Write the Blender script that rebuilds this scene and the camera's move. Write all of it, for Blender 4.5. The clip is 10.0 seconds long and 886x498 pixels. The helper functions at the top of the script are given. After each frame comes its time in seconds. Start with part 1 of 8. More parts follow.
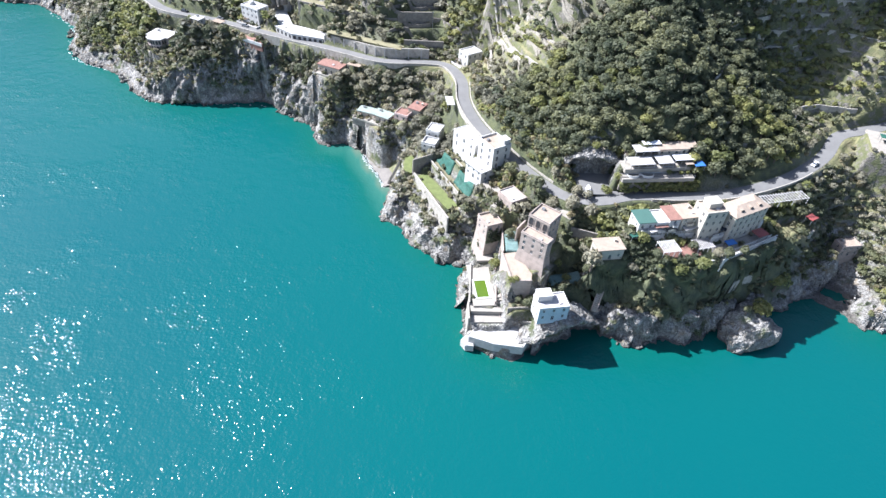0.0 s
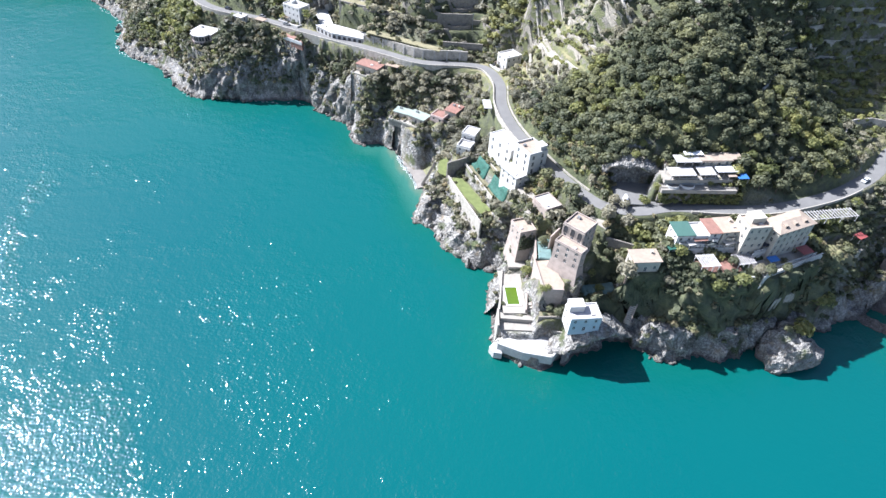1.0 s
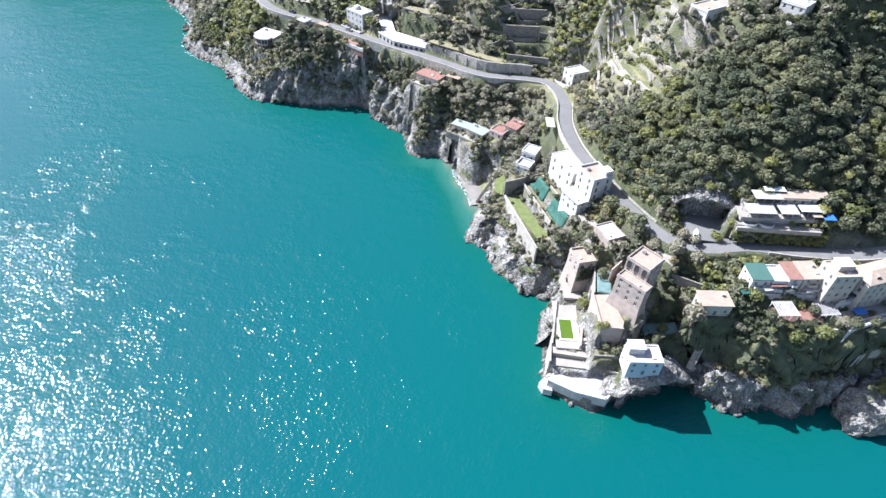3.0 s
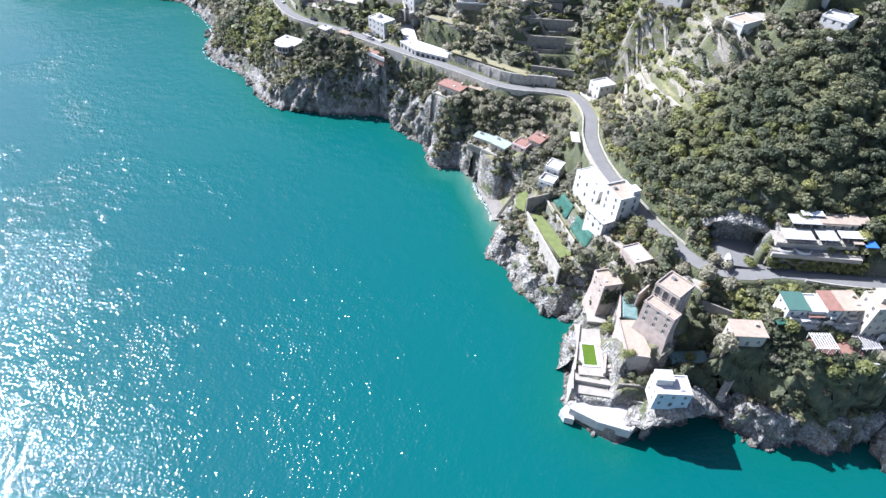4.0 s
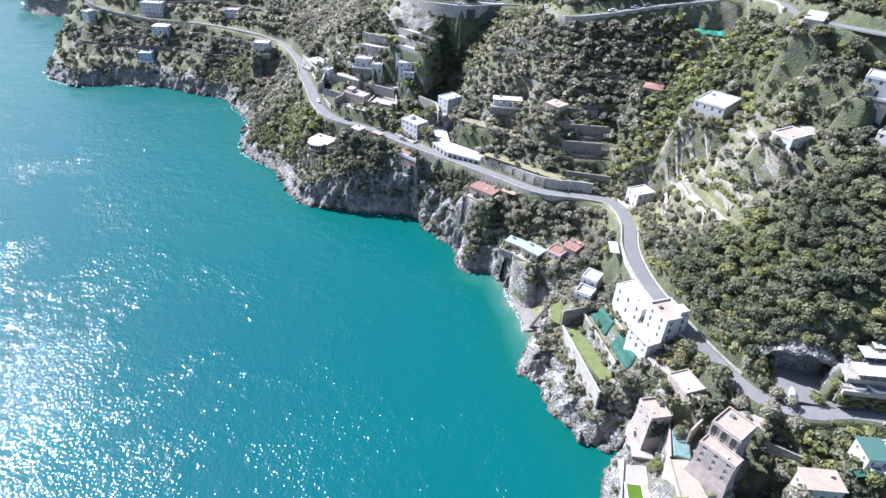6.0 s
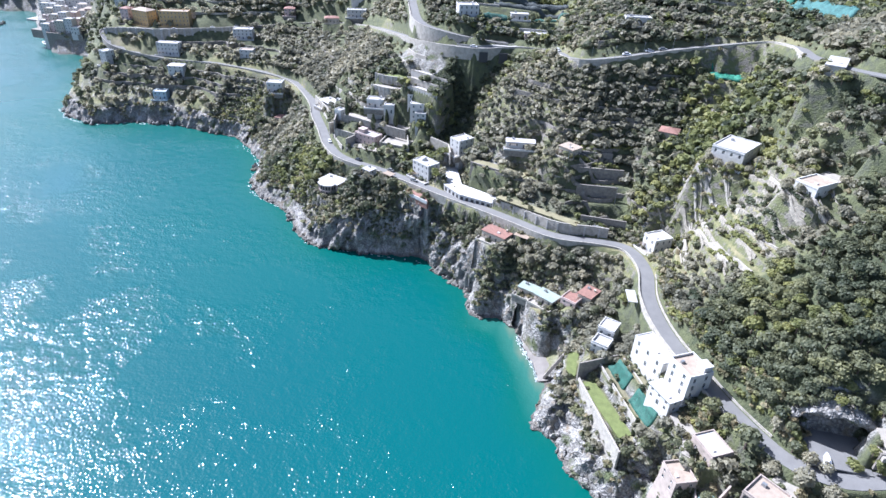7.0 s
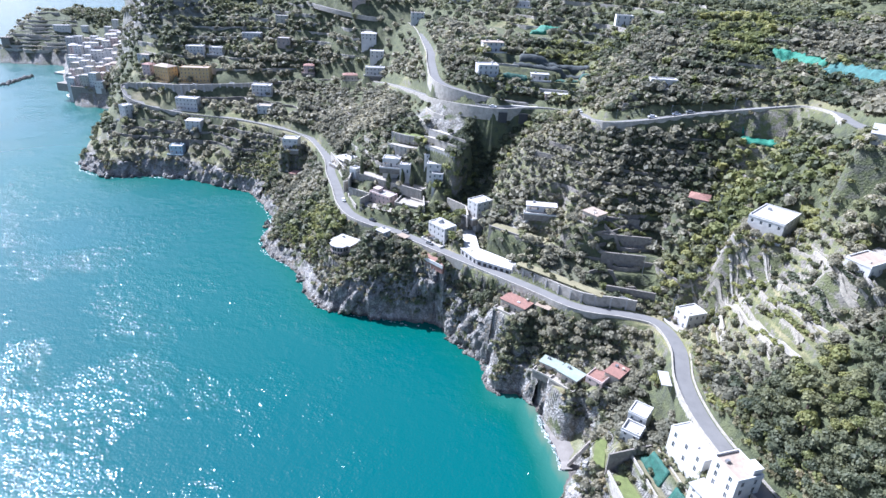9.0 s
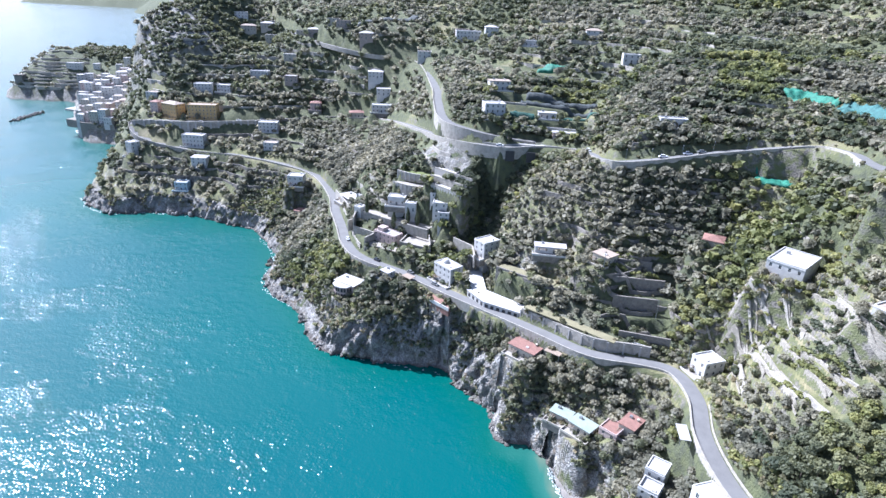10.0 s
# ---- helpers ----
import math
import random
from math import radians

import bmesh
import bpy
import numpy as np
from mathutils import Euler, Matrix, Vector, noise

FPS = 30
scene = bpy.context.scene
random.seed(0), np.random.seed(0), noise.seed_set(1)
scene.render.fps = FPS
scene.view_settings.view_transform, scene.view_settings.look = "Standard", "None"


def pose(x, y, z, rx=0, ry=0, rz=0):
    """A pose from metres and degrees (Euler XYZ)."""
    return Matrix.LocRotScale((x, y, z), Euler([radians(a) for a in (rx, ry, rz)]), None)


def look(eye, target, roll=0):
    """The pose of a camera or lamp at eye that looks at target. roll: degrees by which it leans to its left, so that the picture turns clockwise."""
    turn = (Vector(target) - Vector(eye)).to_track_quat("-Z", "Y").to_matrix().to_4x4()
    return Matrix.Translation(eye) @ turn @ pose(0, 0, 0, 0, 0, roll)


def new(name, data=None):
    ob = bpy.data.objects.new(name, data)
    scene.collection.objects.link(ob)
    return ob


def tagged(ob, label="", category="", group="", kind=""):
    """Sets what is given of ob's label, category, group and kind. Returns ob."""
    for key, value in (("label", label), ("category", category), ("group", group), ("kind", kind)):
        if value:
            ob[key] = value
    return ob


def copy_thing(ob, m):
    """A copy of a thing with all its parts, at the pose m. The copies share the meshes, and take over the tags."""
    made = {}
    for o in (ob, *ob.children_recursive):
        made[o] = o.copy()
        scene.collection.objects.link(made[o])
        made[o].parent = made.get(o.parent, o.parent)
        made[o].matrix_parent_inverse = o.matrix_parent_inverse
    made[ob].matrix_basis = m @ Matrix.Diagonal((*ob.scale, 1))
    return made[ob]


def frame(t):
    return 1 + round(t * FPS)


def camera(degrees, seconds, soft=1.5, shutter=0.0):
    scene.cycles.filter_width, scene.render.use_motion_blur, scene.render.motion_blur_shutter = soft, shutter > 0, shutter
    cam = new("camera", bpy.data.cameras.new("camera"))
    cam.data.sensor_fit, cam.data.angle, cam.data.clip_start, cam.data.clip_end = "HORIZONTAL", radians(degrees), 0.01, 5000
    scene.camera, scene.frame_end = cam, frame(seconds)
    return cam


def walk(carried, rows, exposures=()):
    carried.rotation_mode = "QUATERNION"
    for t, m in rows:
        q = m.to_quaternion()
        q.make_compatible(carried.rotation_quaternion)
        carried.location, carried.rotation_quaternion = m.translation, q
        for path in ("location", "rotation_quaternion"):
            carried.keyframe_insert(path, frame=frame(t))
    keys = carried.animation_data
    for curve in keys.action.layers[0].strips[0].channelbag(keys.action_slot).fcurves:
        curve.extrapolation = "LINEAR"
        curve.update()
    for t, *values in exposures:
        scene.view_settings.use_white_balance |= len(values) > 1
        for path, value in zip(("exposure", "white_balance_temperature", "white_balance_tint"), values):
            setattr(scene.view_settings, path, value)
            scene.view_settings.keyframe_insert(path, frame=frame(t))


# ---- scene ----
cam = camera(73.5, 10.0)
PATH = [
    (0, (-1.939, 1.131, 168.804), (-1.867, 2.617, 167.467), 4.7),
    (0.5, (-2.266, 2.078, 168.81), (-2.246, 3.562, 167.469), 4.6),
    (1, (-2.738, 3.467, 168.781), (-2.766, 4.949, 167.439), 4.3),
    (1.5, (-3.409, 5.467, 168.728), (-3.481, 6.946, 167.384), 4.2),
    (2, (-4.324, 8.145, 168.68), (-4.435, 9.621, 167.335), 4.0),
    (2.5, (-5.451, 11.551, 168.646), (-5.599, 13.021, 167.298), 3.9),
    (4, (-9.325, 23.76, 168.55), (-9.562, 25.221, 167.205), 3.4),
    (4.5, (-10.713, 27.816, 168.59), (-10.981, 29.31, 167.288), 3.2),
    (5, (-12.244, 31.886, 168.654), (-12.544, 33.42, 167.406), 3.1),
    (5.5, (-13.817, 35.855, 168.726), (-14.148, 37.426, 167.534), 3.0),
    (7, (-18.4, 47.726, 169.034), (-18.81, 49.385, 167.996), 2.8),
    (7.5, (-19.885, 51.758, 169.097), (-20.311, 53.425, 168.078), 2.8),
    (8, (-21.334, 55.844, 169.176), (-21.777, 57.522, 168.181), 2.8),
    (8.5, (-22.712, 59.904, 169.248), (-23.175, 61.603, 168.299), 2.8),
    (9, (-24.103, 63.883, 169.303), (-24.586, 65.604, 168.404), 2.8),
    (9.5, (-25.492, 67.936, 169.329), (-25.993, 69.676, 168.48), 2.7),
    (10, (-26.793, 71.98, 169.356), (-27.312, 73.739, 168.558), 2.7),
]
walk(cam, [(t, look(eye, target, roll)) for t, eye, target, roll in PATH], exposures=[(0, 1.52, 5800, 13), (5.5, 1.40, 5560, 15), (10, 1.45, 5330, 17)])

# ---- light: sun high over the sea, clear sky ----
SUN_AZ, SUN_EL = -72.0, 46.0          # degrees from +y towards +x, and above the horizon
world = bpy.data.worlds.new("sky")
scene.world = world
world.use_nodes = True
wn = world.node_tree
sky = wn.nodes.new("ShaderNodeTexSky")
sky.sky_type, sky.sun_disc = "NISHITA", False
sky.sun_elevation, sky.sun_rotation = radians(SUN_EL), radians(SUN_AZ)
sky.air_density, sky.dust_density, sky.ozone_density = 1.0, 2.0, 1.0
wn.links.new(sky.outputs["Color"], wn.nodes["Background"].inputs["Color"])
wn.nodes["Background"].inputs["Strength"].default_value = 0.072
sun_data = bpy.data.lights.new("sun", "SUN")
sun_data.energy, sun_data.angle, sun_data.color = 5.0, radians(0.6), (1.0, 0.97, 0.92)
sun = new("sun", sun_data)
_a, _e = radians(SUN_AZ), radians(SUN_EL)
sun.matrix_world = look((math.sin(_a) * math.cos(_e) * 900, math.cos(_a) * math.cos(_e) * 900, math.sin(_e) * 900), (0, 0, 0))

# ---- materials ----
def material(name, rough=0.8, metal=0.0):
    m = bpy.data.materials.new(name)
    m.use_nodes = True
    t = m.node_tree
    p = t.nodes["Principled BSDF"]
    p.inputs["Roughness"].default_value, p.inputs["Metallic"].default_value = rough, metal
    return m, t, p


def add(t, kind, **sockets):
    n = t.nodes.new(kind)
    for key, value in sockets.items():
        n.inputs[key.replace("_", " ")].default_value = value
    return n


def noise_at(t, size, detail=5.0, rough=0.55, coord=None):
    """A noise of features about size metres across, in world metres."""
    if coord is None:
        coord = t.nodes.new("ShaderNodeNewGeometry").outputs["Position"]
    n = add(t, "ShaderNodeTexNoise", Scale=1.0 / size, Detail=detail, Roughness=rough)
    t.links.new(coord, n.inputs["Vector"])
    return n.outputs["Fac"]


def ramp(t, fac, stops):
    r = t.nodes.new("ShaderNodeValToRGB")
    while len(r.color_ramp.elements) < len(stops):
        r.color_ramp.elements.new(0.5)
    for e, (pos, col) in zip(r.color_ramp.elements, stops):
        e.position, e.color = pos, (*col, 1.0) if len(col) == 3 else col
    t.links.new(fac, r.inputs["Fac"])
    return r.outputs["Color"]


def blend(t, fac, a, b, mode="MIX"):
    n = t.nodes.new("ShaderNodeMix")
    n.data_type, n.blend_type = "RGBA", mode
    for sock, v in ((n.inputs[0], fac), (n.inputs[6], a), (n.inputs[7], b)):
        if hasattr(v, "links"):
            t.links.new(v, sock)
        else:
            sock.default_value = v if isinstance(v, float) else (*v, 1.0)
    return n.outputs[2]


def maths(t, op, a, b=0.0):
    n = t.nodes.new("ShaderNodeMath")
    n.operation = op
    for sock, v in ((n.inputs[0], a), (n.inputs[1], b)):
        if hasattr(v, "links"):
            t.links.new(v, sock)
        else:
            sock.default_value = v
    return n.outputs[0]


def between(t, value, lo, hi):
    n = t.nodes.new("ShaderNodeMapRange")
    n.inputs["From Min"].default_value, n.inputs["From Max"].default_value = lo, hi
    t.links.new(value, n.inputs["Value"])
    return n.outputs["Result"]


def relief(t, p, height, strength=0.5, distance=0.1):
    b = add(t, "ShaderNodeBump", Strength=strength, Distance=distance)
    t.links.new(height, b.inputs["Height"])
    t.links.new(b.outputs["Normal"], p.inputs["Normal"])


def plain(name, colour, rough=0.8, vary=0.25, size=2.0, grain=0.15, bump=0.25, metal=0.0, per_piece=0.0):
    """A weathered surface: stains at one size, grain at another, a little relief."""
    m, t, p = material(name, rough, metal)
    dark = tuple(c * (1 - vary) for c in colour)
    light = tuple(min(0.95, c * (1 + vary * 0.6)) for c in colour)
    col = ramp(t, noise_at(t, size), [(0.3, dark), (0.55, colour), (0.75, light)])
    fine = noise_at(t, grain, 3.0)
    col = blend(t, 0.35, col, ramp(t, fine, [(0.3, tuple(c * 0.7 for c in colour)), (0.7, light)]))
    if per_piece:
        rnd = t.nodes.new("ShaderNodeObjectInfo").outputs["Random"]
        col = blend(t, maths(t, "MULTIPLY", rnd, per_piece), col, tuple(c * 0.45 for c in colour))
    t.links.new(col, p.inputs["Base Color"])
    relief(t, p, fine, bump, grain)
    return m


WHITE = plain("white_plaster", (0.51, 0.50, 0.48), 0.75, 0.2, 2.5)
CREAM = plain("cream_plaster", (0.42, 0.385, 0.325), 0.8, 0.2, 2.5)
PINK = plain("pink_plaster", (0.47, 0.37, 0.34), 0.8, 0.18, 2.5)
ROSE = plain("faded_rose_plaster", (0.33, 0.275, 0.24), 0.85, 0.35, 1.8)
OCHRE = plain("ochre_plaster", (0.46, 0.32, 0.15), 0.8, 0.18, 3.0)
# own colour of the headland house; painted shade on the seaside house's white front
PALE_BLUE = plain("pale_blue_and_shaded_white", (0.36, 0.45, 0.50), 0.8, 0.16, 2.5)
ROOF_WHITE = plain("whitewashed_roof", (0.37, 0.36, 0.35), 0.7, 0.28, 1.6)
ROOF_GREY = plain("roof_felt", (0.42, 0.40, 0.40), 0.8, 0.25, 1.6)
ROOF_TAN = plain("sandy_roof_tiles", (0.31, 0.25, 0.198), 0.8, 0.28, 1.4)
TILE = plain("terracotta_tiles", (0.235, 0.125, 0.098), 0.8, 0.35, 1.2, 0.35, 0.6)
TEAL_ROOF = plain("pale_teal_sheet_roof", (0.27, 0.315, 0.28), 0.5, 0.2, 2.0)
GREEN_ROOF = plain("green_sheet_roof", (0.06, 0.125, 0.105), 0.5, 0.15, 2.0)
STONE = plain("dry_stone", (0.22, 0.20, 0.175), 0.95, 0.45, 1.3, 0.45, 0.9)
PALE_STONE = plain("pale_masonry", (0.34, 0.315, 0.275), 0.9, 0.42, 1.8, 0.5, 0.7)
OLD_WALL = plain("weathered_dry_stone", (0.285, 0.26, 0.215), 0.95, 0.5, 1.0, 0.4, 0.9)
CONCRETE = plain("concrete", (0.38, 0.365, 0.345), 0.85, 0.22, 3.0)
PAVING = plain("paving", (0.29, 0.265, 0.23), 0.85, 0.22, 2.0)
ASPHALT = plain("asphalt", (0.15, 0.147, 0.143), 0.9, 0.2, 4.0, 0.3, 0.2)
LAWN = plain("lawn", (0.13, 0.155, 0.05), 0.95, 0.35, 2.2, 0.4, 0.6)
WEEDY = plain("weedy_soil", (0.17, 0.155, 0.095), 0.95, 0.45, 1.2, 0.4, 0.6)
DRY_LAWN = plain("dry_lawn", (0.215, 0.195, 0.115), 0.95, 0.3, 2.5, 0.4, 0.6)
BRIGHT_NET = plain("turquoise_net", (0.02, 0.165, 0.105), 0.7, 0.45, 1.4, 0.4, 0.8)
NET = plain("green_net", (0.016, 0.085, 0.062), 0.7, 0.6, 1.4, 0.4, 0.8)
DARK_NET = plain("dark_net", (0.05, 0.06, 0.06), 0.8, 0.4, 1.5, 0.4, 0.8)
POOL_GREEN = plain("algae_green_pool_water", (0.075, 0.125, 0.012), 0.12, 0.15, 2.5, 0.6, 0.1)
SAND = plain("wet_shingle", (0.17, 0.155, 0.14), 0.9, 0.2, 2.0, 0.3, 0.5)
# near-black colour that stands for the shade inside openings
DARK = plain("opening_shade", (0.03, 0.03, 0.035), 0.6, 0.2)
WOOD = plain("grey_timber", (0.27, 0.21, 0.16), 0.8, 0.25, 0.8)
METAL = plain("painted_steel", (0.30, 0.31, 0.32), 0.45, 0.1, 1.0, 0.1, 0.1, 0.6)
BARK = plain("bark", (0.13, 0.10, 0.08), 0.95, 0.3, 0.5)
BLUE_PAINT = plain("blue_paint", (0.04, 0.14, 0.40), 0.5, 0.15)
RED_PAINT = plain("red_paint", (0.24, 0.06, 0.055), 0.5, 0.2)
CAR_WHITE = plain("white_car_paint", (0.75, 0.76, 0.78), 0.25, 0.05)
CAR_DARK = plain("dark_car_paint", (0.04, 0.045, 0.06), 0.25, 0.1)
RUBBER = plain("rubber", (0.02, 0.02, 0.02), 0.8, 0.1)
FOAM = plain("foam", (0.50, 0.56, 0.57), 0.8, 0.1, 1.0, 0.3, 0.6)


def _glass():
    m, t, p = material("window_glass", 0.06)
    p.inputs["Base Color"].default_value = (0.03, 0.04, 0.05, 1)
    p.inputs["Coat Weight"].default_value = 0.5
    return m


GLASS = _glass()


def _leaves(name, dark, mid, light):
    """Leaf clumps; 'tint' is each tree's own hue, each clump differs a little; light passes through the leaves."""
    m, t, p = material(name, 0.6)
    a = t.nodes.new("ShaderNodeAttribute")
    a.attribute_name = "tint"
    r = t.nodes.new("ShaderNodeNewGeometry").outputs["Random Per Island"]
    f = maths(t, "ADD", maths(t, "MULTIPLY", a.outputs["Fac"], 0.65), maths(t, "MULTIPLY", r, 0.35))
    f = maths(t, "ADD", f, maths(t, "MULTIPLY", maths(t, "SUBTRACT", noise_at(t, 22.0, 2.0), 0.5), 0.5))
    col = ramp(t, f, [(0.1, dark), (0.5, mid), (0.9, light)])
    t.links.new(col, p.inputs["Base Color"])
    p.inputs["Specular IOR Level"].default_value = 0.4
    tr = t.nodes.new("ShaderNodeBsdfTranslucent")
    t.links.new(col, tr.inputs["Color"])
    mix = add(t, "ShaderNodeMixShader", Fac=0.5)
    t.links.new(p.outputs[0], mix.inputs[1])
    t.links.new(tr.outputs[0], mix.inputs[2])
    t.links.new(mix.outputs[0], t.nodes["Material Output"].inputs["Surface"])
    return m


LEAF_OAK = _leaves("evergreen_leaves", (0.070, 0.088, 0.054), (0.152, 0.164, 0.098), (0.255, 0.255, 0.125))
LEAF_OLIVE = _leaves("olive_leaves", (0.135, 0.138, 0.102), (0.268, 0.254, 0.185), (0.42, 0.385, 0.27))
LEAF_SCRUB = _leaves("scrub_leaves", (0.09, 0.10, 0.052), (0.19, 0.182, 0.105), (0.36, 0.30, 0.18))
LEAF_LIGHT = _leaves("fresh_leaves", (0.105, 0.125, 0.05), (0.21, 0.225, 0.085), (0.35, 0.335, 0.13))


def _ground():
    m, t, p = material("hillside", 0.95)
    geo = t.nodes.new("ShaderNodeNewGeometry")
    sep = t.nodes.new("ShaderNodeSeparateXYZ")
    t.links.new(geo.outputs["True Normal"], sep.inputs[0])
    steep = between(t, sep.outputs["Z"], 0.62, 0.42)
    a = t.nodes.new("ShaderNodeAttribute")
    a.attribute_name = "rock"
    big, mid, fine = noise_at(t, 14.0, 4.0), noise_at(t, 3.0), noise_at(t, 0.7, 6.0)
    grass = ramp(t, big, [(0.28, (0.07, 0.09, 0.035)), (0.46, (0.125, 0.135, 0.05)), (0.58, (0.20, 0.18, 0.10)), (0.74, (0.31, 0.265, 0.19))])
    grass = blend(t, 0.45, grass, ramp(t, mid, [(0.3, (0.07, 0.08, 0.035)), (0.7, (0.26, 0.23, 0.13))]))
    wall = ramp(t, fine, [(0.30, (0.06, 0.055, 0.05)), (0.46, (0.135, 0.124, 0.106)), (0.7, (0.21, 0.195, 0.165))])
    wall = blend(t, between(t, mid, 0.42, 0.54), wall, (0.10, 0.108, 0.05))
    col = blend(t, steep, grass, wall)
    v = add(t, "ShaderNodeTexVoronoi", Scale=0.55)
    v.feature = "DISTANCE_TO_EDGE"
    warp = add(t, "ShaderNodeVectorMath")
    warp.operation = "ADD"
    nn = add(t, "ShaderNodeTexNoise", Scale=0.25, Detail=4.0)
    t.links.new(geo.outputs["Position"], nn.inputs["Vector"])
    sc = add(t, "ShaderNodeVectorMath")
    sc.operation = "SCALE"
    sc.inputs["Scale"].default_value = 5.0
    t.links.new(nn.outputs["Color"], sc.inputs[0])
    t.links.new(geo.outputs["Position"], warp.inputs[0])
    t.links.new(sc.outputs[0], warp.inputs[1])
    t.links.new(warp.outputs[0], v.inputs["Vector"])
    coarse = noise_at(t, 5.0, 7.0, 0.7)
    rock = ramp(t, coarse, [(0.30, (0.045, 0.043, 0.04)), (0.42, (0.13, 0.125, 0.116)), (0.52, (0.27, 0.26, 0.245)), (0.66, (0.50, 0.485, 0.46))])
    rock = blend(t, 0.4, rock, ramp(t, fine, [(0.35, (0.07, 0.066, 0.06)), (0.65, (0.42, 0.405, 0.375))]))
    rock = blend(t, maths(t, "MULTIPLY", between(t, v.outputs["Distance"], 0.09, 0.0), 0.6), rock, (0.05, 0.048, 0.045))
    rock = blend(t, between(t, mid, 0.55, 0.70), rock, (0.20, 0.165, 0.12))
    rock = blend(t, between(t, noise_at(t, 9.0, 5.0, 0.6), 0.56, 0.66), rock, (0.075, 0.09, 0.04))
    sepp = t.nodes.new("ShaderNodeSeparateXYZ")
    t.links.new(geo.outputs["Position"], sepp.inputs[0])
    wet = between(t, maths(t, "ADD", sepp.outputs["Z"], maths(t, "MULTIPLY", mid, 2.0)), 2.6, 1.2)
    rock = blend(t, wet, rock, (0.10, 0.09, 0.08))
    # dark ground of woods and groves; the shaded slope's darkness is painted here too
    w = t.nodes.new("ShaderNodeAttribute")
    w.attribute_name = "wood_and_shade"
    col = blend(t, w.outputs["Fac"], col, ramp(t, mid, [(0.35, (0.04, 0.05, 0.026)), (0.65, (0.095, 0.105, 0.05))]))
    col = blend(t, a.outputs["Fac"], col, rock)
    t.links.new(col, p.inputs["Base Color"])
    h = maths(t, "ADD", fine, maths(t, "MULTIPLY", maths(t, "MULTIPLY", between(t, v.outputs["Distance"], 0.0, 0.25), 0.6), a.outputs["Fac"]))
    h = maths(t, "ADD", h, maths(t, "MULTIPLY", maths(t, "MULTIPLY", coarse, a.outputs["Fac"]), 2.2))
    relief(t, p, h, 0.9, 0.7)
    return m


GROUND = _ground()


def _sea():
    m, t, p = material("sea_water", 0.5)
    a = t.nodes.new("ShaderNodeAttribute")
    a.attribute_name = "shallow"
    f = maths(t, "ADD", a.outputs["Fac"], maths(t, "MULTIPLY", maths(t, "SUBTRACT", noise_at(t, 60.0, 3.0), 0.5), 0.12))
    col = ramp(t, f, [(0.0, (0.003, 0.072, 0.083)), (0.30, (0.003, 0.078, 0.080)), (0.60, (0.004, 0.080, 0.066)), (0.88, (0.028, 0.115, 0.092)), (1.0, (0.10, 0.14, 0.105))])
    body = t.nodes.new("ShaderNodeBsdfDiffuse")
    t.links.new(col, body.inputs["Color"])
    geo = t.nodes.new("ShaderNodeNewGeometry").outputs["Position"]
    w1, w2, w3 = noise_at(t, 4.5, 1.0, 0.5, geo), noise_at(t, 1.15, 1.0, 0.5, geo), noise_at(t, 45.0, 4.0, 0.6, geo)
    wind = between(t, w3, 0.45, 0.55)
    h = maths(t, "ADD", maths(t, "MULTIPLY", w1, 0.47), maths(t, "MULTIPLY", w2, 0.36))
    h = maths(t, "MULTIPLY", h, maths(t, "ADD", maths(t, "MULTIPLY", wind, 0.65), 0.6))
    b = add(t, "ShaderNodeBump", Strength=1.0, Distance=1.0)
    t.links.new(h, b.inputs["Height"])
    sharp = add(t, "ShaderNodeBsdfGlossy", Roughness=0.075)
    t.links.new(b.outputs["Normal"], sharp.inputs["Normal"])
    broad = add(t, "ShaderNodeBsdfGlossy", Roughness=0.48)          # ripples too small to see one by one
    gloss = add(t, "ShaderNodeMixShader", Fac=0.07)
    t.links.new(sharp.outputs[0], gloss.inputs[1])
    t.links.new(broad.outputs[0], gloss.inputs[2])
    fr = add(t, "ShaderNodeFresnel", IOR=1.38)
    mix = t.nodes.new("ShaderNodeMixShader")
    for src, dst in ((fr.outputs[0], mix.inputs[0]), (body.outputs[0], mix.inputs[1]), (gloss.outputs[0], mix.inputs[2]), (mix.outputs[0], t.nodes["Material Output"].inputs["Surface"])):
        t.links.new(src, dst)
    return m


SEA = _sea()

# ---- the lie of the land: coast, roads and heights (x, y, z in metres) ----
# coast from the east to the far west: x, y, height of the rock face just behind the waterline
COAST = [(2600, -150, 8), (600, 70, 8), (260, 128, 8), (181, 153, 7), (172, 157, 8), (176, 170, 6), (168, 176, 4), (158, 171, 4),
         (147, 166, 5), (130, 158, 18), (112, 152, 21), (95, 144, 22), (85, 144, 24), (76, 142, 24), (66, 147, 21), (58, 148, 16), (52, 145, 15),
         (46, 141, 12), (39, 136.5, 8), (31, 131, 3), (24, 133, 3), (16, 138, 3), (15, 155, 7), (15, 169, 7), (20, 181, 8),
         (10, 182, 8), (-4, 190, 9), (-7, 199, 8), (-14, 205, 5)]
COAST += [(-19, 209, 8), (-18, 227, 7), (-21, 236, 2), (-26, 246, 1), (-31, 254, 1), (-36, 264, 12), (-43, 269, 10), (-50, 266, 8), (-58, 267, 7), (-61, 281, 14),
          (-83, 297, 17), (-94, 306, 19), (-115, 302, 19), (-130, 300, 17), (-154, 300, 9), (-165, 307, 6), (-175, 319, 6), (-188, 332, 6),
          (-211, 343, 5), (-225, 357, 5), (-236, 388, 5), (-264, 414, 7), (-279, 425, 8), (-304, 427, 9), (-344, 432, 10)]
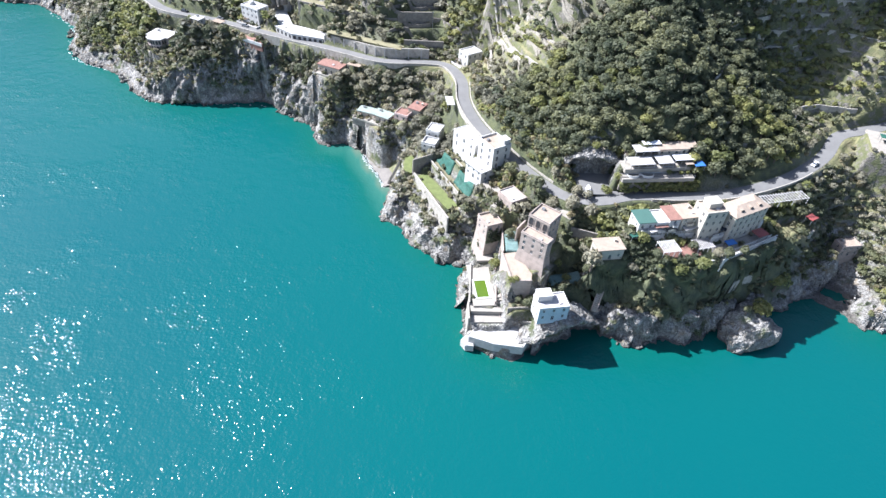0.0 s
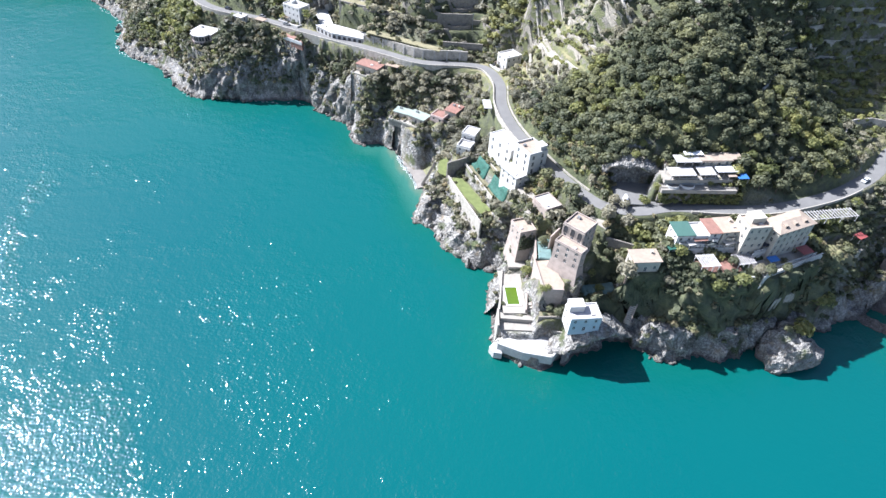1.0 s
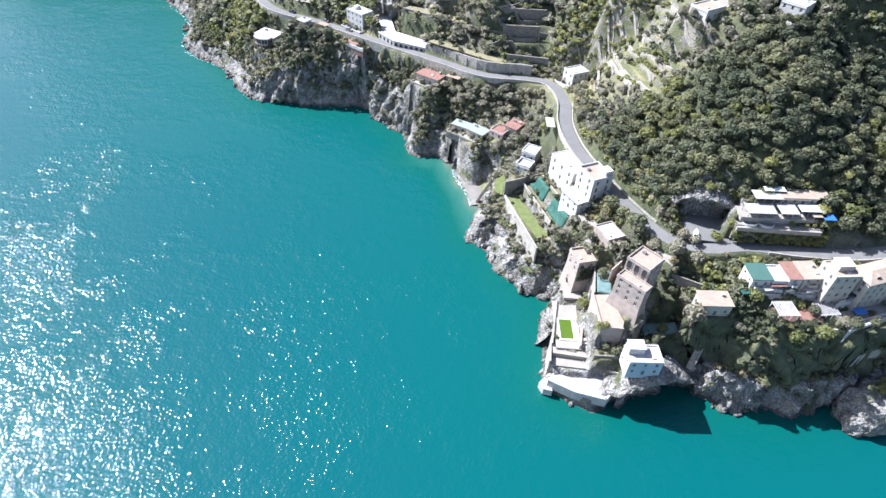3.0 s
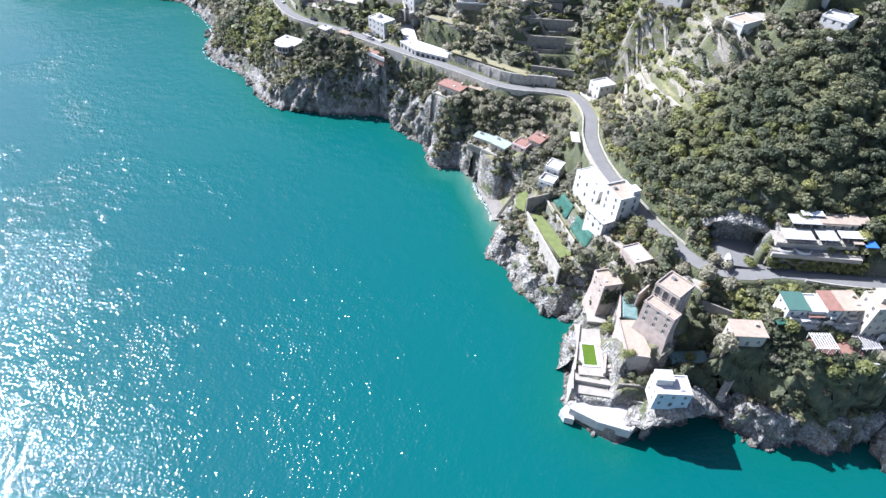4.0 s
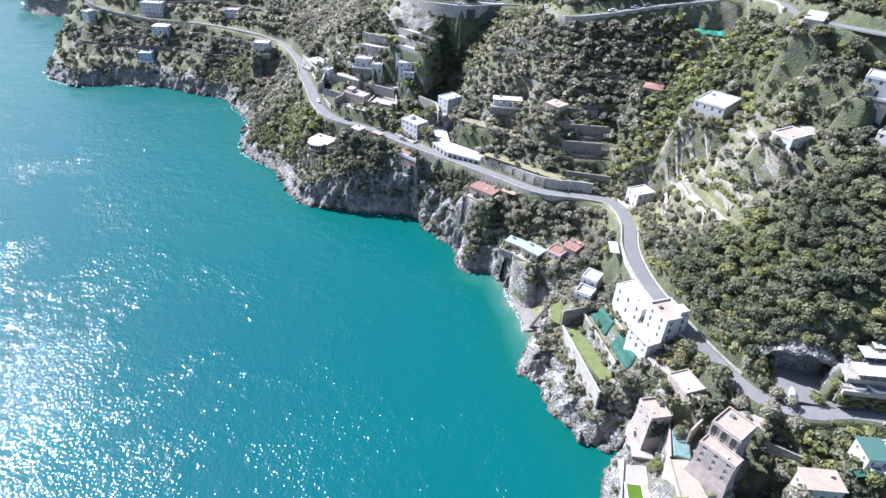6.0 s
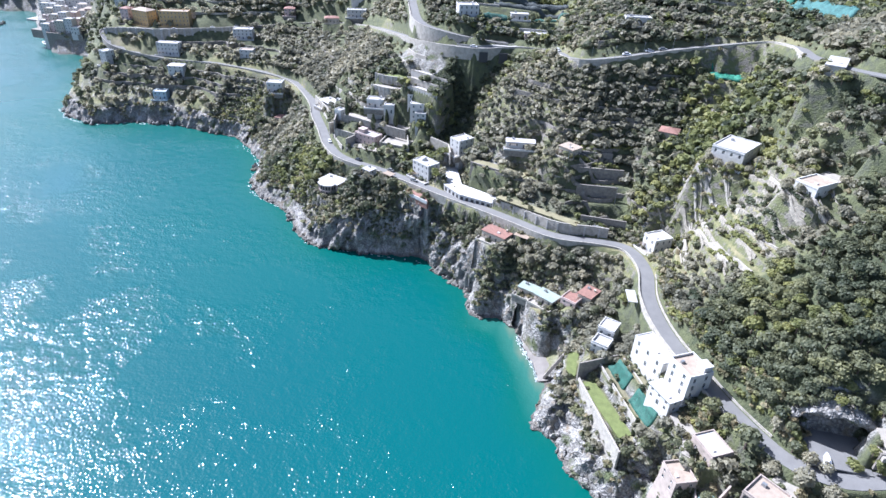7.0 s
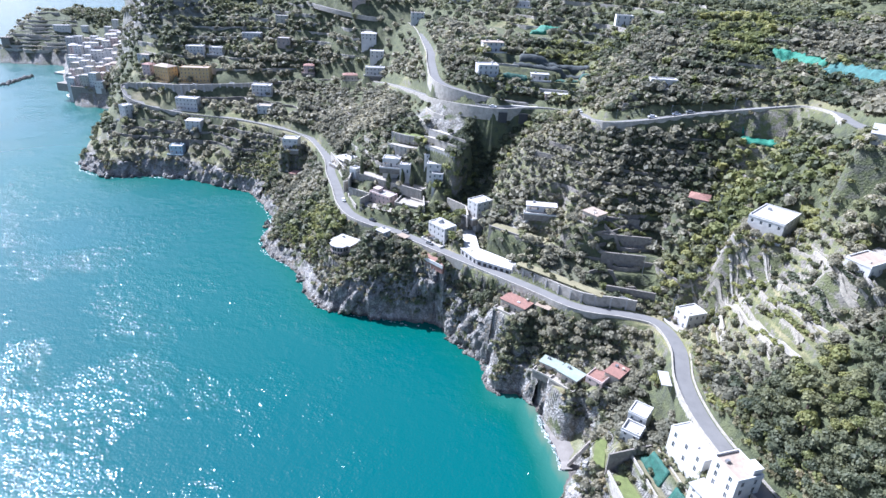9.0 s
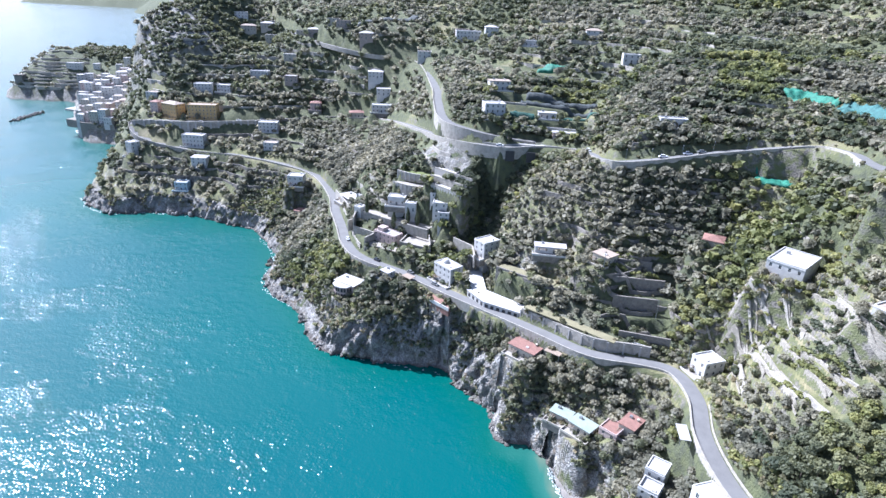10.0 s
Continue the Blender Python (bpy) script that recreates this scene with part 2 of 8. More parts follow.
COAST += [(-370, 424, 9), (-397, 412, 8), (-420, 416, 8), (-442, 429, 8), (-484, 494, 10), (-519, 541, 10), (-552, 578, 8), (-592, 573, 12), (-612, 590, 12), (-725, 682, 6),
          (-786, 743, 5), (-830, 728, 10), (-875, 716, 9), (-898, 728, 9), (-935, 800, 20), (-960, 960, 15), (-900, 1300, 10), (-1300, 1900, 10), (-2500, 2700, 10), (-2750, 3050, 10),
          (-3500, 2950, 10), (-6500, 3500, 10)]
# the coast road, then the road that climbs above it
ROAD = [(240, 250, 48), (205, 236, 45.5), (188, 230, 44.5), (176, 226, 43.5), (165, 213, 42.5), (155, 204, 42), (138, 193, 41), (113, 182.5, 40.5), (93, 180, 40),
        (76, 180, 39.5), (63, 177, 38.5), (52, 180, 37.3), (45, 187, 36.8), (37, 198, 36.7), (28, 212, 37.6), (19, 229, 38.4), (14, 247, 39),
        (13, 266, 39.5), (6, 281, 39.5), (-7, 283.5, 39.3), (-26, 283, 39), (-46, 293, 38), (-68, 304, 37), (-93, 316, 36), (-121, 329, 35.5)]
ROAD += [(-151, 339, 35.5), (-166, 352, 36), (-180, 373, 37), (-195, 395, 37.3), (-211, 422, 37.3), (-243, 457, 37.8), (-277, 469, 39), (-322, 475, 39.5), (-369, 470, 40.5),
         (-410, 468, 46), (-430, 480, 54), (-418, 484, 57), (-383, 490, 58), (-354, 506, 58.5), (-318, 533, 59), (-276, 556, 61.5), (-250, 556, 64), (-215, 528, 70), (-179, 478, 79), (-150, 437, 85),
         (-121, 402, 90), (-90, 389, 92), (-69, 397, 93.2), (-47, 390, 95), (-31, 362, 98), (-13, 360, 101)]
ROAD += [(11, 364, 106), (34, 367, 110), (55, 366, 114), (64, 350, 115.5), (64, 325, 117), (74, 296, 119), (110, 270, 122), (200, 280, 125)]
SIDE_ROAD = [(-73, 402, 93.8), (-88, 401, 94.5), (-108, 401, 96.5), (-130, 414, 98.5), (-148, 455, 101.5), (-165, 500, 105), (-215, 600, 110), (-258, 588, 114),
             (-325, 617, 119), (-440, 718, 125), (-540, 790, 130)]
# heights of the ground on the point and the slope below the coast road
LOW = [(18, 140, 5), (27, 138, 5), (36, 138, 6), (21, 149, 10), (22, 158, 10.5), (22, 168, 11), (30, 149, 14), (34, 145, 15), (40, 146, 16), (46, 142, 14), (34, 158, 18),
       (30, 168, 17), (38, 174, 26), (50, 158, 16), (58, 150, 15), (60, 158, 27), (56, 168, 27), (66, 164, 31), (72, 154, 29), (78, 150, 26), (86, 152, 27), (98, 151, 25), (104, 158, 29),
       (88, 162, 31), (114, 160, 29), (122, 172, 32), (138, 178, 31), (150, 188, 35), (164, 178, 17), (146, 172, 24), (168, 202, 38), (132, 165, 24), (116, 157, 22)]
LOW += [(30, 176, 30), (28, 186, 32), (17, 190, 21), (10, 190, 14), (6, 196, 14), (20, 206, 29), (24, 198, 31), (-12, 226, 12), (-4, 238, 18), (10, 232, 27),
        (-12, 237, 9), (6, 246, 24), (-17, 240, 2.2), (-19, 249, 2.4), (-23, 256, 2.6), (-11, 250, 15), (-30, 266, 20), (-40, 274, 17), (-22, 265, 19), (-36, 270, 20), (-12, 260, 22), (2, 262, 31), (-22, 272, 26), (-50, 284, 24), (-66, 288, 22), (-52, 297, 30)]
LOW += [(-84, 304, 22), (-97, 318, 33), (-112, 310, 25), (-128, 312, 25), (-150, 312, 18), (-160, 325, 19), (-150, 327, 23), (-132, 324, 32), (-178, 340, 21), (-205, 365, 20), (-212, 392, 27),
        (-240, 420, 16), (-250, 437, 27), (-285, 446, 20), (-300, 456, 30), (-330, 446, 14), (-335, 460, 27), (-352, 442, 17), (-385, 440, 19), (-385, 455, 31), (-412, 436, 19), (-428, 458, 31), (-480, 520, 40), (-560, 590, 22)]
# heights above the coast road
HIGH = [(57, 190, 46), (46, 197, 45), (34, 206, 41), (72, 187, 47), (90, 190, 49), (78, 195, 54), (58, 198, 55), (50, 212, 54), (35, 228, 52), (24, 240, 43), (80, 211, 69), (93, 225, 79),
        (118, 196, 45), (124, 210, 56), (111, 248, 80), (146, 256, 70), (158, 236, 50), (170, 262, 68), (27, 256, 49), (40, 249, 61), (57, 250, 73), (67, 245, 80), (61, 257, 83), (53, 262, 79), (22, 286, 44), (40, 290, 73),
        (44, 300, 80), (40, 315, 80), (59, 293, 96), (39, 344, 88), (40, 356, 96.5), (26, 304, 70)]
HIGH += [(2, 300, 44), (3, 320, 58), (15, 318, 69), (14, 332, 72), (-4, 335, 74), (-14, 300, 47), (-16, 312, 58), (-18, 328, 70), (-30, 300, 47), (-50, 312, 48), (-26, 346, 85), (-10, 347, 86), (5, 350, 90), (25, 342, 77),
         (-6, 378, 112), (30, 390, 118), (-40, 408, 106), (-10, 369, 108), (-5, 380, 112.5), (10, 378, 113), (-10, 440, 129), (-50, 442, 107), (-46, 470, 113), (16, 424, 129), (2, 472, 140), (60, 420, 128), (110, 330, 126), (150, 300, 118), (195, 250, 72), (214, 268, 92), (190, 278, 86), (212, 222, 50), (230, 330, 130), (-70, 320, 45), (-80, 340, 48)]
HIGH += [(-90, 352, 43), (-108, 342, 40), (-88, 362, 48), (-98, 366, 50), (-94, 376, 56), (-90, 386, 70), (-80, 374, 62), (-107, 366, 68), (-104, 376, 76), (-66, 362, 82), (-56, 352, 78), (-62, 340, 62), (-44, 374, 97), (-36, 330, 68), (-116, 360, 57), (-112, 385, 80), (-136, 378, 67), (-152, 378, 58), (-128, 345, 44), (-155, 355, 44), (-187, 400, 44), (-183, 410, 60), (-228, 462, 52), (-262, 482, 52),
         (-160, 410, 74), (-110, 412, 103), (-75, 430, 108), (-105, 436, 110), (-122, 511, 122), (-82, 560, 140), (3, 540, 146), (90, 560, 150), (-165, 575, 122), (-290, 572, 76), (-295, 595, 96), (-355, 580, 82)]
HIGH += [(-405, 475, 47), (-383, 481.5, 47), (-354, 497, 48), (-338, 509, 48.5), (-390, 514, 66), (-400, 544, 80), (-440, 575, 120), (-470, 560, 110), (-520, 600, 125), (-556, 655, 60), (-545, 664, 108), (-536, 672, 150), (-610, 735, 80), (-600, 750, 140), (-500, 690, 165), (-596, 702, 66), (-625, 648, 9), (-645, 672, 20), (-670, 702, 38), (-642, 742, 50), (-590, 640, 14), (-712, 745, 40), (-660, 770, 80), (-760, 748, 20),
         (-745, 815, 38), (-825, 765, 36), (-850, 740, 18), (-885, 745, 22), (-690, 870, 70), (-800, 950, 40), (-560, 900, 210), (-250, 800, 165), (-420, 640, 100), (100, 800, 210), (500, 500, 200), (500, 150, 50), (900, 800, 350), (-300, 1500, 420),
         (1800, 1000, 500), (-900, 1800, 400), (-2000, 3300, 300), (-3400, 3500, 160), (-5000, 4500, 500), (1500, 4500, 900), (4500, 2500, 700)]

# ---- the plan of the houses: label, x, y, eaves, storey height in all, width, depth, turn, wall, roof, cover, extras ----
PLAN = [
    # the bluish shade on this white front is put into its colour
    ("white seaside house, front coloured pale blue for shade, flat roof terraces on the rock", 43.3, 140.0, 22.6, 6.0, 10.6, 7, 10, "WHITE", "flat", "ROOF_GREY", dict(front="PALE_BLUE", block=(-2.6, 1.6, 5, 3.6, 2.6), chimney=False, skirt=1.5)),
    ("tall old rose stone villa with an arcaded top storey", 40.8, 163.9, 41.0, 13, 8.4, 8.4, -38, "ROSE", "flat", "ROOF_TAN", dict(win=(1.15, 1.9), bay=2.4, chimney=False, rim=0.6, arcade=True)),
    ("lower rose wing of the villa with a broad roof terrace", 38.1, 158.1, 36.0, 11, 10.6, 4.0, -38, "ROSE", "flat", "ROOF_TAN", dict(chimney=False, batter=1.7, bay=3.4, win=(1.0, 1.6), blank=(2,))),
    ("rose stone house overgrown with dark creeper", 23.7, 177.2, 26.8, 8.0, 8, 6.7, -66, "ROSE", "flat", "ROOF_TAN", dict(rim=0.7, batter=0.8, chimney=False)),
    ("small cream cottage with a sandy roof above the cliff", 63.3, 156.6, 35.0, 4.5, 9.5, 6, 10, "CREAM", "slab", "ROOF_TAN", dict()),
    ("flat white and rose house below the road", 31.9, 184.6, 33.6, 4.5, 8.8, 7.2, -58, "ROSE", "flat", "ROOF_WHITE", dict(chimney=False)),
    ("large white villa with roof terrace and corner turret", 25.3, 206.2, 43.2, 12.5, 8.6, 10.0, 33, "WHITE", "flat", "ROOF_TAN", dict(block=(2.6, -2.6, 3.0, 3.4, 2.4), chimney=False, rim=0.8, win=(1.1, 2.1), bay=4.2)),
    ("long white wing with a flat whitewashed roof", 16.6, 219.4, 37.6, 7.5, 15.5, 7.0, -56, "WHITE", "flat", "ROOF_WHITE", dict(chimney=False, rim=0.25, win=(1.1, 2.0), bay=5.0)),
    ("low white annex with a flat roof", 19.4, 202.4, 34.0, 5, 9.6, 5.0, -52, "WHITE", "slab", "ROOF_WHITE", dict(chimney=False)),
]
PLAN += [
    ("white cubic house below the road", 1.6, 239.6, 28.4, 7.5, 6.4, 7.0, -20, "WHITE", "flat", "ROOF_WHITE", dict(chimney=False)),
    ("lower white terrace wing of the cubic house", -0.4, 232.6, 25.4, 5.0, 6.4, 6.0, -20, "WHITE", "flat", "ROOF_WHITE", dict(chimney=False, rim=0.8, blank=(2,))),
    ("tiled rose terrace beside the small house among trees", -13.5, 258.4, 25.2, 3.0, 7, 7.5, -27, "PINK", "flat", "TILE", dict(chimney=False, yard=False)),
    ("small terracotta-roofed house among trees below the road", -7.2, 261.4, 27, 4, 6, 8.0, -27, "CREAM", "slab", "TILE", dict()),
    ("green sheet-roofed shed on the cliff", -24, 260, 22.5, 3.2, 9, 6, -29, "CREAM", "slab", "TEAL_ROOF", dict(chimney=False)),
    ("green sheet-roofed shed on the cliff", -32.5, 266.5, 20.5, 3, 8, 5, -20, "CREAM", "slab", "TEAL_ROOF", dict(chimney=False)),
    ("white cubic house at the road junction", 17.5, 285.0, 46, 6.2, 7.5, 9, -54, "WHITE", "flat", "ROOF_WHITE", dict(chimney=False)),
    ("low house with a broad terracotta roof below the road", -51.6, 288.4, 33.6, 3.8, 12.5, 9.0, -24, "CREAM", "slab", "TILE", dict(yard=True)),
    ("cream three-storey mansion with arched windows", 112.6, 169.6, 45, 11, 17, 7.6, 28, "CREAM", "hip", "ROOF_TAN", dict(dormers=3, chimney=False, bay=2.6, win=(1.0, 1.7))),
    ("cream corner tower of the mansion", 99.0, 166.0, 46.6, 12.5, 8.2, 7.4, 14, "CREAM", "flat", "ROOF_TAN", dict(dormers=0, chimney=False, bay=2.6, block=(0.5, 1.0, 5.0, 4.0, 2.0))),
    ("white house with a whitewashed roof terrace beside the road", 81.6, 166.4, 40.6, 6.6, 4.6, 7.5, 11, "WHITE", "flat", "ROOF_WHITE", dict(balcony=True, chimney=False, blank=(1, 3))),
    ("narrow white house with an orange-red tiled roof", 86.2, 167.2, 42, 8, 4.2, 7.5, 12, "WHITE", "slab", "TILE", dict(balcony=True, chimney=False, blank=(1, 3))),
    ("cream house with a sandy roof and awnings beside the road", 91.6, 168.2, 42.4, 8.4, 6.2, 7.5, 14, "CREAM", "slab", "ROOF_TAN", dict(balcony=True, blank=(1, 3))),
    ("white house with a green terrace roof beside the road", 76.2, 165.6, 41, 7, 6, 7, 10, "WHITE", "slab", "GREEN_ROOF", dict(balcony=True, chimney=False)),
    ("low white restaurant house on the rock", 90, 193.4, 53.6, 3.0, 12, 4.5, 10, "CREAM", "slab", "ROOF_TAN", dict(chimney=False)),
]
PLAN += [
    ("white three-storey house with a roof turret on the road", -99.5, 329.5, 44.8, 8.8, 12.5, 8, -32, "WHITE", "flat", "ROOF_WHITE", dict(dome=(-2.5, 0.5, 1.7), chimney=False)),
    ("white block on a rock spur above the road", -84, 344, 55, 8, 8, 10, -37, "WHITE", "flat", "ROOF_WHITE", dict()),
    ("white and pink villa with arcaded bay and terraces on the cliff", -152, 325.6, 27.5, 6, 13, 9, -16, "PINK", "slab", "ROOF_WHITE", dict(chimney=False, bow=True)),
    ("small white kiosk beside the road", -130, 324.5, 38, 3, 5.5, 5, -25, "WHITE", "slab", "ROOF_WHITE", dict(chimney=False)),
    ("big white villa with a flat roof among olive terraces", 40.5, 302, 84.5, 7, 13, 17, -30, "WHITE", "flat", "ROOF_WHITE", dict(chimney=False)),
    ("low white house with a sandy roof among olives", 59.6, 262, 88.5, 4.2, 8, 11, -47, "WHITE", "flat", "ROOF_TAN", dict(chimney=False, yard=False)),
    ("white hillside house with terraces", 84, 272, 109, 6, 10, 10, -25, "WHITE", "flat", "ROOF_WHITE", dict()),
    ("white hillside house with terraces", 89, 257, 95, 6, 9, 9, -36, "WHITE", "flat", "ROOF_WHITE", dict()),
    ("small terracotta-roofed house in the valley", 17, 331, 77.5, 3.5, 8, 8, -12, "CREAM", "hip", "TILE", dict(chimney=False)),
]
PLAN += [
    ("white house with an orange terrace among olive trees", -5, 383, 117.2, 4, 13, 6, 12, "WHITE", "flat", "ROOF_WHITE", dict(chimney=False)),
    ("white block house above the viaduct", -102, 418, 110.5, 8.5, 12, 10, 25, "WHITE", "flat", "ROOF_WHITE", dict()),
    ("white arcaded house on the terraces", -106, 447, 119.5, 5.5, 13, 8, 25, "WHITE", "slab", "ROOF_TAN", dict()),
    ("small white hut on dark netted terraces", -71, 422, 107.2, 3.3, 10, 5, 15, "WHITE", "slab", "ROOF_WHITE", dict(chimney=False)),
    ("long open shed beside the viaduct", -57, 409, 99.5, 3.4, 16, 5, 12, "PINK", "slab", "ROOF_WHITE", dict(chimney=False, blank=(1, 2, 3))),
    ("white house with blue shutters beside the road", -248, 438, 42.5, 7, 11, 9, 15, "WHITE", "flat", "ROOF_WHITE", dict()),
    ("pale blue house on the headland", -355, 444, 21.5, 6, 10, 8, 20, "PALE_BLUE", "flat", "ROOF_WHITE", dict()),
    ("white garage building on the road bend", -190, 408, 43.5, 4.2, 16, 9, -35, "WHITE", "slab", "ROOF_WHITE", dict(chimney=False)),
    ("white tower house on the headland", -413, 459, 44, 12, 8, 8, -15, "WHITE", "flat", "ROOF_WHITE", dict()),
    ("ochre palace above the road", -403, 500, 70, 12, 17, 10, -10, "OCHRE", "hip", "ROOF_TAN", dict()),
]
PLAN += [
    ("long ochre palace above the road", -377, 506, 70.5, 12, 24, 10, 22, "OCHRE", "flat", "ROOF_TAN", dict()),
    ("pink house beside the palace", -420, 500, 70, 12, 8, 8, 0, "PINK", "hip", "TILE", dict()),
    ("white villa group on the slope", -397, 535, 83, 8, 15, 9, 25, "WHITE", "flat", "ROOF_WHITE", dict()),
    ("white villa group on the slope", -381, 544, 82, 6, 12, 8, 15, "WHITE", "flat", "ROOF_GREY", dict()),
    ("pale villa high on the slope", -366, 579, 92, 7, 17, 9, 18, "WHITE", "flat", "ROOF_WHITE", dict()),
    ("pink house with a tiled roof beside the road", -297, 559, 71.5, 6, 9, 8, 20, "PINK", "hip", "TILE", dict()),
    ("white terraced house below the road", -318, 514, 60, 8, 16, 9, 20, "WHITE", "flat", "ROOF_WHITE", dict()),
    ("grey-white house with loggias below the road", -368, 480, 50.5, 9.5, 18, 8, 12, "WHITE", "flat", "ROOF_GREY", dict()),
    ("low house with a red roof at the bend", -252, 549, 69, 4, 12, 8, 30, "CREAM", "hip", "TILE", dict()),
    ("white houses beside the upper road", -225, 541, 79, 6, 16, 8, 20, "WHITE", "flat", "ROOF_WHITE", dict()),
]
PLAN += [
    ("low white sheds on a terrace above the road", -51, 330, 63, 3, 14, 5, 10, "WHITE", "slab", "ROOF_GREY", dict(chimney=False)),
    ("small house with a pinkish roof on the quarry edge", -26, 321, 67, 4, 8, 7, -35, "CREAM", "slab", "ROOF_TAN", dict(chimney=False)),
    ("white house with terraces above the walled gardens", -144, 373, 61, 4.5, 10, 7, 10, "WHITE", "flat", "ROOF_WHITE", dict()),
    ("white stepped house beside the bare slope", -116, 366, 64, 9, 8, 8, 12, "WHITE", "flat", "ROOF_WHITE", dict(chimney=False, yard=False)),
    ("pale rose house in walled gardens", -142, 354.5, 46, 5.5, 15, 7, -20, "PINK", "flat", "ROOF_WHITE", dict(chimney=False, block=(-4, 0, 4, 4, 2.0), yard=False)),
    ("low house with a red roof on the cliff", -238, 426, 21, 3.5, 9, 7, 0, "CREAM", "hip", "TILE", dict()),
    ("white villa high on the terraces", -172, 612, 137.5, 9, 22, 11, 20, "WHITE", "flat", "ROOF_WHITE", dict()),
    ("small white house high on the terraces", -106, 544, 137.5, 4, 12, 8, 10, "WHITE", "flat", "ROOF_WHITE", dict()),
]
# level plots without a house: x, y, width, depth, turn, height
PLOTS = [(26, 138, 24, 9, -8, 5.0), (23.5, 147.8, 11, 5, 5, 9.5), (24, 143.2, 12, 4, 3, 7.9), (34.8, 146, 9.5, 5.5, 8, 13.8), (32.5, 155.5, 8, 13, 14, 22.6), (21, 158, 9, 22, 6, 10.6), (3.4, 206.4, 27, 6, -58, 17.5), (11.2, 210.5, 33, 6, -62, 21), (15, 223, 14, 6, -56, 25),
         (-9.8, 228, 4, 14, -2, 15.5), (62.7, 185.5, 17, 15, 2, 39.3), (51.5, 157, 14, 6.5, 15, 16), (114, 161, 25, 7, 29, 32.4), (88.5, 156.5, 14, 6, 14, 32.6), (88.5, 193, 26, 6, 11, 51.0), (84, 187.5, 27, 5, 9, 48.9), (84, 183.4, 28, 3.5, 7, 46.4)]
PLOTS += [(-36, 296.5, 44, 7, -22, 44), (-59, 320, 30, 8, -20, 51.0), (40, 357, 17, 9, -8, 97.5), (-98, 311.6, 17, 5.4, -28, 33.4), (190, 216, 14, 20, -20, 47)]
PLOTS += [(-111.8, 377.8, 28, 4.6, -28, 76.8), (-113, 373.2, 28, 4.6, -28, 73.8), (-114.3, 368.8, 28, 4.4, -28, 70.8)]
PLOTS += [(-142.5, 366, 47, 8, -15, 49.3), (-123.5, 351.5, 16, 14, -10, 44.3), (-142, 348.5, 20, 8, -10, 40.3), (-136, 387.5, 23, 6, 2, 71.5), (-136, 381, 25, 5, 0, 66.5)]
PLOTS += [(14.6, 211.4, 27, 3.6, -62, 26.5), (28.5, 178.5, 6, 4, -42, 30.3), (31.6, 169.2, 6, 12, 0, 22.6), (50.5, 174.5, 8, 5, -42, 34.4), (22.5, 172, 7, 7, 6, 13.0), (66.5, 270, 8, 10, -40, 87.5), (66, 304, 8, 22, -20, 116.5)]
PLOTS += [(26.2, 188, 5, 18, 5, 29.4), (-83, 328, 10, 20, 28, 36.2), (-68, 311.5, 22, 7, -24, 36.4)]
SITES = []
for h in PLAN:
    ahead = 2.0 if h[2] > 230 and "blank" not in h[11] and h[11].get("yard", True) else 0.0      # the front terrace
    SITES.append((h[1] + ahead * math.sin(math.radians(h[7])), h[2] - ahead * math.cos(math.radians(h[7])), h[5] + 2.5, h[6] + 2.0 + 2 * ahead, h[7], h[3] - h[4]))
SITES += PLOTS

_rng = np.random.RandomState(7)
_LAT = _rng.rand(256, 256)


def lattice(x, y, scale, shift=0.0):
    """Smooth value noise in -1..1."""
    u, v = np.asarray(x) / scale + shift * 17.3 + 91.0, np.asarray(y) / scale + shift * 7.1 + 53.0
    i, j = np.floor(u).astype(int), np.floor(v).astype(int)
    a, b = u - i, v - j
    a, b = a * a * (3 - 2 * a), b * b * (3 - 2 * b)
    g = lambda p, q: _LAT[p % 256, q % 256]
    return 2 * ((g(i, j) * (1 - a) + g(i + 1, j) * a) * (1 - b) + (g(i, j + 1) * (1 - a) + g(i + 1, j + 1) * a) * b) - 1


def ridged(x, y, scale, octaves=3, shift=0.0):
    total, amp = 0.0, 1.0
    for k in range(octaves):
        total = total + amp * (1 - 2 * np.abs(lattice(x, y, scale / 2 ** k, shift + k)))
        amp *= 0.55
    return total


def off_line(x, y, line):
    """Distance to a polyline, and the value of its third column at the nearest place."""
    best, value = np.full(x.shape, 1e9), np.zeros(x.shape)
    for (ax, ay, az), (bx, by, bz) in zip(line[:-1], line[1:]):
        dx, dy = bx - ax, by - ay
        s = np.clip(((x - ax) * dx + (y - ay) * dy) / (dx * dx + dy * dy), 0, 1)
        d = np.hypot(x - ax - s * dx, y - ay - s * dy)
        near = d < best
        best, value = np.where(near, d, best), np.where(near, az + s * (bz - az), value)
    return best, value


def inland(x, y):
    """Metres from the waterline: plus on land, minus at sea; and the height of the rock face there."""
    d, face = off_line(x, y, COAST)
    ring = [(p[0], p[1]) for p in COAST] + [(-6500, 9000), (9000, 9000), (9000, -150)]
    odd = np.zeros(x.shape, bool)
    for (ax, ay), (bx, by) in zip(ring, ring[1:] + ring[:1]):
        if ay != by:
            odd ^= ((ay > y) != (by > y)) & (x < (bx - ax) * (y - ay) / (by - ay) + ax)
    return np.where(odd, d, -d), face


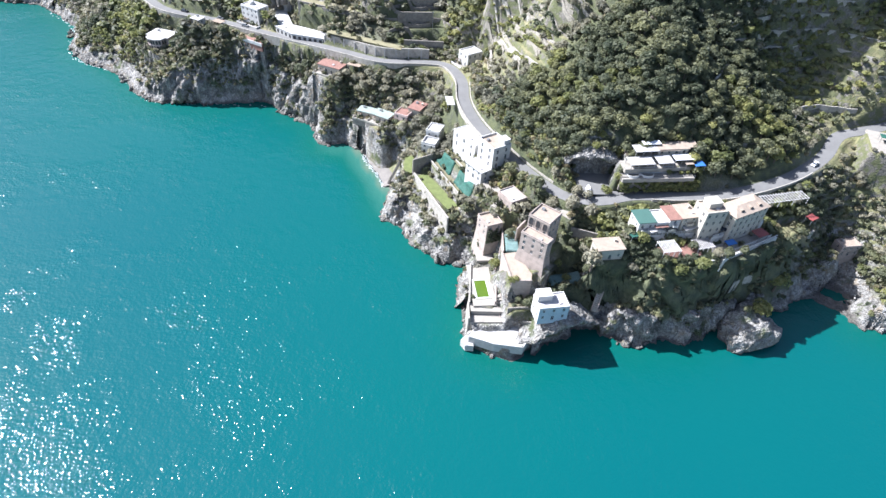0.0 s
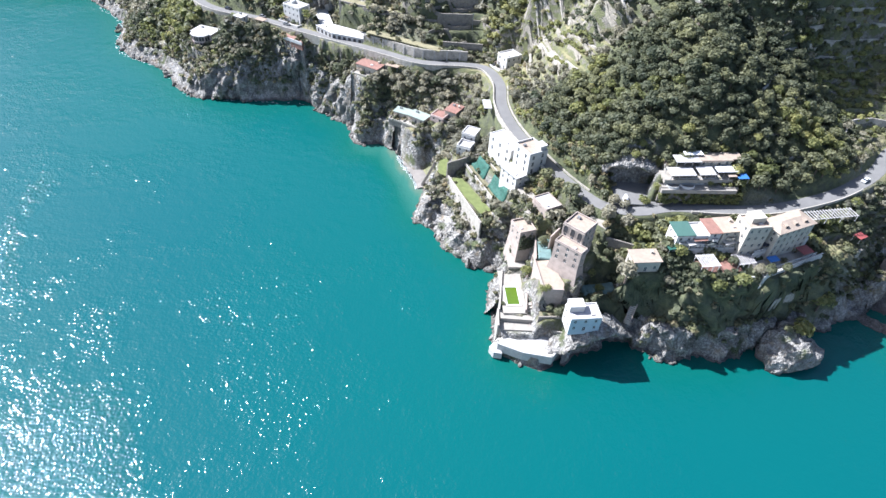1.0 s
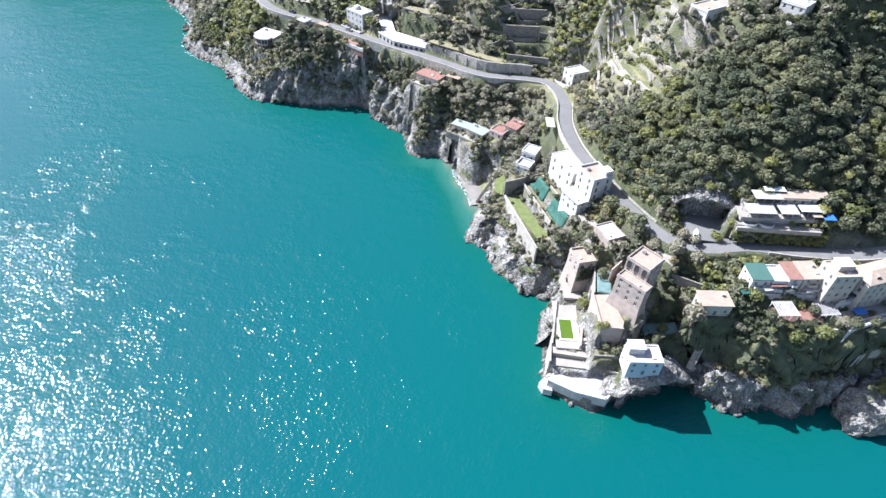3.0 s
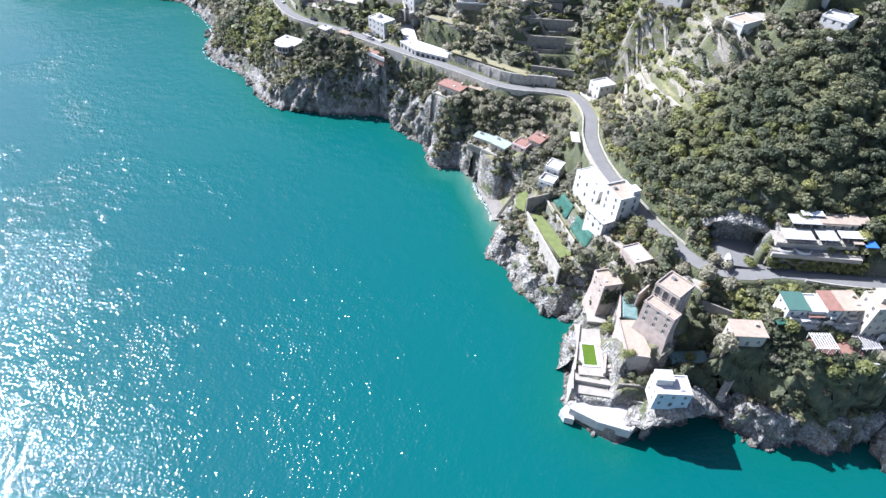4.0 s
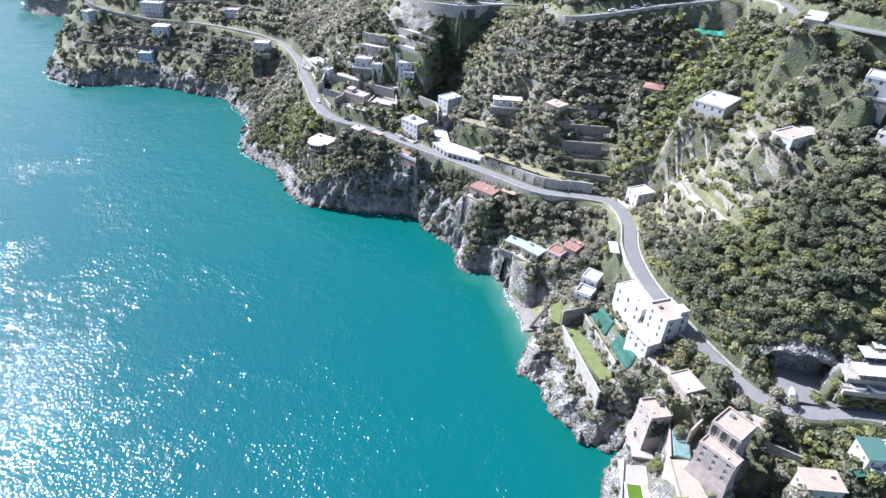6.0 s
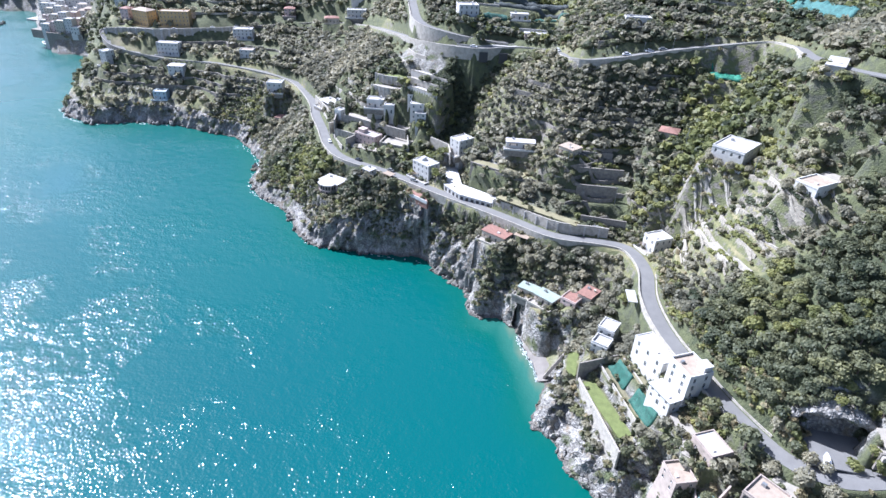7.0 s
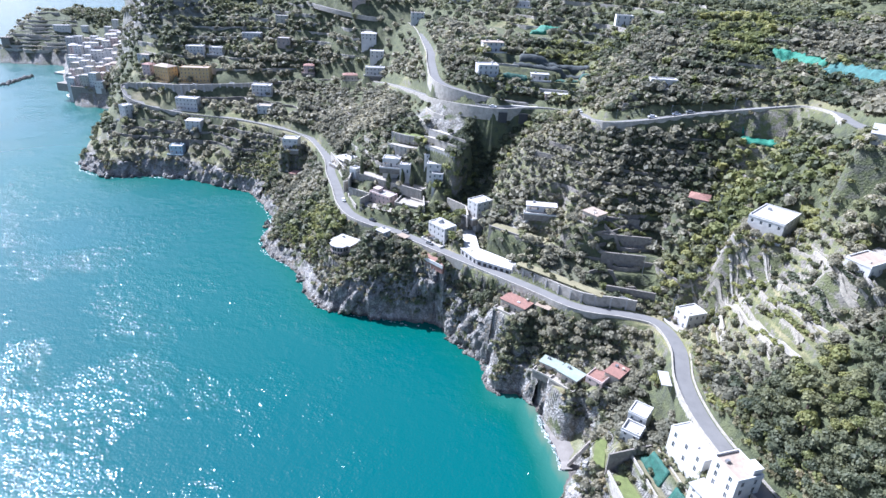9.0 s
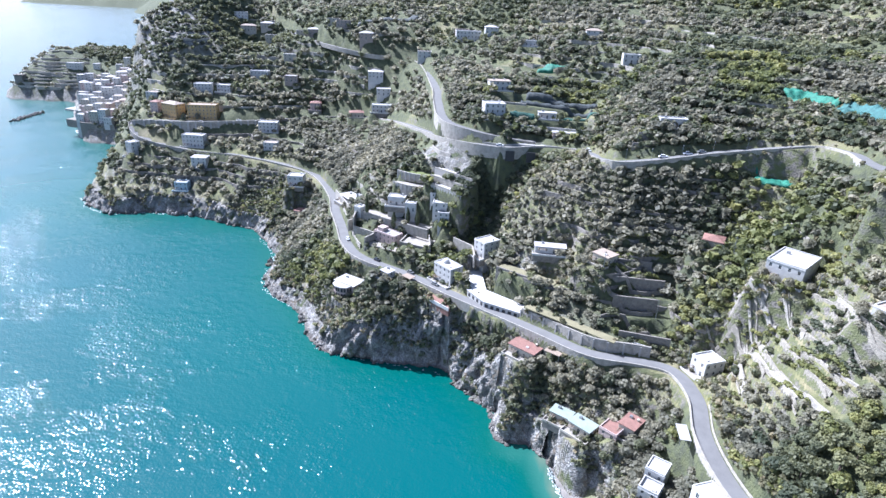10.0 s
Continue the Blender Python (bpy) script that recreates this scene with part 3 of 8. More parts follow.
def _heights():
    pts = [p for p in LOW + HIGH]
    for (ax, ay, ah), (bx, by, bh) in zip(COAST[:-1], COAST[1:]):
        n = max(1, min(6, int(math.hypot(bx - ax, by - ay) / 12)))
        for k in range(n):
            s = k / n
            pts.append((ax + s * (bx - ax), ay + s * (by - ay), 0.0))
            m = math.hypot(bx - ax, by - ay)
            pts.append((ax + s * (bx - ax) + 5 * (by - ay) / m, ay + s * (by - ay) - 5 * (bx - ax) / m, ah + s * (bh - ah)))
    for line in (ROAD, SIDE_ROAD):
        for (ax, ay, az), (bx, by, bz) in zip(line[:-1], line[1:]):
            n = max(1, int(math.hypot(bx - ax, by - ay) / 14))
            pts += [(ax + k / n * (bx - ax), ay + k / n * (by - ay), az + k / n * (bz - az)) for k in range(n)]
    P = np.array(pts, float)
    keep = [0]
    for i in range(1, len(P)):
        if np.min(np.hypot(*(P[keep, :2] - P[i, :2]).T)) > 2.5:
            keep.append(i)
    P = P[keep]
    R = np.sqrt(((P[:, None, :2] - P[None, :, :2]) ** 2).sum(2) + 4.0)
    A = np.block([[-R - 0.02 * np.eye(len(P)), np.ones((len(P), 1))], [np.ones((1, len(P))), np.zeros((1, 1))]])
    return P, np.linalg.solve(A, np.append(P[:, 2], 0.0))


_CTRL, _WEIGHT = _heights()


def smooth(e0, e1, v):
    s = np.clip((v - e0) / (e1 - e0), 0, 1)
    return s * s * (3 - 2 * s)


def in_wood(x, y):
    """How far a place lies in the evergreen wood on the spur, 0..1."""
    u, v = (x - 85) / 62, (y - 215) / 34
    c, s = math.cos(0.42), math.sin(0.42)
    d = (u * c + v * s) ** 2 * 0.9 + (-u * s + v * c) ** 2 * 1.25 + 0.18 * lattice(x, y, 22)
    return smooth(1.3, 1.0, d)


def land(x, y):
    """Height of the ground, metres inland, terrace strength."""
    x, y = np.asarray(x, float), np.asarray(y, float)
    flat_x, flat_y = x.ravel(), y.ravel()
    base = np.empty(flat_x.size)
    for k in range(0, flat_x.size, 20000):
        q = slice(k, k + 20000)
        r = np.sqrt((flat_x[q, None] - _CTRL[None, :, 0]) ** 2 + (flat_y[q, None] - _CTRL[None, :, 1]) ** 2 + 4.0)
        base[q] = -r @ _WEIGHT[:-1] + _WEIGHT[-1]
    z = base.reshape(x.shape)
    d, face = inland(x, y)
    far = smooth(450, 1200, np.hypot(x, y))
    z = z + (lattice(x, y, 26) * 0.9 + lattice(x, y, 9, 3) * 0.4) * smooth(6, 25, d) * (1 + 6 * far) + far * 25 * ridged(x, y, 260, 3) * smooth(10, 200, d)
    rd, rz = off_line(x, y, ROAD)
    sd, sz = off_line(x, y, SIDE_ROAD)
    # terraces with dry stone walls
    wood = in_wood(x, y)
    step = smooth(7, 16, d) * (1 - wood) * smooth(-0.75, -0.3, lattice(x, y, 60, 5)) * (1 - far) * smooth(4, 9, np.minimum(rd, sd))
    for px, py in ((-108, 384), (-117, 390), (-128, 400), (-141, 414), (-150, 424)):
        step = step * smooth(7, 13, np.hypot(x - px, y - py))
    size = np.where(np.hypot(x + 12, y - 35) > 340, 4.0, 2.9)
    size = np.where(np.hypot((x + 14) / 24, (y - 314) / 17) < 1, 6.0, size)
    level = (z + 1.1 * lattice(x, y, 34, 9)) / size
    frac = level - np.floor(level)
    z = z + step * size * (smooth(0.72, 0.96, frac) - frac) * 0.92
    # crags along the shore
    crag = smooth(-3, 2, d) * smooth(22, 8, d) * smooth(1.5, 5, face)
    z = z + crag * (1.5 * ridged(x, y, 13, 4, 2) + 1.0 * lattice(x, y, 5, 4)) * np.clip(face / 7, 0.3, 1.4)
    # level sites
    for px, py, w, dp, turn, level in SITES:
        near = np.hypot(x - px, y - py) < max(w, dp) * 0.75 + 8
        if near.any():
            c, q = math.cos(radians(turn)), math.sin(radians(turn))
            u, v = x[near] - px, y[near] - py
            out = np.hypot(np.maximum(np.abs(c * u + q * v) - w / 2, 0), np.maximum(np.abs(c * v - q * u) - dp / 2, 0))
            k = smooth(6.0 if py > 236 and px > -60 else 2.6, 0.3, out) * smooth(0.0, 1.2, d[near])
            z[near] = z[near] * (1 - k) + (level - 0.15) * k
    # benches of the roads
    for dist, level in ((rd, rz), (sd, sz)):
        k = smooth(5.0, 3.4, dist)
        z = z * (1 - k) + (level - 0.12) * k
    sea_floor = np.minimum(-0.4, d * 0.45)
    z = np.where(d < 0, np.minimum(sea_floor + crag * 1.2 * ridged(x, y, 6, 3, 8) * smooth(-4, 0, d) , 0.8), np.maximum(z, 0.15 + 0.12 * d))
    return z, d, step

# ---- building helpers ----
def mesh_of(name, verts, faces, mats, tint=None, slots=None, smooth_faces=False):
    me = bpy.data.meshes.new(name)
    verts, faces = np.asarray(verts, np.float32), np.asarray(faces, np.int32)
    n, k = faces.shape
    me.vertices.add(len(verts))
    me.vertices.foreach_set("co", verts.ravel())
    me.loops.add(n * k)
    me.loops.foreach_set("vertex_index", faces.ravel())
    me.polygons.add(n)
    me.polygons.foreach_set("loop_start", np.arange(0, n * k, k, dtype=np.int32))
    me.polygons.foreach_set("loop_total", np.full(n, k, np.int32))
    for m in mats:
        me.materials.append(m)
    if slots is not None:
        me.polygons.foreach_set("material_index", np.asarray(slots, np.int32))
    if smooth_faces:
        me.polygons.foreach_set("use_smooth", np.ones(n, bool))
    for key, values in (tint or {}).items():
        a = me.attributes.new(key, "FLOAT", "POINT")
        a.data.foreach_set("value", np.asarray(values, np.float32))
    me.update(calc_edges=True)
    return me


def part(name, bm, mat, parent, label="", m=None):
    """One bmesh as one mesh object under a thing or a part."""
    me = bpy.data.meshes.new(name)
    bm.to_mesh(me)
    bm.free()
    for one in mat if isinstance(mat, (list, tuple)) else [mat]:
        me.materials.append(one)
    ob = new(name, me)
    ob.parent = parent
    if m is not None:
        ob.matrix_basis = m
    return tagged(ob, label)


def shared(name, me, parent, m, label=""):
    ob = new(name, me)
    ob.parent = parent
    ob.matrix_basis = m
    return tagged(ob, label)


def thing(name, x, y, z, rot, label, category, group="", kind=""):
    ob = new(name)
    ob.matrix_basis = pose(x, y, z, 0, 0, rot)
    return tagged(ob, label, category, group, kind)


def box(bm, x0, y0, z0, x1, y1, z1, slot=0, taper=0.0):
    """A box; taper draws its top in."""
    v = [bm.verts.new(p) for p in ((x0, y0, z0), (x1, y0, z0), (x1, y1, z0), (x0, y1, z0),
                                   (x0 + taper, y0 + taper, z1), (x1 - taper, y0 + taper, z1), (x1 - taper, y1 - taper, z1), (x0 + taper, y1 - taper, z1))]
    for f in ((3, 2, 1, 0), (4, 5, 6, 7), (0, 1, 5, 4), (1, 2, 6, 5), (2, 3, 7, 6), (3, 0, 4, 7)):
        bm.faces.new([v[i] for i in f]).material_index = slot


def boxes(*specs):
    bm = bmesh.new()
    for s in specs:
        box(bm, *s)
    return bm


def ground_at(x, y):
    return float(land(np.array([x]), np.array([y]))[0][0])


def dense(line, step=3.0):
    """A polyline with smooth bends, a point about every step metres (Catmull-Rom)."""
    P = [Vector(p) for p in line]
    P = [2 * P[0] - P[1]] + P + [2 * P[-1] - P[-2]]
    out = []
    for a, b, c, d in zip(P, P[1:], P[2:], P[3:]):
        n = max(1, int((c - b).length / step))
        for k in range(n):
            s = k / n
            out.append(0.5 * (2 * b + (c - a) * s + (2 * a - 5 * b + 4 * c - d) * s * s + (3 * b - a - 3 * c + d) * s ** 3))
    return out + [P[-2]]


def sides(line):
    """For each point, the unit vector to the left of the way, level."""
    out = []
    for i in range(len(line)):
        t = line[min(i + 1, len(line) - 1)] - line[max(i - 1, 0)]
        out.append(Vector((-t.y, t.x, 0)).normalized())
    return out


def ribbon(line, profile, close=True):
    """Sweeps a cross-section [(left, up), ...] along a line."""
    left, bm = sides(line), bmesh.new()
    rows = [[bm.verts.new(p + n * o + Vector((0, 0, u))) for o, u in profile] for p, n in zip(line, left)]
    k = len(profile)
    for a, b in zip(rows, rows[1:]):
        for i in range(k if close else k - 1):
            bm.faces.new((a[i], b[i], b[(i + 1) % k], a[(i + 1) % k]))
    if close:
        bm.faces.new(rows[0])
        bm.faces.new(list(reversed(rows[-1])))
    bmesh.ops.recalc_face_normals(bm, faces=bm.faces[:])
    return bm


def structure(name, bm, mat, label, category):
    ob = part(name, bm, mat, None)
    return tagged(ob, label, category, kind="structure")


# ---- the hillside: one sheet from the sea floor to the skyline ----
def rings(a_lo, a_hi, a_n, r_lo, r_mid, r_n, r_far, far_n, rest):
    ang = np.radians(np.concatenate([np.linspace(a_lo, a_hi, a_n), np.linspace(a_hi, a_lo + 360, rest + 2)[1:-1]]))
    rad = np.concatenate([np.geomspace(r_lo, r_mid, r_n), np.geomspace(r_mid, r_far, far_n + 1)[1:]])
    A, Rr = np.meshgrid(ang, rad, indexing="ij")
    X, Y = -12 + Rr * np.sin(A), 35 + Rr * np.cos(A)
    n, m = A.shape
    i, j = np.meshgrid(np.arange(n), np.arange(m - 1), indexing="ij")
    k = (i + 1) % n
    faces = np.stack([i * m + j, k * m + j, k * m + j + 1, i * m + j + 1], -1).reshape(-1, 4)
    return X, Y, faces


def olive_slope(x, y):
    """The open, sunny olive terraces above the junction and east of the valley, 0..1."""
    return np.exp(-(((x - 40) / 30) ** 2 + ((y - 268) / 36) ** 2)) + np.exp(-(((x - 200) / 45) ** 2 + ((y - 240) / 60) ** 2)) + 0.7 * smooth(0.3, 0.7, lattice(x, y, 40, 70))


def hillside():
    X, Y, faces = rings(-71, 60, 780, 88, 560, 450, 4600, 130, 30)
    d, face = inland(X, Y)
    Z = np.full(X.shape, -20.0)
    near = d > -14 - 0.06 * np.maximum(np.hypot(X, Y) - 700, 0)
    z, dd, step = land(X[near], Y[near])
    Z[near] = z
    crag = np.zeros(X.shape)
    crag[near] = smooth(-2, 1, dd) * smooth(20, 7, dd) * smooth(1.5, 5, face[near]) * smooth(700, 500, np.hypot(X[near], Y[near]))
    U, V = X + 0.6 * Z, Y + 0.9 * Z
    X, Y = (X + crag * (1.5 * ridged(U, V, 9, 2, 11) + 1.0 * lattice(U, V, 3.0, 12)), Y + crag * (1.5 * ridged(U, V, 9, 2, 13) + 1.0 * lattice(U, V, 3.0, 14)))
    keep = near.ravel()[faces].all(1)
    faces = faces[keep]
    used = np.unique(faces)
    index = np.zeros(X.size, int)
    index[used] = np.arange(len(used))
    low = np.maximum(smooth(15, 7, Z + 4 * lattice(X, Y, 9, 20)), smooth(7, 3, d))
    rock = low * smooth(26, 14, d) * smooth(1.0, 3.0, face)
    rock = np.maximum(rock, smooth(0.35, 0.7, lattice(X, Y, 24, 22)) * smooth(40, 24, d) * smooth(10, 30, Z) * 0.8)
    rock = np.maximum(rock, smooth(60, 25, np.hypot((X + 470) * 0.8, Y - 590)))
    rock = np.maximum(rock, smooth(13, 8, np.hypot(X - 61, (Y - 191) * 1.6)))
    for cx, cy, a, b, turn, share in ((-122, 393, 24, 7, -38, 0.9), (-66, 330, 12, 6, -25, 0.8), (-88, 340, 10, 8, -40, 0.9) , (65, 191, 10, 5, 0, 0.9)):
        c, q = math.cos(radians(turn)), math.sin(radians(turn))
        rock = np.maximum(rock, share * smooth(1.2, 0.8, np.hypot((c * (X - cx) + q * (Y - cy)) / a, (c * (Y - cy) - q * (X - cx)) / b)))
    shore = near & (d > 0) & (d < 42)
    xs, ys = X[shore], Y[shore]
    zs = land(xs, ys)[0]
    steep = np.hypot(land(xs + 0.8, ys)[0] - zs, land(xs, ys + 0.8)[0] - zs) / 0.8
    bare = np.zeros(X.shape)
    bare[shore] = smooth(1.1, 2.2, steep) * smooth(30, 20, d[shore]) * smooth(27, 20, zs)
    rock = np.maximum(rock, bare)
    # shade of the slope below the mansion, put into the ground colour
    shady = smooth(44, 50, X) * smooth(150, 142, X) * smooth(174, 166, Y) * smooth(7, 11, Z + 2 * lattice(X, Y, 6, 23))
    rock = rock * (1 - 0.92 * shady)
    rock = np.maximum(rock, smooth(70, 35, np.hypot(X + 560, Y - 668)))
    rock = rock * smooth(1600, 1300, np.hypot(X, Y))
    # one mask: far woods, wood floor, ground under groves, and the painted slope shade
    me = mesh_of("hillside", np.stack([X.ravel(), Y.ravel(), Z.ravel()], 1)[used], index[faces], [GROUND], {"rock": rock.ravel()[used], "wood_and_shade": np.maximum(np.maximum(shady, np.maximum(smooth(750, 1100, np.hypot(X, Y)), in_wood(X, Y))), 0.85 * smooth(12, 24, d) * smooth(0.75, 0.25, olive_slope(X, Y))).ravel()[used]})
    return tagged(new("ground", me), "steep terraced hillside of soil, grass and grey rock above the sea", "hillside", kind="structure")


hillside()


def sea():
    X, Y, faces = rings(-71, 60, 180, 0.02, 700, 150, 4900, 40, 30)
    d, _ = inland(X, Y)
    beach = smooth(48, 6, np.hypot(X + 32, Y - 247)) * 0.62
    shallow = np.clip(1.0 - (-d) / 20.0, 0, 1) ** 1.3 * (0.30 + beach) + smooth(120, 10, -d) * 0.35
    me = mesh_of("sea", np.stack([X.ravel(), Y.ravel(), np.zeros(X.size)], 1), faces, [SEA], {"shallow": np.clip(shallow, 0, 1).ravel()}, smooth_faces=True)
    return tagged(new("water", me), "calm turquoise sea glittering in the sun", "sea", kind="structure")


sea()

# ---- roads ----
COAST_ROAD = dense(ROAD)
CLIMB = dense(SIDE_ROAD)
structure("road", ribbon(COAST_ROAD, [(-2.8, -0.5), (-2.8, 0.0), (0, 0.05), (2.8, 0.0), (2.8, -0.5)]), ASPHALT, "narrow winding asphalt coast road", "road")
structure("road", ribbon(CLIMB, [(-2.7, -0.5), (-2.7, 0.0), (0, 0.05), (2.7, 0.0), (2.7, -0.5)]), ASPHALT, "asphalt road climbing the hillside", "road")


def stretch(line, lo, hi):
    """The stretch of a dense line between the points nearest two places."""
    i = min(range(len(line)), key=lambda k: (line[k].xy - Vector(lo)).length)
    j = min(range(len(line)), key=lambda k: (line[k].xy - Vector(hi)).length)
    return line[i:j + 1]


def parapet(line, side, high=0.9, deep=1.2, mat=PALE_STONE, off=3.0):
    structure("parapet", ribbon(line, [(side * off, -deep), (side * off, high), (side * (off + 0.4), high), (side * (off + 0.4), -deep)]), mat,
              "low pale stone parapet along the road edge", "wall")


def wall_line(line, high, deep, mat, label, off=0.0, thick=0.7, name="retaining_wall"):
    return structure(name, ribbon(line, [(off - thick / 2, -deep), (off - thick / 2 + 0.15, high), (off + thick / 2 - 0.15, high), (off + thick / 2, -deep)]), mat, label, "wall")


parapet(stretch(COAST_ROAD, (150, 200), (84, 180)), 1, 0.9, 3)
parapet(stretch(COAST_ROAD, (42, 190), (-430, 487)), 1, 0.8, 4)
parapet(stretch(COAST_ROAD, (-400, 484), (64, 330)), -1, 0.8, 6)
parapet(CLIMB, 1, 0.8, 3, off=3.0)

# ---- trees ----
def crown_template(rs, clumps, squat=0.8, size=None):
    """Leaf clumps over an uneven crown of radius 1, centred on 0: vertices (n, 4, 3)."""
    lumps = rs.normal(size=(6, 3))
    lumps /= np.linalg.norm(lumps, axis=1)[:, None]
    d = rs.normal(size=(clumps, 3))
    d /= np.linalg.norm(d, axis=1)[:, None]
    d[:, 2] = np.where(d[:, 2] < -0.35, -d[:, 2], d[:, 2])
    r = 0.60 + 0.46 * np.clip((d @ lumps.T).max(1), 0, 1) ** 3 + rs.uniform(-0.12, 0.08, clumps)
    c = d * r[:, None] * np.array([1, 1, squat])
    n = d + rs.normal(size=d.shape) * 0.42 + np.array([0, 0, 0.15])
    n /= np.linalg.norm(n, axis=1)[:, None]
    u = np.cross(n, rs.normal(size=d.shape))
    u /= np.linalg.norm(u, axis=1)[:, None]
    w = np.cross(n, u)
    size = size or 2.6 / math.sqrt(clumps)
    s = rs.uniform(0.55, 1.1, (clumps, 1)) * size * 0.75
    k = rs.uniform(0.55, 1.0, (clumps, 1))
    return np.stack([c - u * s - w * s * k, c + u * s * 0.8 - w * s * k * 1.1, c + u * s - n * 0.08 + w * s * k, c - u * s * 0.9 + w * s * k * 0.8], 1)


def core_template():
    """A small dark heart for a crown: six-sided, in quads."""
    ring = [(math.cos(a), math.sin(a)) for a in np.linspace(0, 2 * math.pi, 7)[:-1]]
    v, rows = [], [(-0.45, 0.3), (0.0, 0.66), (0.45, 0.3)]
    for k in range(6):
        (a, b), (c, e) = ring[k], ring[(k + 1) % 6]
        for (z0, r0), (z1, r1) in zip(rows, rows[1:]):
            v.append([(a * r0, b * r0, z0), (c * r0, e * r0, z0), (c * r1, e * r1, z1), (a * r1, b * r1, z1)])
    return np.array(v)


def trunk_template(rs):
    v = []
    for k in range(4):
        a, b = k * math.pi / 2, (k + 1) * math.pi / 2
        p = lambda t, r, z: (math.cos(t) * r, math.sin(t) * r, z)
        v.append([p(a, 0.09, -1.6), p(b, 0.09, -1.6), p(b, 0.05, 0.1), p(a, 0.05, 0.1)])
    return np.array(v)


TREE_RS = np.random.RandomState(21)
CROWNS = {n: [np.concatenate([crown_template(TREE_RS, n), core_template()]) for _ in range(9)] for n in (24, 36, 72, 180)}
TRUNK = trunk_template(TREE_RS)


def grove(name, label, category, spots, leaf, clumps, squat=(0.75, 1.05)):
    """Many trees as one: spots (x, y, z, crown radius, tint)."""
    if not len(spots):
        return
    rs = np.random.RandomState(len(spots))
    verts, tint, slots = [], [], []
    pick, spin = rs.randint(0, 9, len(spots)), rs.uniform(0, 6.28, len(spots))
    tall = rs.uniform(*squat, len(spots))
    for (x, y, z, r, hue), k, a, h in zip(spots, pick, spin, tall):
        base = CROWNS[clumps][k]
        ca, sa = math.cos(a), math.sin(a)
        turn = np.array([[ca, sa, 0], [-sa, ca, 0], [0, 0, h]])
        verts.append((base @ turn) * r + np.array([x, y, z + r * 0.95]))
        verts.append((TRUNK @ turn) * r + np.array([x, y, z + r * 0.95]))
        tint += [hue] * (len(base) * 4 + 16)
        slots += [0] * len(base) + [1] * 4
    v = np.concatenate(verts).reshape(-1, 3)
    ob = new(name, mesh_of(name, v, np.arange(len(v)).reshape(-1, 4), [leaf, BARK], {"tint": tint}, slots))
    return tagged(ob, label, category, kind="stuff")


def scatter(x0, x1, y0, y1, gap, seed):
    """A jittered grid of places on land."""
    rs = np.random.RandomState(seed)
    gx, gy = np.meshgrid(np.arange(x0, x1, gap), np.arange(y0, y1, gap))
    x, y = gx.ravel() + rs.uniform(-0.48, 0.48, gx.size) * gap, gy.ravel() + rs.uniform(-0.48, 0.48, gx.size) * gap
    d, _ = inland(x, y)
    x, y, d = x[d > 1.5], y[d > 1.5], d[d > 1.5]
    z, d, step = land(x, y)
    return x, y, z, d, rs


# places kept clear of trees: x, y, radius
CLEAR = []


def clear_of(x, y, extra=0.0):
    ok = np.ones(x.shape, bool)
    for cx, cy, r in CLEAR:
        ok &= np.hypot(x - cx, y - cy) > r + extra
    rd, _ = off_line(x, y, ROAD)
    sd, _ = off_line(x, y, SIDE_ROAD)
    return ok & (rd > 5.2 + extra) & (sd > 4.6 + extra)



# places where few trees stand: x, y, half-length, half-width, turn, share that is left
THIN = [(-58, 316, 20, 8, -22, 0.12), (-34, 298, 26, 8, -20, 0.12), (-140, 357, 34, 15, -12, 0.10), (-134, 383, 20, 9, 0, 0.25), (-114, 374, 14, 12, -28, 0.08), (-98, 386, 14, 4, 10, 0.2), (-125, 393, 26, 8, -38, 0.15),
        (-150, 425, 34, 8, -52, 0.3), (-72, 432, 34, 22, 6, 0.12), (-10, 309, 17, 17, 0, 0.14), (45, 262, 18, 30, 28, 0.55), (-50, 330, 18, 6, 5, 0.2), (-390, 495, 50, 7, 20, 0.5), (-400, 525, 40, 14, 20, 0.45),
        (-800, 790, 120, 60, 25, 0.10), (-700, 760, 80, 40, 25, 0.3), (-640, 660, 60, 50, 40, 0.05), (-556, 668, 40, 60, 30, 0.12), (-410, 452, 30, 14, 0, 0.9), (-186, 400, 20, 12, -50, 0.3), (-52, 282, 16, 10, -24, 0.35),
        (-20, 262, 16, 9, -20, 0.4), (6, 256, 5, 22, 5, 0.5), (-114, 320, 22, 7, -25, 0.4), (200, 235, 35, 60, -20, 0.45), (-160, 590, 60, 30, 20, 0.5), (85, 186, 18, 9, 8, 0.15), (115, 160, 30, 8, 26, 0.35), (40, 162, 16, 18, 0, 0.12), (88, 152, 46, 8, 4, 0.12), (56, 164, 12, 8, 0, 0.25), (126, 168, 26, 9, 26, 0.25)]


OLIVE_LINES = ((30, 287, 37, 249), (34, 264, 43, 240), (37, 277, 44, 247), (45, 277, 58, 249), (50, 279, 63, 250), (40, 269, 51, 248), (24, 300, 36, 284), (65, 261, 72, 246))


def thinned(x, y):
    keep = np.ones(np.shape(x))
    for cx, cy, a, b, turn, share in THIN:
        c, q = math.cos(radians(turn)), math.sin(radians(turn))
        u, v = (c * (x - cx) + q * (y - cy)) / a, (c * (y - cy) - q * (x - cx)) / b
        keep = np.minimum(keep, share + (1 - share) * smooth(0.75, 1.25, np.hypot(u, v)))
    for ax, ay, bx, by in OLIVE_LINES:
        keep = keep * (0.08 + 0.92 * smooth(1.0, 2.2, off_line(x, y, [(ax, ay, 0), (bx, by, 0)])[0]))
    return keep


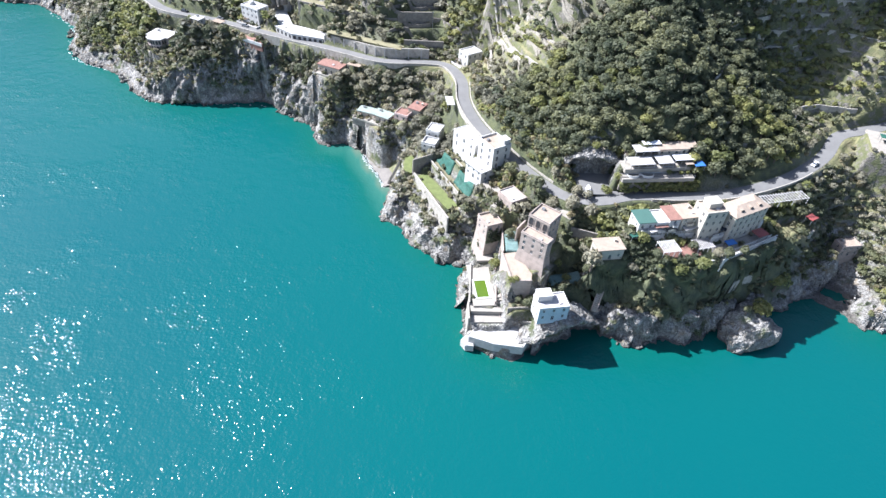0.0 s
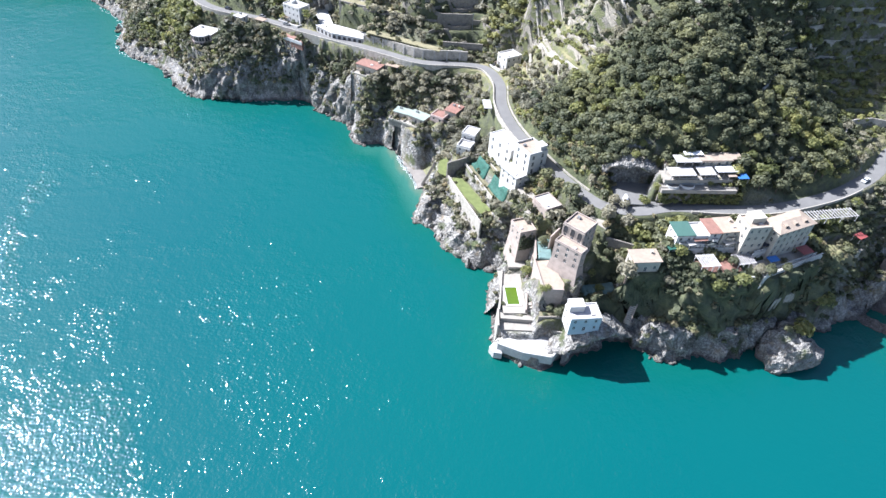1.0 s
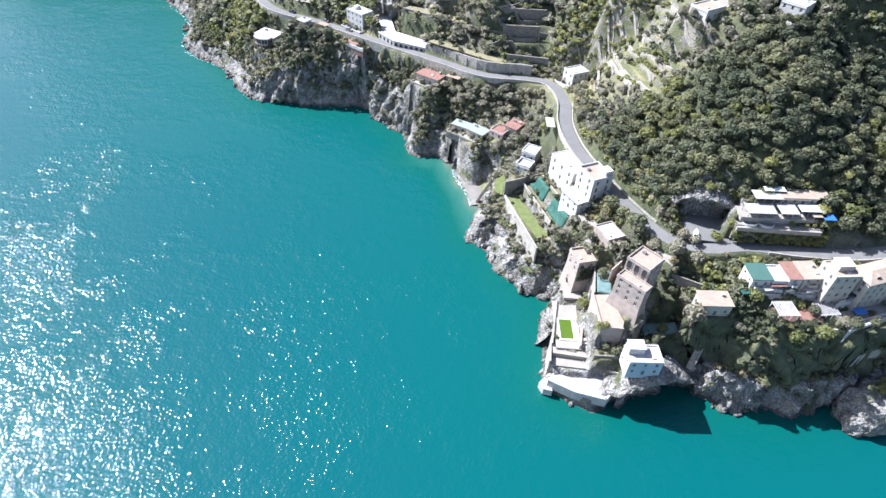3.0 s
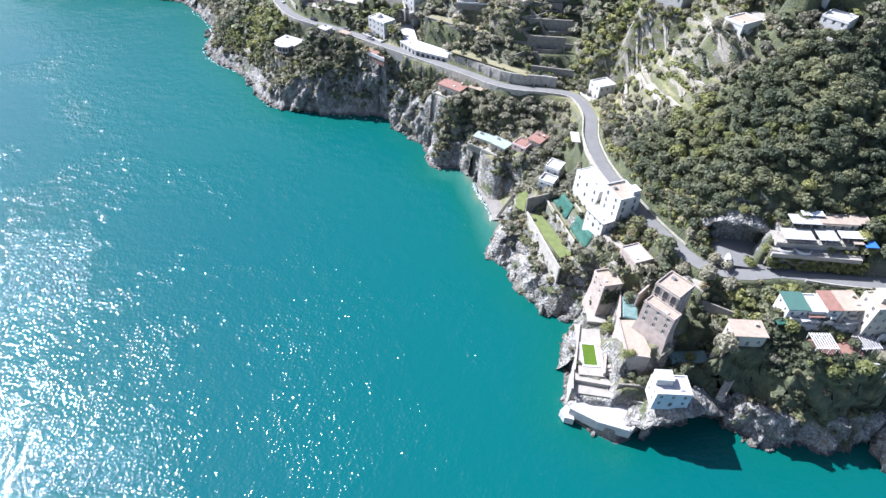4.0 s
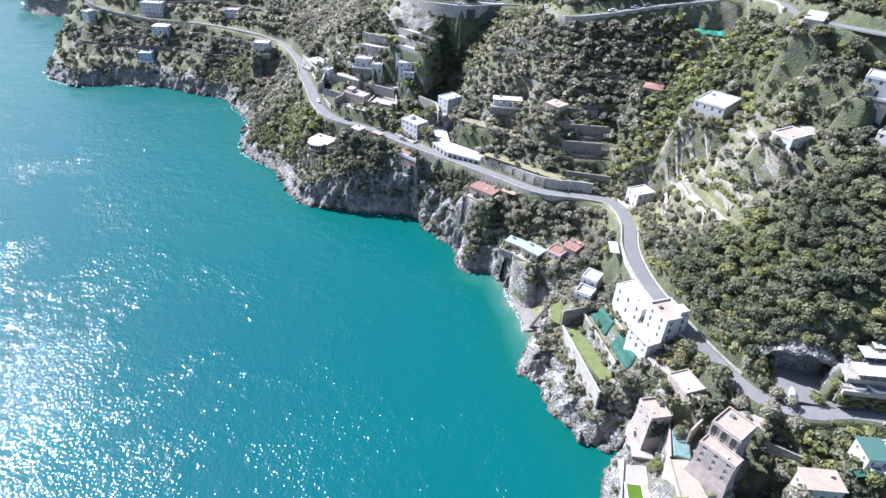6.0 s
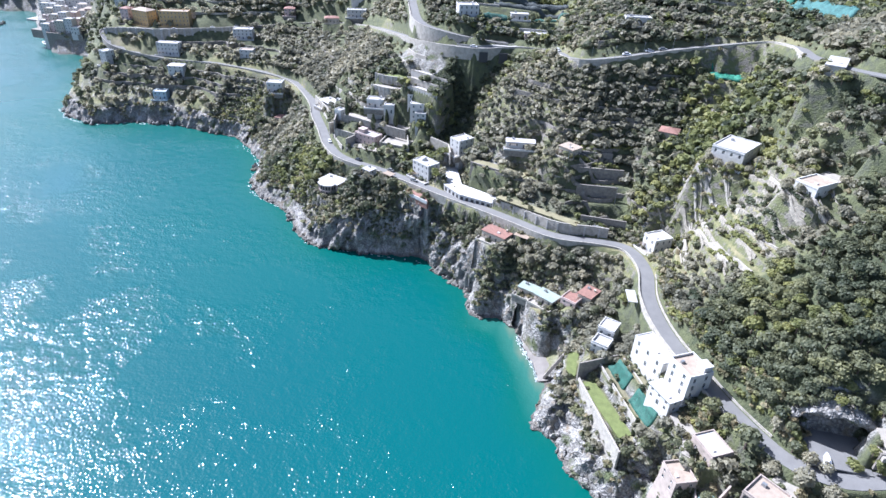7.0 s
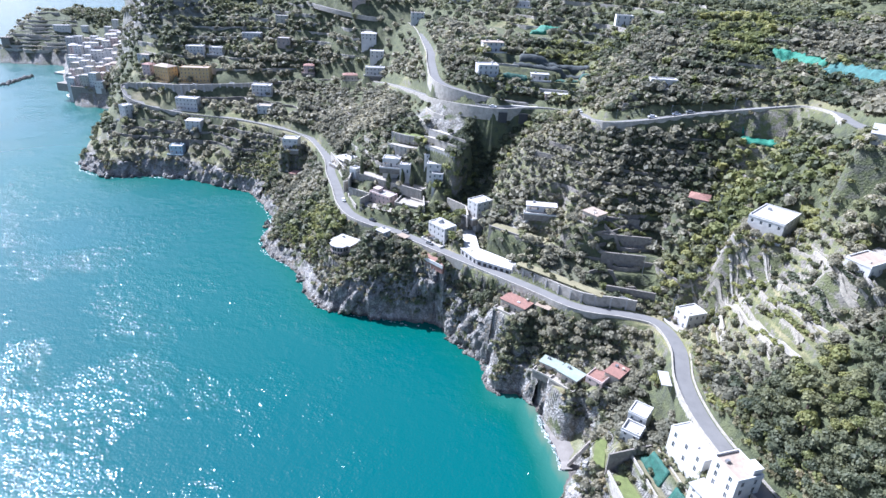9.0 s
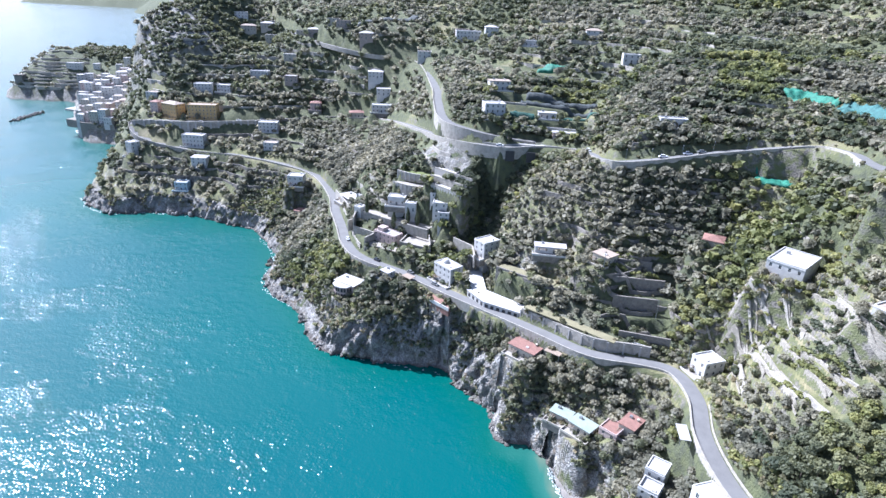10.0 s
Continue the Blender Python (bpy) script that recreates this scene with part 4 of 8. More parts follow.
# ---- houses ----
PANES = {}
SURFACE = dict(WHITE=WHITE, CREAM=CREAM, PINK=PINK, ROSE=ROSE, OCHRE=OCHRE, PALE_BLUE=PALE_BLUE, ROOF_WHITE=ROOF_WHITE, ROOF_GREY=ROOF_GREY, ROOF_TAN=ROOF_TAN, TILE=TILE, GREEN_ROOF=GREEN_ROOF, TEAL_ROOF=TEAL_ROOF)


def pane_mesh(w, h):
    key = (round(w, 2), round(h, 2))
    if key not in PANES:
        f = 0.09
        fr = boxes((-w / 2, -0.03, 0, -w / 2 + f, 0.05, h), (w / 2 - f, -0.03, 0, w / 2, 0.05, h), (-w / 2 + f, -0.03, 0, w / 2 - f, 0.05, f),
                   (-w / 2 + f, -0.03, h - f, w / 2 - f, 0.05, h), (-f / 2, -0.03, f, f / 2, 0.05, h - f))
        a = bpy.data.meshes.new("window")
        fr.to_mesh(a)
        a.materials.append(WHITE)
        gl = boxes((-w / 2 + f, 0.0, f, w / 2 - f, 0.02, h - f))
        b = bpy.data.meshes.new("pane")
        gl.to_mesh(b)
        b.materials.append(GLASS)
        PANES[key] = (a, b)
    return PANES[key]


def arch_mesh(w, h):
    """A blind round-headed arch: a flat near-black face for the shaded recess, in a raised rim."""
    key = ("arch", round(w, 2), round(h, 2))
    if key not in PANES:
        bm = bmesh.new()
        curve = [(-w / 2, 0.0)] + [(-math.cos(a) * w / 2, h - w / 2 + math.sin(a) * w / 2) for a in np.linspace(0, math.pi, 9)] + [(w / 2, 0.0)]
        low = [bm.verts.new((u, -0.02, v)) for u, v in curve]
        bm.faces.new(low).material_index = 1
        for (a, b), (c, d) in zip(curve, curve[1:]):
            k = 1.16
            q = [bm.verts.new(p) for p in ((a, -0.12, b), (c, -0.12, d), (c * k, -0.12, d * 1.05), (a * k, -0.12, b * 1.05))]
            bm.faces.new(q)
            bm.faces.new([bm.verts.new(p) for p in ((a, -0.12, b), (a, -0.02, b), (c, -0.02, d), (c, -0.12, d))])
        bmesh.ops.recalc_face_normals(bm, faces=bm.faces[:])
        me = bpy.data.meshes.new("arch")
        bm.to_mesh(me)
        me.materials.append(ROSE)
        me.materials.append(DARK)
        PANES[key] = me
    return PANES[key]


def facade(bm, a, b, z0, z1, holes, deep=0.28, slot=0):
    """A wall face from a to b with rectangular holes (u0, u1, v0, v1) and their reveals."""
    a, b = Vector((*a, 0)), Vector((*b, 0))
    t = (b - a).normalized()
    inward = Vector((-t.y, t.x, 0))
    us = sorted({0.0, (b - a).length, *[h[0] for h in holes], *[h[1] for h in holes]})
    vs = sorted({z0, z1, *[h[2] for h in holes], *[h[3] for h in holes]})
    at = lambda u, v, k=0.0: bm.verts.new(a + t * u + inward * k + Vector((0, 0, v)))
    for u0, u1 in zip(us, us[1:]):
        for v0, v1 in zip(vs, vs[1:]):
            if not any(h[0] <= u0 and u1 <= h[1] and h[2] <= v0 and v1 <= h[3] for h in holes):
                bm.faces.new((at(u0, v0), at(u1, v0), at(u1, v1), at(u0, v1))).material_index = slot
    for u0, u1, v0, v1 in holes:
        for p, q in (((u0, v0), (u1, v0)), ((u1, v0), (u1, v1)), ((u1, v1), (u0, v1)), ((u0, v1), (u0, v0))):
            bm.faces.new((at(*p, deep), at(*q, deep), at(*q), at(*p))).material_index = slot


def house(label, x, y, top, high, w, d, rot, wall=WHITE, roof="flat", cover=ROOF_WHITE, storeys=None, bay=3.0, category="house", group="", name="house",
          win=(0.95, 1.45), clear=True, blank=(), chimney=True, rim=0.45, block=None, skirt=30.0, yard=False, far=False, batter=0.0, front=None, arcade=False, bow=False, dome=None, balcony=False, dormers=0):
    """A house whose eaves lie at top, high metres over its ground floor; walls run down into the slope."""
    if clear:
        cx, sx = math.cos(radians(rot)), math.sin(radians(rot))
        for k in (-1, 0, 1):
            u = k * (max(w, d) - min(w, d)) * 0.5
            CLEAR.append((x + cx * u, y + sx * u, min(w, d) * 0.62) if w >= d else (x - sx * u, y + cx * u, min(w, d) * 0.62))
    c, s = math.cos(radians(rot)), math.sin(radians(rot))
    if clear and not far:
        CLEAR.append((x + s * (d / 2 + 3.5), y - c * (d / 2 + 3.5), min(w, 9) * 0.32))
    low = min(ground_at(x + c * px - s * py, y + s * px + c * py) for px in (-w / 2, w / 2) for py in (-d / 2, d / 2))
    base = top - high
    h = thing(name, x, y, base, rot, label, category, group)
    storeys = storeys or max(1, round(high / 3.1))
    floor = high / storeys
    bm = bmesh.new()
    corners = [(-w / 2, -d / 2), (w / 2, -d / 2), (w / 2, d / 2), (-w / 2, d / 2)]
    spots = []
    for k in range(4):
        a, b = corners[k], corners[(k + 1) % 4]
        length = math.hypot(b[0] - a[0], b[1] - a[1])
        n = 0 if k in blank else max(1, int(length / bay))
        holes = []
        for row in range(storeys):
            for col in range(n):
                u, door = length * (col + 0.5) / n, row == 0 and col == n // 2 and k == 0
                ww, hh = (1.1, 2.1) if door else win
                v = row * floor + (0.02 if door else min(1.0, floor - hh - 0.25))
                holes.append((u - ww / 2, u + ww / 2, v, v + hh))
                spots.append((k, u, v, ww, hh, door))
        facade(bm, a, b, min(0.0, max(low - base - 0.5, -skirt)), high + (rim if roof == "flat" else 0), holes, slot=1 if front and k == 0 else 0)
    if roof == "flat":
        i = 0.3
        ring = [(-w / 2 + i, -d / 2 + i), (w / 2 - i, -d / 2 + i), (w / 2 - i, d / 2 - i), (-w / 2 + i, d / 2 - i)]
        for k in range(4):
            a, b, p, q = corners[k], corners[(k + 1) % 4], ring[(k + 1) % 4], ring[k]
            bm.faces.new([bm.verts.new((*v, high + rim)) for v in (a, b, p, q)])
            bm.faces.new([bm.verts.new(v) for v in ((*q, high + rim), (*p, high + rim), (*p, high), (*q, high))])
    part("wall", bm, [wall, SURFACE[front]] if front else wall, h)
    for k, u, v, ww, hh, door in spots:
        a, b = Vector(corners[k]), Vector(corners[(k + 1) % 4])
        t = (b - a).normalized()
        inn = Vector((-t.y, t.x))
        p = a + t * u + inn * 0.16
        m = pose(p.x, p.y, v, 0, 0, math.degrees(math.atan2(t.y, t.x)))
        fm, gm = pane_mesh(ww, hh)
        shared("pane", gm, shared("door" if door else "window", fm, h, m), Matrix())
    if roof == "flat":
        part("roof", boxes((-w / 2 + 0.3, -d / 2 + 0.3, high - 0.2, w / 2 - 0.3, d / 2 - 0.3, high + 0.01)), cover, h)
    elif roof == "hip":
        o, r = 0.45, min(w, d) * 0.5
        up = r * 0.42
        bm = bmesh.new()
        e = [bm.verts.new(p) for p in ((-w / 2 - o, -d / 2 - o, high), (w / 2 + o, -d / 2 - o, high), (w / 2 + o, d / 2 + o, high), (-w / 2 - o, d / 2 + o, high))]
        f = [bm.verts.new(v.co + Vector((0, 0, 0.2))) for v in e]
        if w >= d:
            g = [bm.verts.new((-w / 2 + r, 0, high + up)), bm.verts.new((w / 2 - r + 0.01, 0, high + up))]
            tops = [(f[0], f[1], g[1], g[0]), (f[1], f[2], g[1]), (f[2], f[3], g[0], g[1]), (f[3], f[0], g[0])]
        else:
            g = [bm.verts.new((0, -d / 2 + r, high + up)), bm.verts.new((0, d / 2 - r + 0.01, high + up))]
            tops = [(f[0], f[1], g[0]), (f[1], f[2], g[1], g[0]), (f[2], f[3], g[1]), (f[3], f[0], g[0], g[1])]
        for q in tops:
            bm.faces.new(q)
        for k in range(4):
            bm.faces.new((e[k], e[(k + 1) % 4], f[(k + 1) % 4], f[k]))
        bm.faces.new(list(reversed(e)))
        part("roof", bm, cover, h)
    elif roof == "slab":
        part("roof", boxes((-w / 2 - 0.4, -d / 2 - 0.4, high, w / 2 + 0.4, d / 2 + 0.4, high + 0.28)), cover, h)
    if chimney:
        cx, cy = w * 0.28, d * 0.2
        part("chimney", boxes((cx - 0.35, cy - 0.35, high - 0.1, cx + 0.35, cy + 0.35, high + 1.1), (cx - 0.45, cy - 0.45, high + 1.1, cx + 0.45, cy + 0.45, high + 1.25)), wall, h)
    if not far:
        e = 0.14
        part("cornice", boxes((-w / 2 - e, -d / 2 - e, high - 0.35, w / 2 + e, -d / 2 - 0.004, high - 0.12), (-w / 2 - e, d / 2 + 0.004, high - 0.35, w / 2 + e, d / 2 + e, high - 0.12),
                              (-w / 2 - e, -d / 2, high - 0.35, -w / 2 - 0.004, d / 2, high - 0.12), (w / 2 + 0.004, -d / 2, high - 0.35, w / 2 + e, d / 2, high - 0.12)), wall, h)
        if roof != "hip":
            q = (x * 7.3 + y * 3.1) % 1.0
            tx, ty, up = w * (0.30 - 0.5 * q), -d * 0.22, high + (0.0 if roof == "flat" else 0.28)
            if q < 0.4 and not dormers:
                part("skylight", boxes((tx - 0.7, ty - 0.5, up, tx + 0.7, ty + 0.5, up + 0.4, 0, 0.1)), ROOF_GREY, h)
            if q > 0.62 and not dormers:
                part("roof_tank", boxes((-w * 0.3, d * 0.15, up, -w * 0.3 + 1.3, d * 0.15 + 1.0, up + 0.9, 0, 0.08)), METAL if q > 0.5 else ROOF_WHITE, h)
        for row in range(1, storeys) if balcony else ():
            bw = w * (0.62 if row % 2 else 0.4)
            z0 = row * floor
            part("balcony", boxes((-bw / 2, -d / 2 - 1.1, z0 - 0.15, bw / 2, -d / 2 - 0.003, z0), (-bw / 2, -d / 2 - 1.1, z0, bw / 2, -d / 2 - 1.0, z0 + 0.85),
                                  (-bw / 2, -d / 2 - 1.0, z0, -bw / 2 + 0.1, -d / 2 - 0.003, z0 + 0.85), (bw / 2 - 0.1, -d / 2 - 1.0, z0, bw / 2, -d / 2 - 0.003, z0 + 0.85)), wall, h)
    for k in range(dormers):
        u = w * ((k + 0.5) / dormers - 0.5) * 0.8
        part("dormer", boxes((u - 0.8, -d * 0.36, high + 0.2, u + 0.8, -d * 0.12, high + 1.5, 0, 0.12)), cover, h, "small roof dormer")
        part("dormer_window", boxes((u - 0.45, -d * 0.36 - 0.06, high + 0.45, u + 0.45, -d * 0.36 + 0.1, high + 1.2)), DARK, h, "dark round dormer opening")
    if bow:
        pts = [(-w * 0.42, -d / 2), (-w * 0.34, -d / 2 - 3.0), (-w * 0.12, -d / 2 - 4.6), (w * 0.12, -d / 2 - 4.6), (w * 0.34, -d / 2 - 3.0), (w * 0.42, -d / 2)]
        for name, z0, z1, grow, mat in (("bay", -2.5, high - 0.004, 0.0, wall), ("bay_roof", high, high + 0.28, 0.5, cover)):
            bm = bmesh.new()
            ring = [[bm.verts.new((px * (1 + grow / w), py - grow * (py < -d / 2 - 1), zz)) for px, py in pts] for zz in (z0, z1)]
            bm.faces.new(ring[1])
            bm.faces.new(list(reversed(ring[0])))
            for k in range(6):
                bm.faces.new((ring[0][k], ring[0][(k + 1) % 6], ring[1][(k + 1) % 6], ring[1][k]))
            bmesh.ops.recalc_face_normals(bm, faces=bm.faces[:])
            part(name, bm, mat, h, "many-sided arcaded bay" if name == "bay" else "")
        for (ax, ay), (bx, by) in zip(pts, pts[1:]):
            turn = math.degrees(math.atan2(by - ay, bx - ax))
            for q in (0.27, 0.73):
                px, py = ax + (bx - ax) * q, ay + (by - ay) * q
                for z0 in (0.3, 3.3):
                    shared("arch", arch_mesh(1.15, 2.2), h, pose(px + 0.03 * math.sin(radians(turn)), py - 0.03 * math.cos(radians(turn)), z0, 0, 0, turn), "round-headed window arch")
    if dome:
        bm = bmesh.new()
        bmesh.ops.create_uvsphere(bm, u_segments=14, v_segments=8, radius=dome[2])
        for v in bm.verts:
            v.co.z = max(v.co.z, 0.0) * 0.8 + 0.6
        bmesh.ops.translate(bm, verts=bm.verts[:], vec=(dome[0], dome[1], high))
        bmesh.ops.create_cone(bm, cap_ends=True, segments=14, radius1=dome[2] + 0.15, radius2=dome[2] + 0.1, depth=0.7, matrix=Matrix.Translation((dome[0], dome[1], high + 0.3)))
        part("roof_dome", bm, wall, h, "low white roof dome")
    if arcade:
        for k, count in ((0, 3), (3, 3)):
            a, b = Vector(corners[k]), Vector(corners[(k + 1) % 4])
            t = (b - a).normalized()
            for q in range(count):
                p = a.lerp(b, (q + 0.5) / count) - Vector((-t.y, t.x)) * 0.03
                shared("arch", arch_mesh(1.7, 3.0), h, pose(p.x, p.y, high - 3.4, 0, 0, math.degrees(math.atan2(t.y, t.x))), "round-headed arcade arch")
    if batter:
        bm = bmesh.new()
        box(bm, -w / 2 - batter, -d / 2 - batter, -9.0, w / 2 + batter, d / 2 + batter, high * 0.3, 0, batter - 0.02)
        part("sloping_base", bm, wall, h, "sloping masonry base")
    if yard:
        f = -d / 2 - 3.6
        part("terrace", boxes((-w / 2 - 1.2, f, -0.25, w / 2 + 1.2, -d / 2 - 0.01, 0.02)), PAVING, h, "paved front terrace")
        part("terrace_base", boxes((-w / 2 - 1.1, f + 0.1, -3.0, w / 2 + 1.1, -d / 2 - 0.01, -0.25)), STONE, h, "rough stone base")
        part("parapet", boxes((-w / 2 - 1.2, f, 0.02, w / 2 + 1.2, f + 0.25, 0.8), (-w / 2 - 1.2, f + 0.25, 0.02, -w / 2 - 0.95, -d / 2 - 0.3, 0.8), (w / 2 + 0.95, f + 0.25, 0.02, w / 2 + 1.2, -d / 2 - 0.3, 0.8)), wall, h)
        part("pergola_roof", boxes(*[(-w * 0.4 + 0.8 * k, -d / 2 - 2.4, 2.35, -w * 0.4 + 0.8 * k + 0.18, -d / 2 - 0.01, 2.5) for k in range(int(w * 0.4))]), WOOD, h, "timber pergola slats")
    if block:
        bx, by, bw, bd, bh = block
        part("roof_room", boxes((bx - bw / 2, by - bd / 2, high - 0.1, bx + bw / 2, by + bd / 2, high + bh), (bx - bw / 2 - 0.15, by - bd / 2 - 0.15, high + bh, bx + bw / 2 + 0.15, by + bd / 2 + 0.15, high + bh + 0.2)), wall, h)
    return h


BUILT = [house(label, x, y, top, high, w, d, turn, SURFACE[wall], roof, SURFACE[cover], **{"yard": y > 230 and "blank" not in extra, **extra}) for label, x, y, top, high, w, d, turn, wall, roof, cover, extra in PLAN]

# ---- plots, walls and things, space by space ----
def slab(name, label, category, x, y, w, d, turn, top, mat, thick=0.5, kind="structure", clear=True):
    ob = thing(name, x, y, top, turn, label, category, kind=kind) if kind != "structure" else None
    me_parent = ob
    bm = boxes((-w / 2, -d / 2, -thick, w / 2, d / 2, 0))
    bmesh.ops.bevel(bm, geom=bm.edges[:], offset=0.06, segments=1)
    o = part(name, bm, mat, me_parent, m=None if ob else pose(x, y, top, 0, 0, turn))
    if clear:
        CLEAR.append((x, y, min(w, d) * 0.6))
        n = int(max(w, d) / max(min(w, d), 1))
        c, s = math.cos(radians(turn)), math.sin(radians(turn))
        for k in range(-n, n + 1):
            u = k / (n + 1) * max(w, d) / 2
            px, py = (u, 0) if w > d else (0, u)
            CLEAR.append((x + c * px - s * py, y + s * px + c * py, min(w, d) * 0.6))
    if not ob:
        tagged(o, label, category, kind="structure")
    return ob or o


def straight_wall(label, a, b, top, foot, thick=0.6, mat=PALE_STONE, holes=(), piers=0.0, name="garden_wall"):
    """A standing wall between two places, with openings given as (from, to, low, high) along it."""
    a, b = Vector(a), Vector(b)
    t = (b - a).normalized()
    n = Vector((-t.y, t.x))
    bm = bmesh.new()
    for q, r in ((a, b), (b + n * thick, a + n * thick)):
        facade(bm, q, r, foot, top, list(holes) if q == a else [], 0.5)
    for q, r in ((b, b + n * thick), (a + n * thick, a)):
        facade(bm, q, r, foot, top, [])
    bm.faces.new([bm.verts.new((*p, top)) for p in (a, b, b + n * thick, a + n * thick)])
    ob = structure(name, bm, mat, label, "wall")
    turn = math.degrees(math.atan2(t.y, t.x))
    if piers:
        me = bpy.data.meshes.new("pilaster")
        pb = boxes((-0.3, -0.28, foot, 0.3, -0.004, top + 0.15))
        pb.to_mesh(me)
        me.materials.append(mat)
        for k in range(int((b - a).length / piers) + 1):
            p = a + t * min(k * piers + 0.3, (b - a).length - 0.3)
            shared("pilaster", me, ob, pose(p.x, p.y, 0, 0, 0, turn))
    # a near-black sheet at the back of each opening paints its shade
    for u0, u1, v0, v1 in holes:
        p = a + t * (u0 + u1) / 2 + n * 0.48
        part("niche", boxes((-(u1 - u0) / 2, 0, v0, (u1 - u0) / 2, 0.03, v1)), DARK, ob, m=pose(p.x, p.y, 0, 0, 0, math.degrees(math.atan2(t.y, t.x))))
    return ob


def draped(name, label, category, mat, x, y, w, d, turn, lift, rough=0.25, n=22, seed=1, kind=""):
    """A net or sheet that lies over plants: an uneven blanket with thickness over the ground."""
    m = max(3, int(n * d / w))
    u, v = np.meshgrid(np.linspace(-w / 2, w / 2, n), np.linspace(-d / 2, d / 2, m), indexing="ij")
    c, s = math.cos(radians(turn)), math.sin(radians(turn))
    X, Y = x + c * u - s * v, y + s * u + c * v
    Z = land(X, Y)[0] + lift + rough * lattice(X, Y, 1.8, seed) + rough * 0.6 * lattice(X, Y, 0.7, seed + 1)
    Z[0, :] -= lift; Z[-1, :] -= lift; Z[:, 0] -= lift; Z[:, -1] -= lift
    i, j = np.meshgrid(np.arange(n - 1), np.arange(m - 1), indexing="ij")
    f = np.stack([i * m + j, (i + 1) * m + j, (i + 1) * m + j + 1, i * m + j + 1], -1).reshape(-1, 4)
    me = mesh_of(name, np.stack([X.ravel(), Y.ravel(), Z.ravel()], 1), f, [mat])
    r = min(w, d, 9.0) * 0.5
    for a in np.arange(-w / 2 + r, w / 2 - r + 0.1, r):
        for b in np.arange(-d / 2 + r, d / 2 - r + 0.1, r):
            CLEAR.append((x + c * a - s * b, y + s * a + c * b, r * 1.25))
    ob = new(name, me)
    mod = ob.modifiers.new("thick", "SOLIDIFY")
    mod.thickness = 0.05
    return tagged(ob, label, category, kind=kind)


def rock_mesh(name, seed, sub=3, flat=0.75, rough=0.30):
    """A broken block of limestone: facets and clefts on a sphere of radius 1."""
    bm = bmesh.new()
    bmesh.ops.create_icosphere(bm, subdivisions=sub, radius=1.0)
    off = Vector((seed * 3.7, seed * 1.3, seed * 2.1))
    for v in bm.verts:
        p = v.co.copy()
        dist, cells = noise.voronoi(p * 1.25 + off)
        fine, _ = noise.voronoi(p * 3.1 + off)
        k = 0.82 + rough * noise.noise(p * 1.1 + off) + 0.55 * rough * min(1.0, 1.6 * (dist[1] - dist[0])) + 0.22 * rough * min(1.0, 2 * (fine[1] - fine[0])) + 0.25 * rough * noise.cell(cells[0] * 7.0)
        r = Vector((round(p.x * 2.2) / 2.2, round(p.y * 2.2) / 2.2, round(p.z * 2.2) / 2.2))
        v.co = (p * 0.7 + r * 0.3) * k
        v.co.z *= flat
    me = bpy.data.meshes.new(name)
    bm.to_mesh(me)
    bm.free()
    me.materials.append(GROUND)
    a = me.attributes.new("rock", "FLOAT", "POINT")
    a.data.foreach_set("value", np.ones(len(me.vertices), np.float32))
    return me


def poly_slab(label, pts, top, thick, mat, rim=None, name="pavement"):
    """A paved platform with a free outline, and a low parapet on some of its sides."""
    bm = bmesh.new()
    v = [[bm.verts.new((x, y, z)) for x, y in pts] for z in (top - thick, top)]
    bm.faces.new(v[1])
    for k in range(len(pts)):
        bm.faces.new((v[0][k], v[0][(k + 1) % len(pts)], v[1][(k + 1) % len(pts)], v[1][k]))
    bmesh.ops.recalc_face_normals(bm, faces=bm.faces[:])
    ob = structure(name, bm, mat, label, "terrace")
    for k in rim or ():
        a, b = Vector((*pts[k], top)), Vector((*pts[(k + 1) % len(pts)], top))
        part("parapet", ribbon([a, b], [(0.0, 0.004), (0.0, 0.8), (0.7, 0.8), (0.7, 0.004)]), ROOF_WHITE, ob, "thick white parapet")
    return ob


# the point: pool terrace, bathing platform
CLEAR += [(26.5, 185, 3), (27, 192, 4), (24, 197, 3), (22, 143, 9), (31, 139, 8), (7.6, 246, 4.5), (-4, 218, 5), (0, 211, 6), (4, 204, 6), (8, 197, 6), (3, 222, 5), (9, 214, 6), (14, 205, 6), (17, 198, 5), (-9, 228, 6), (30, 152, 9), (38, 158, 9), (24, 172, 7), (22, 160, 9), (52, 161, 6)]
slab("pavement", "pale paved terrace round the pool", "terrace", 21, 158, 8.6, 21.5, 6, 10.75, PAVING)
poly_slab("whitewashed bathing platform on the rock", [(16.2, 136.2), (25.0, 133.2), (35.2, 132.2), (40.5, 140.8), (29.0, 142.6), (18.5, 141.6)], 5.7, 3.2, ROOF_WHITE, (0, 1, 2))
poly_slab("pale paved terrace below the pool", [(16.9, 145.0), (29.6, 145.3), (27.4, 150.6), (16.6, 149.0)], 10.0, 4.0, PAVING)
poly_slab("pale lower terrace above the bathing platform", [(16.6, 141.2), (30.0, 142.0), (29.6, 145.3), (16.9, 145.0)], 8.3, 5.0, PAVING)
poly_slab("sandy court below the old villa", [(27.9, 162.0), (33.3, 163.2), (37.6, 151.7), (37.0, 148.3), (30.3, 147.9)], 23.3, 8.0, ROOF_TAN)
straight_wall("low plastered wall round the sandy court", (30.2, 147.7), (37.2, 148.1), 23.8, 13.5, 0.4, ROSE)
straight_wall("low plastered wall round the sandy court", (27.6, 162.0), (30.1, 147.7), 23.8, 12.5, 0.4, ROSE)
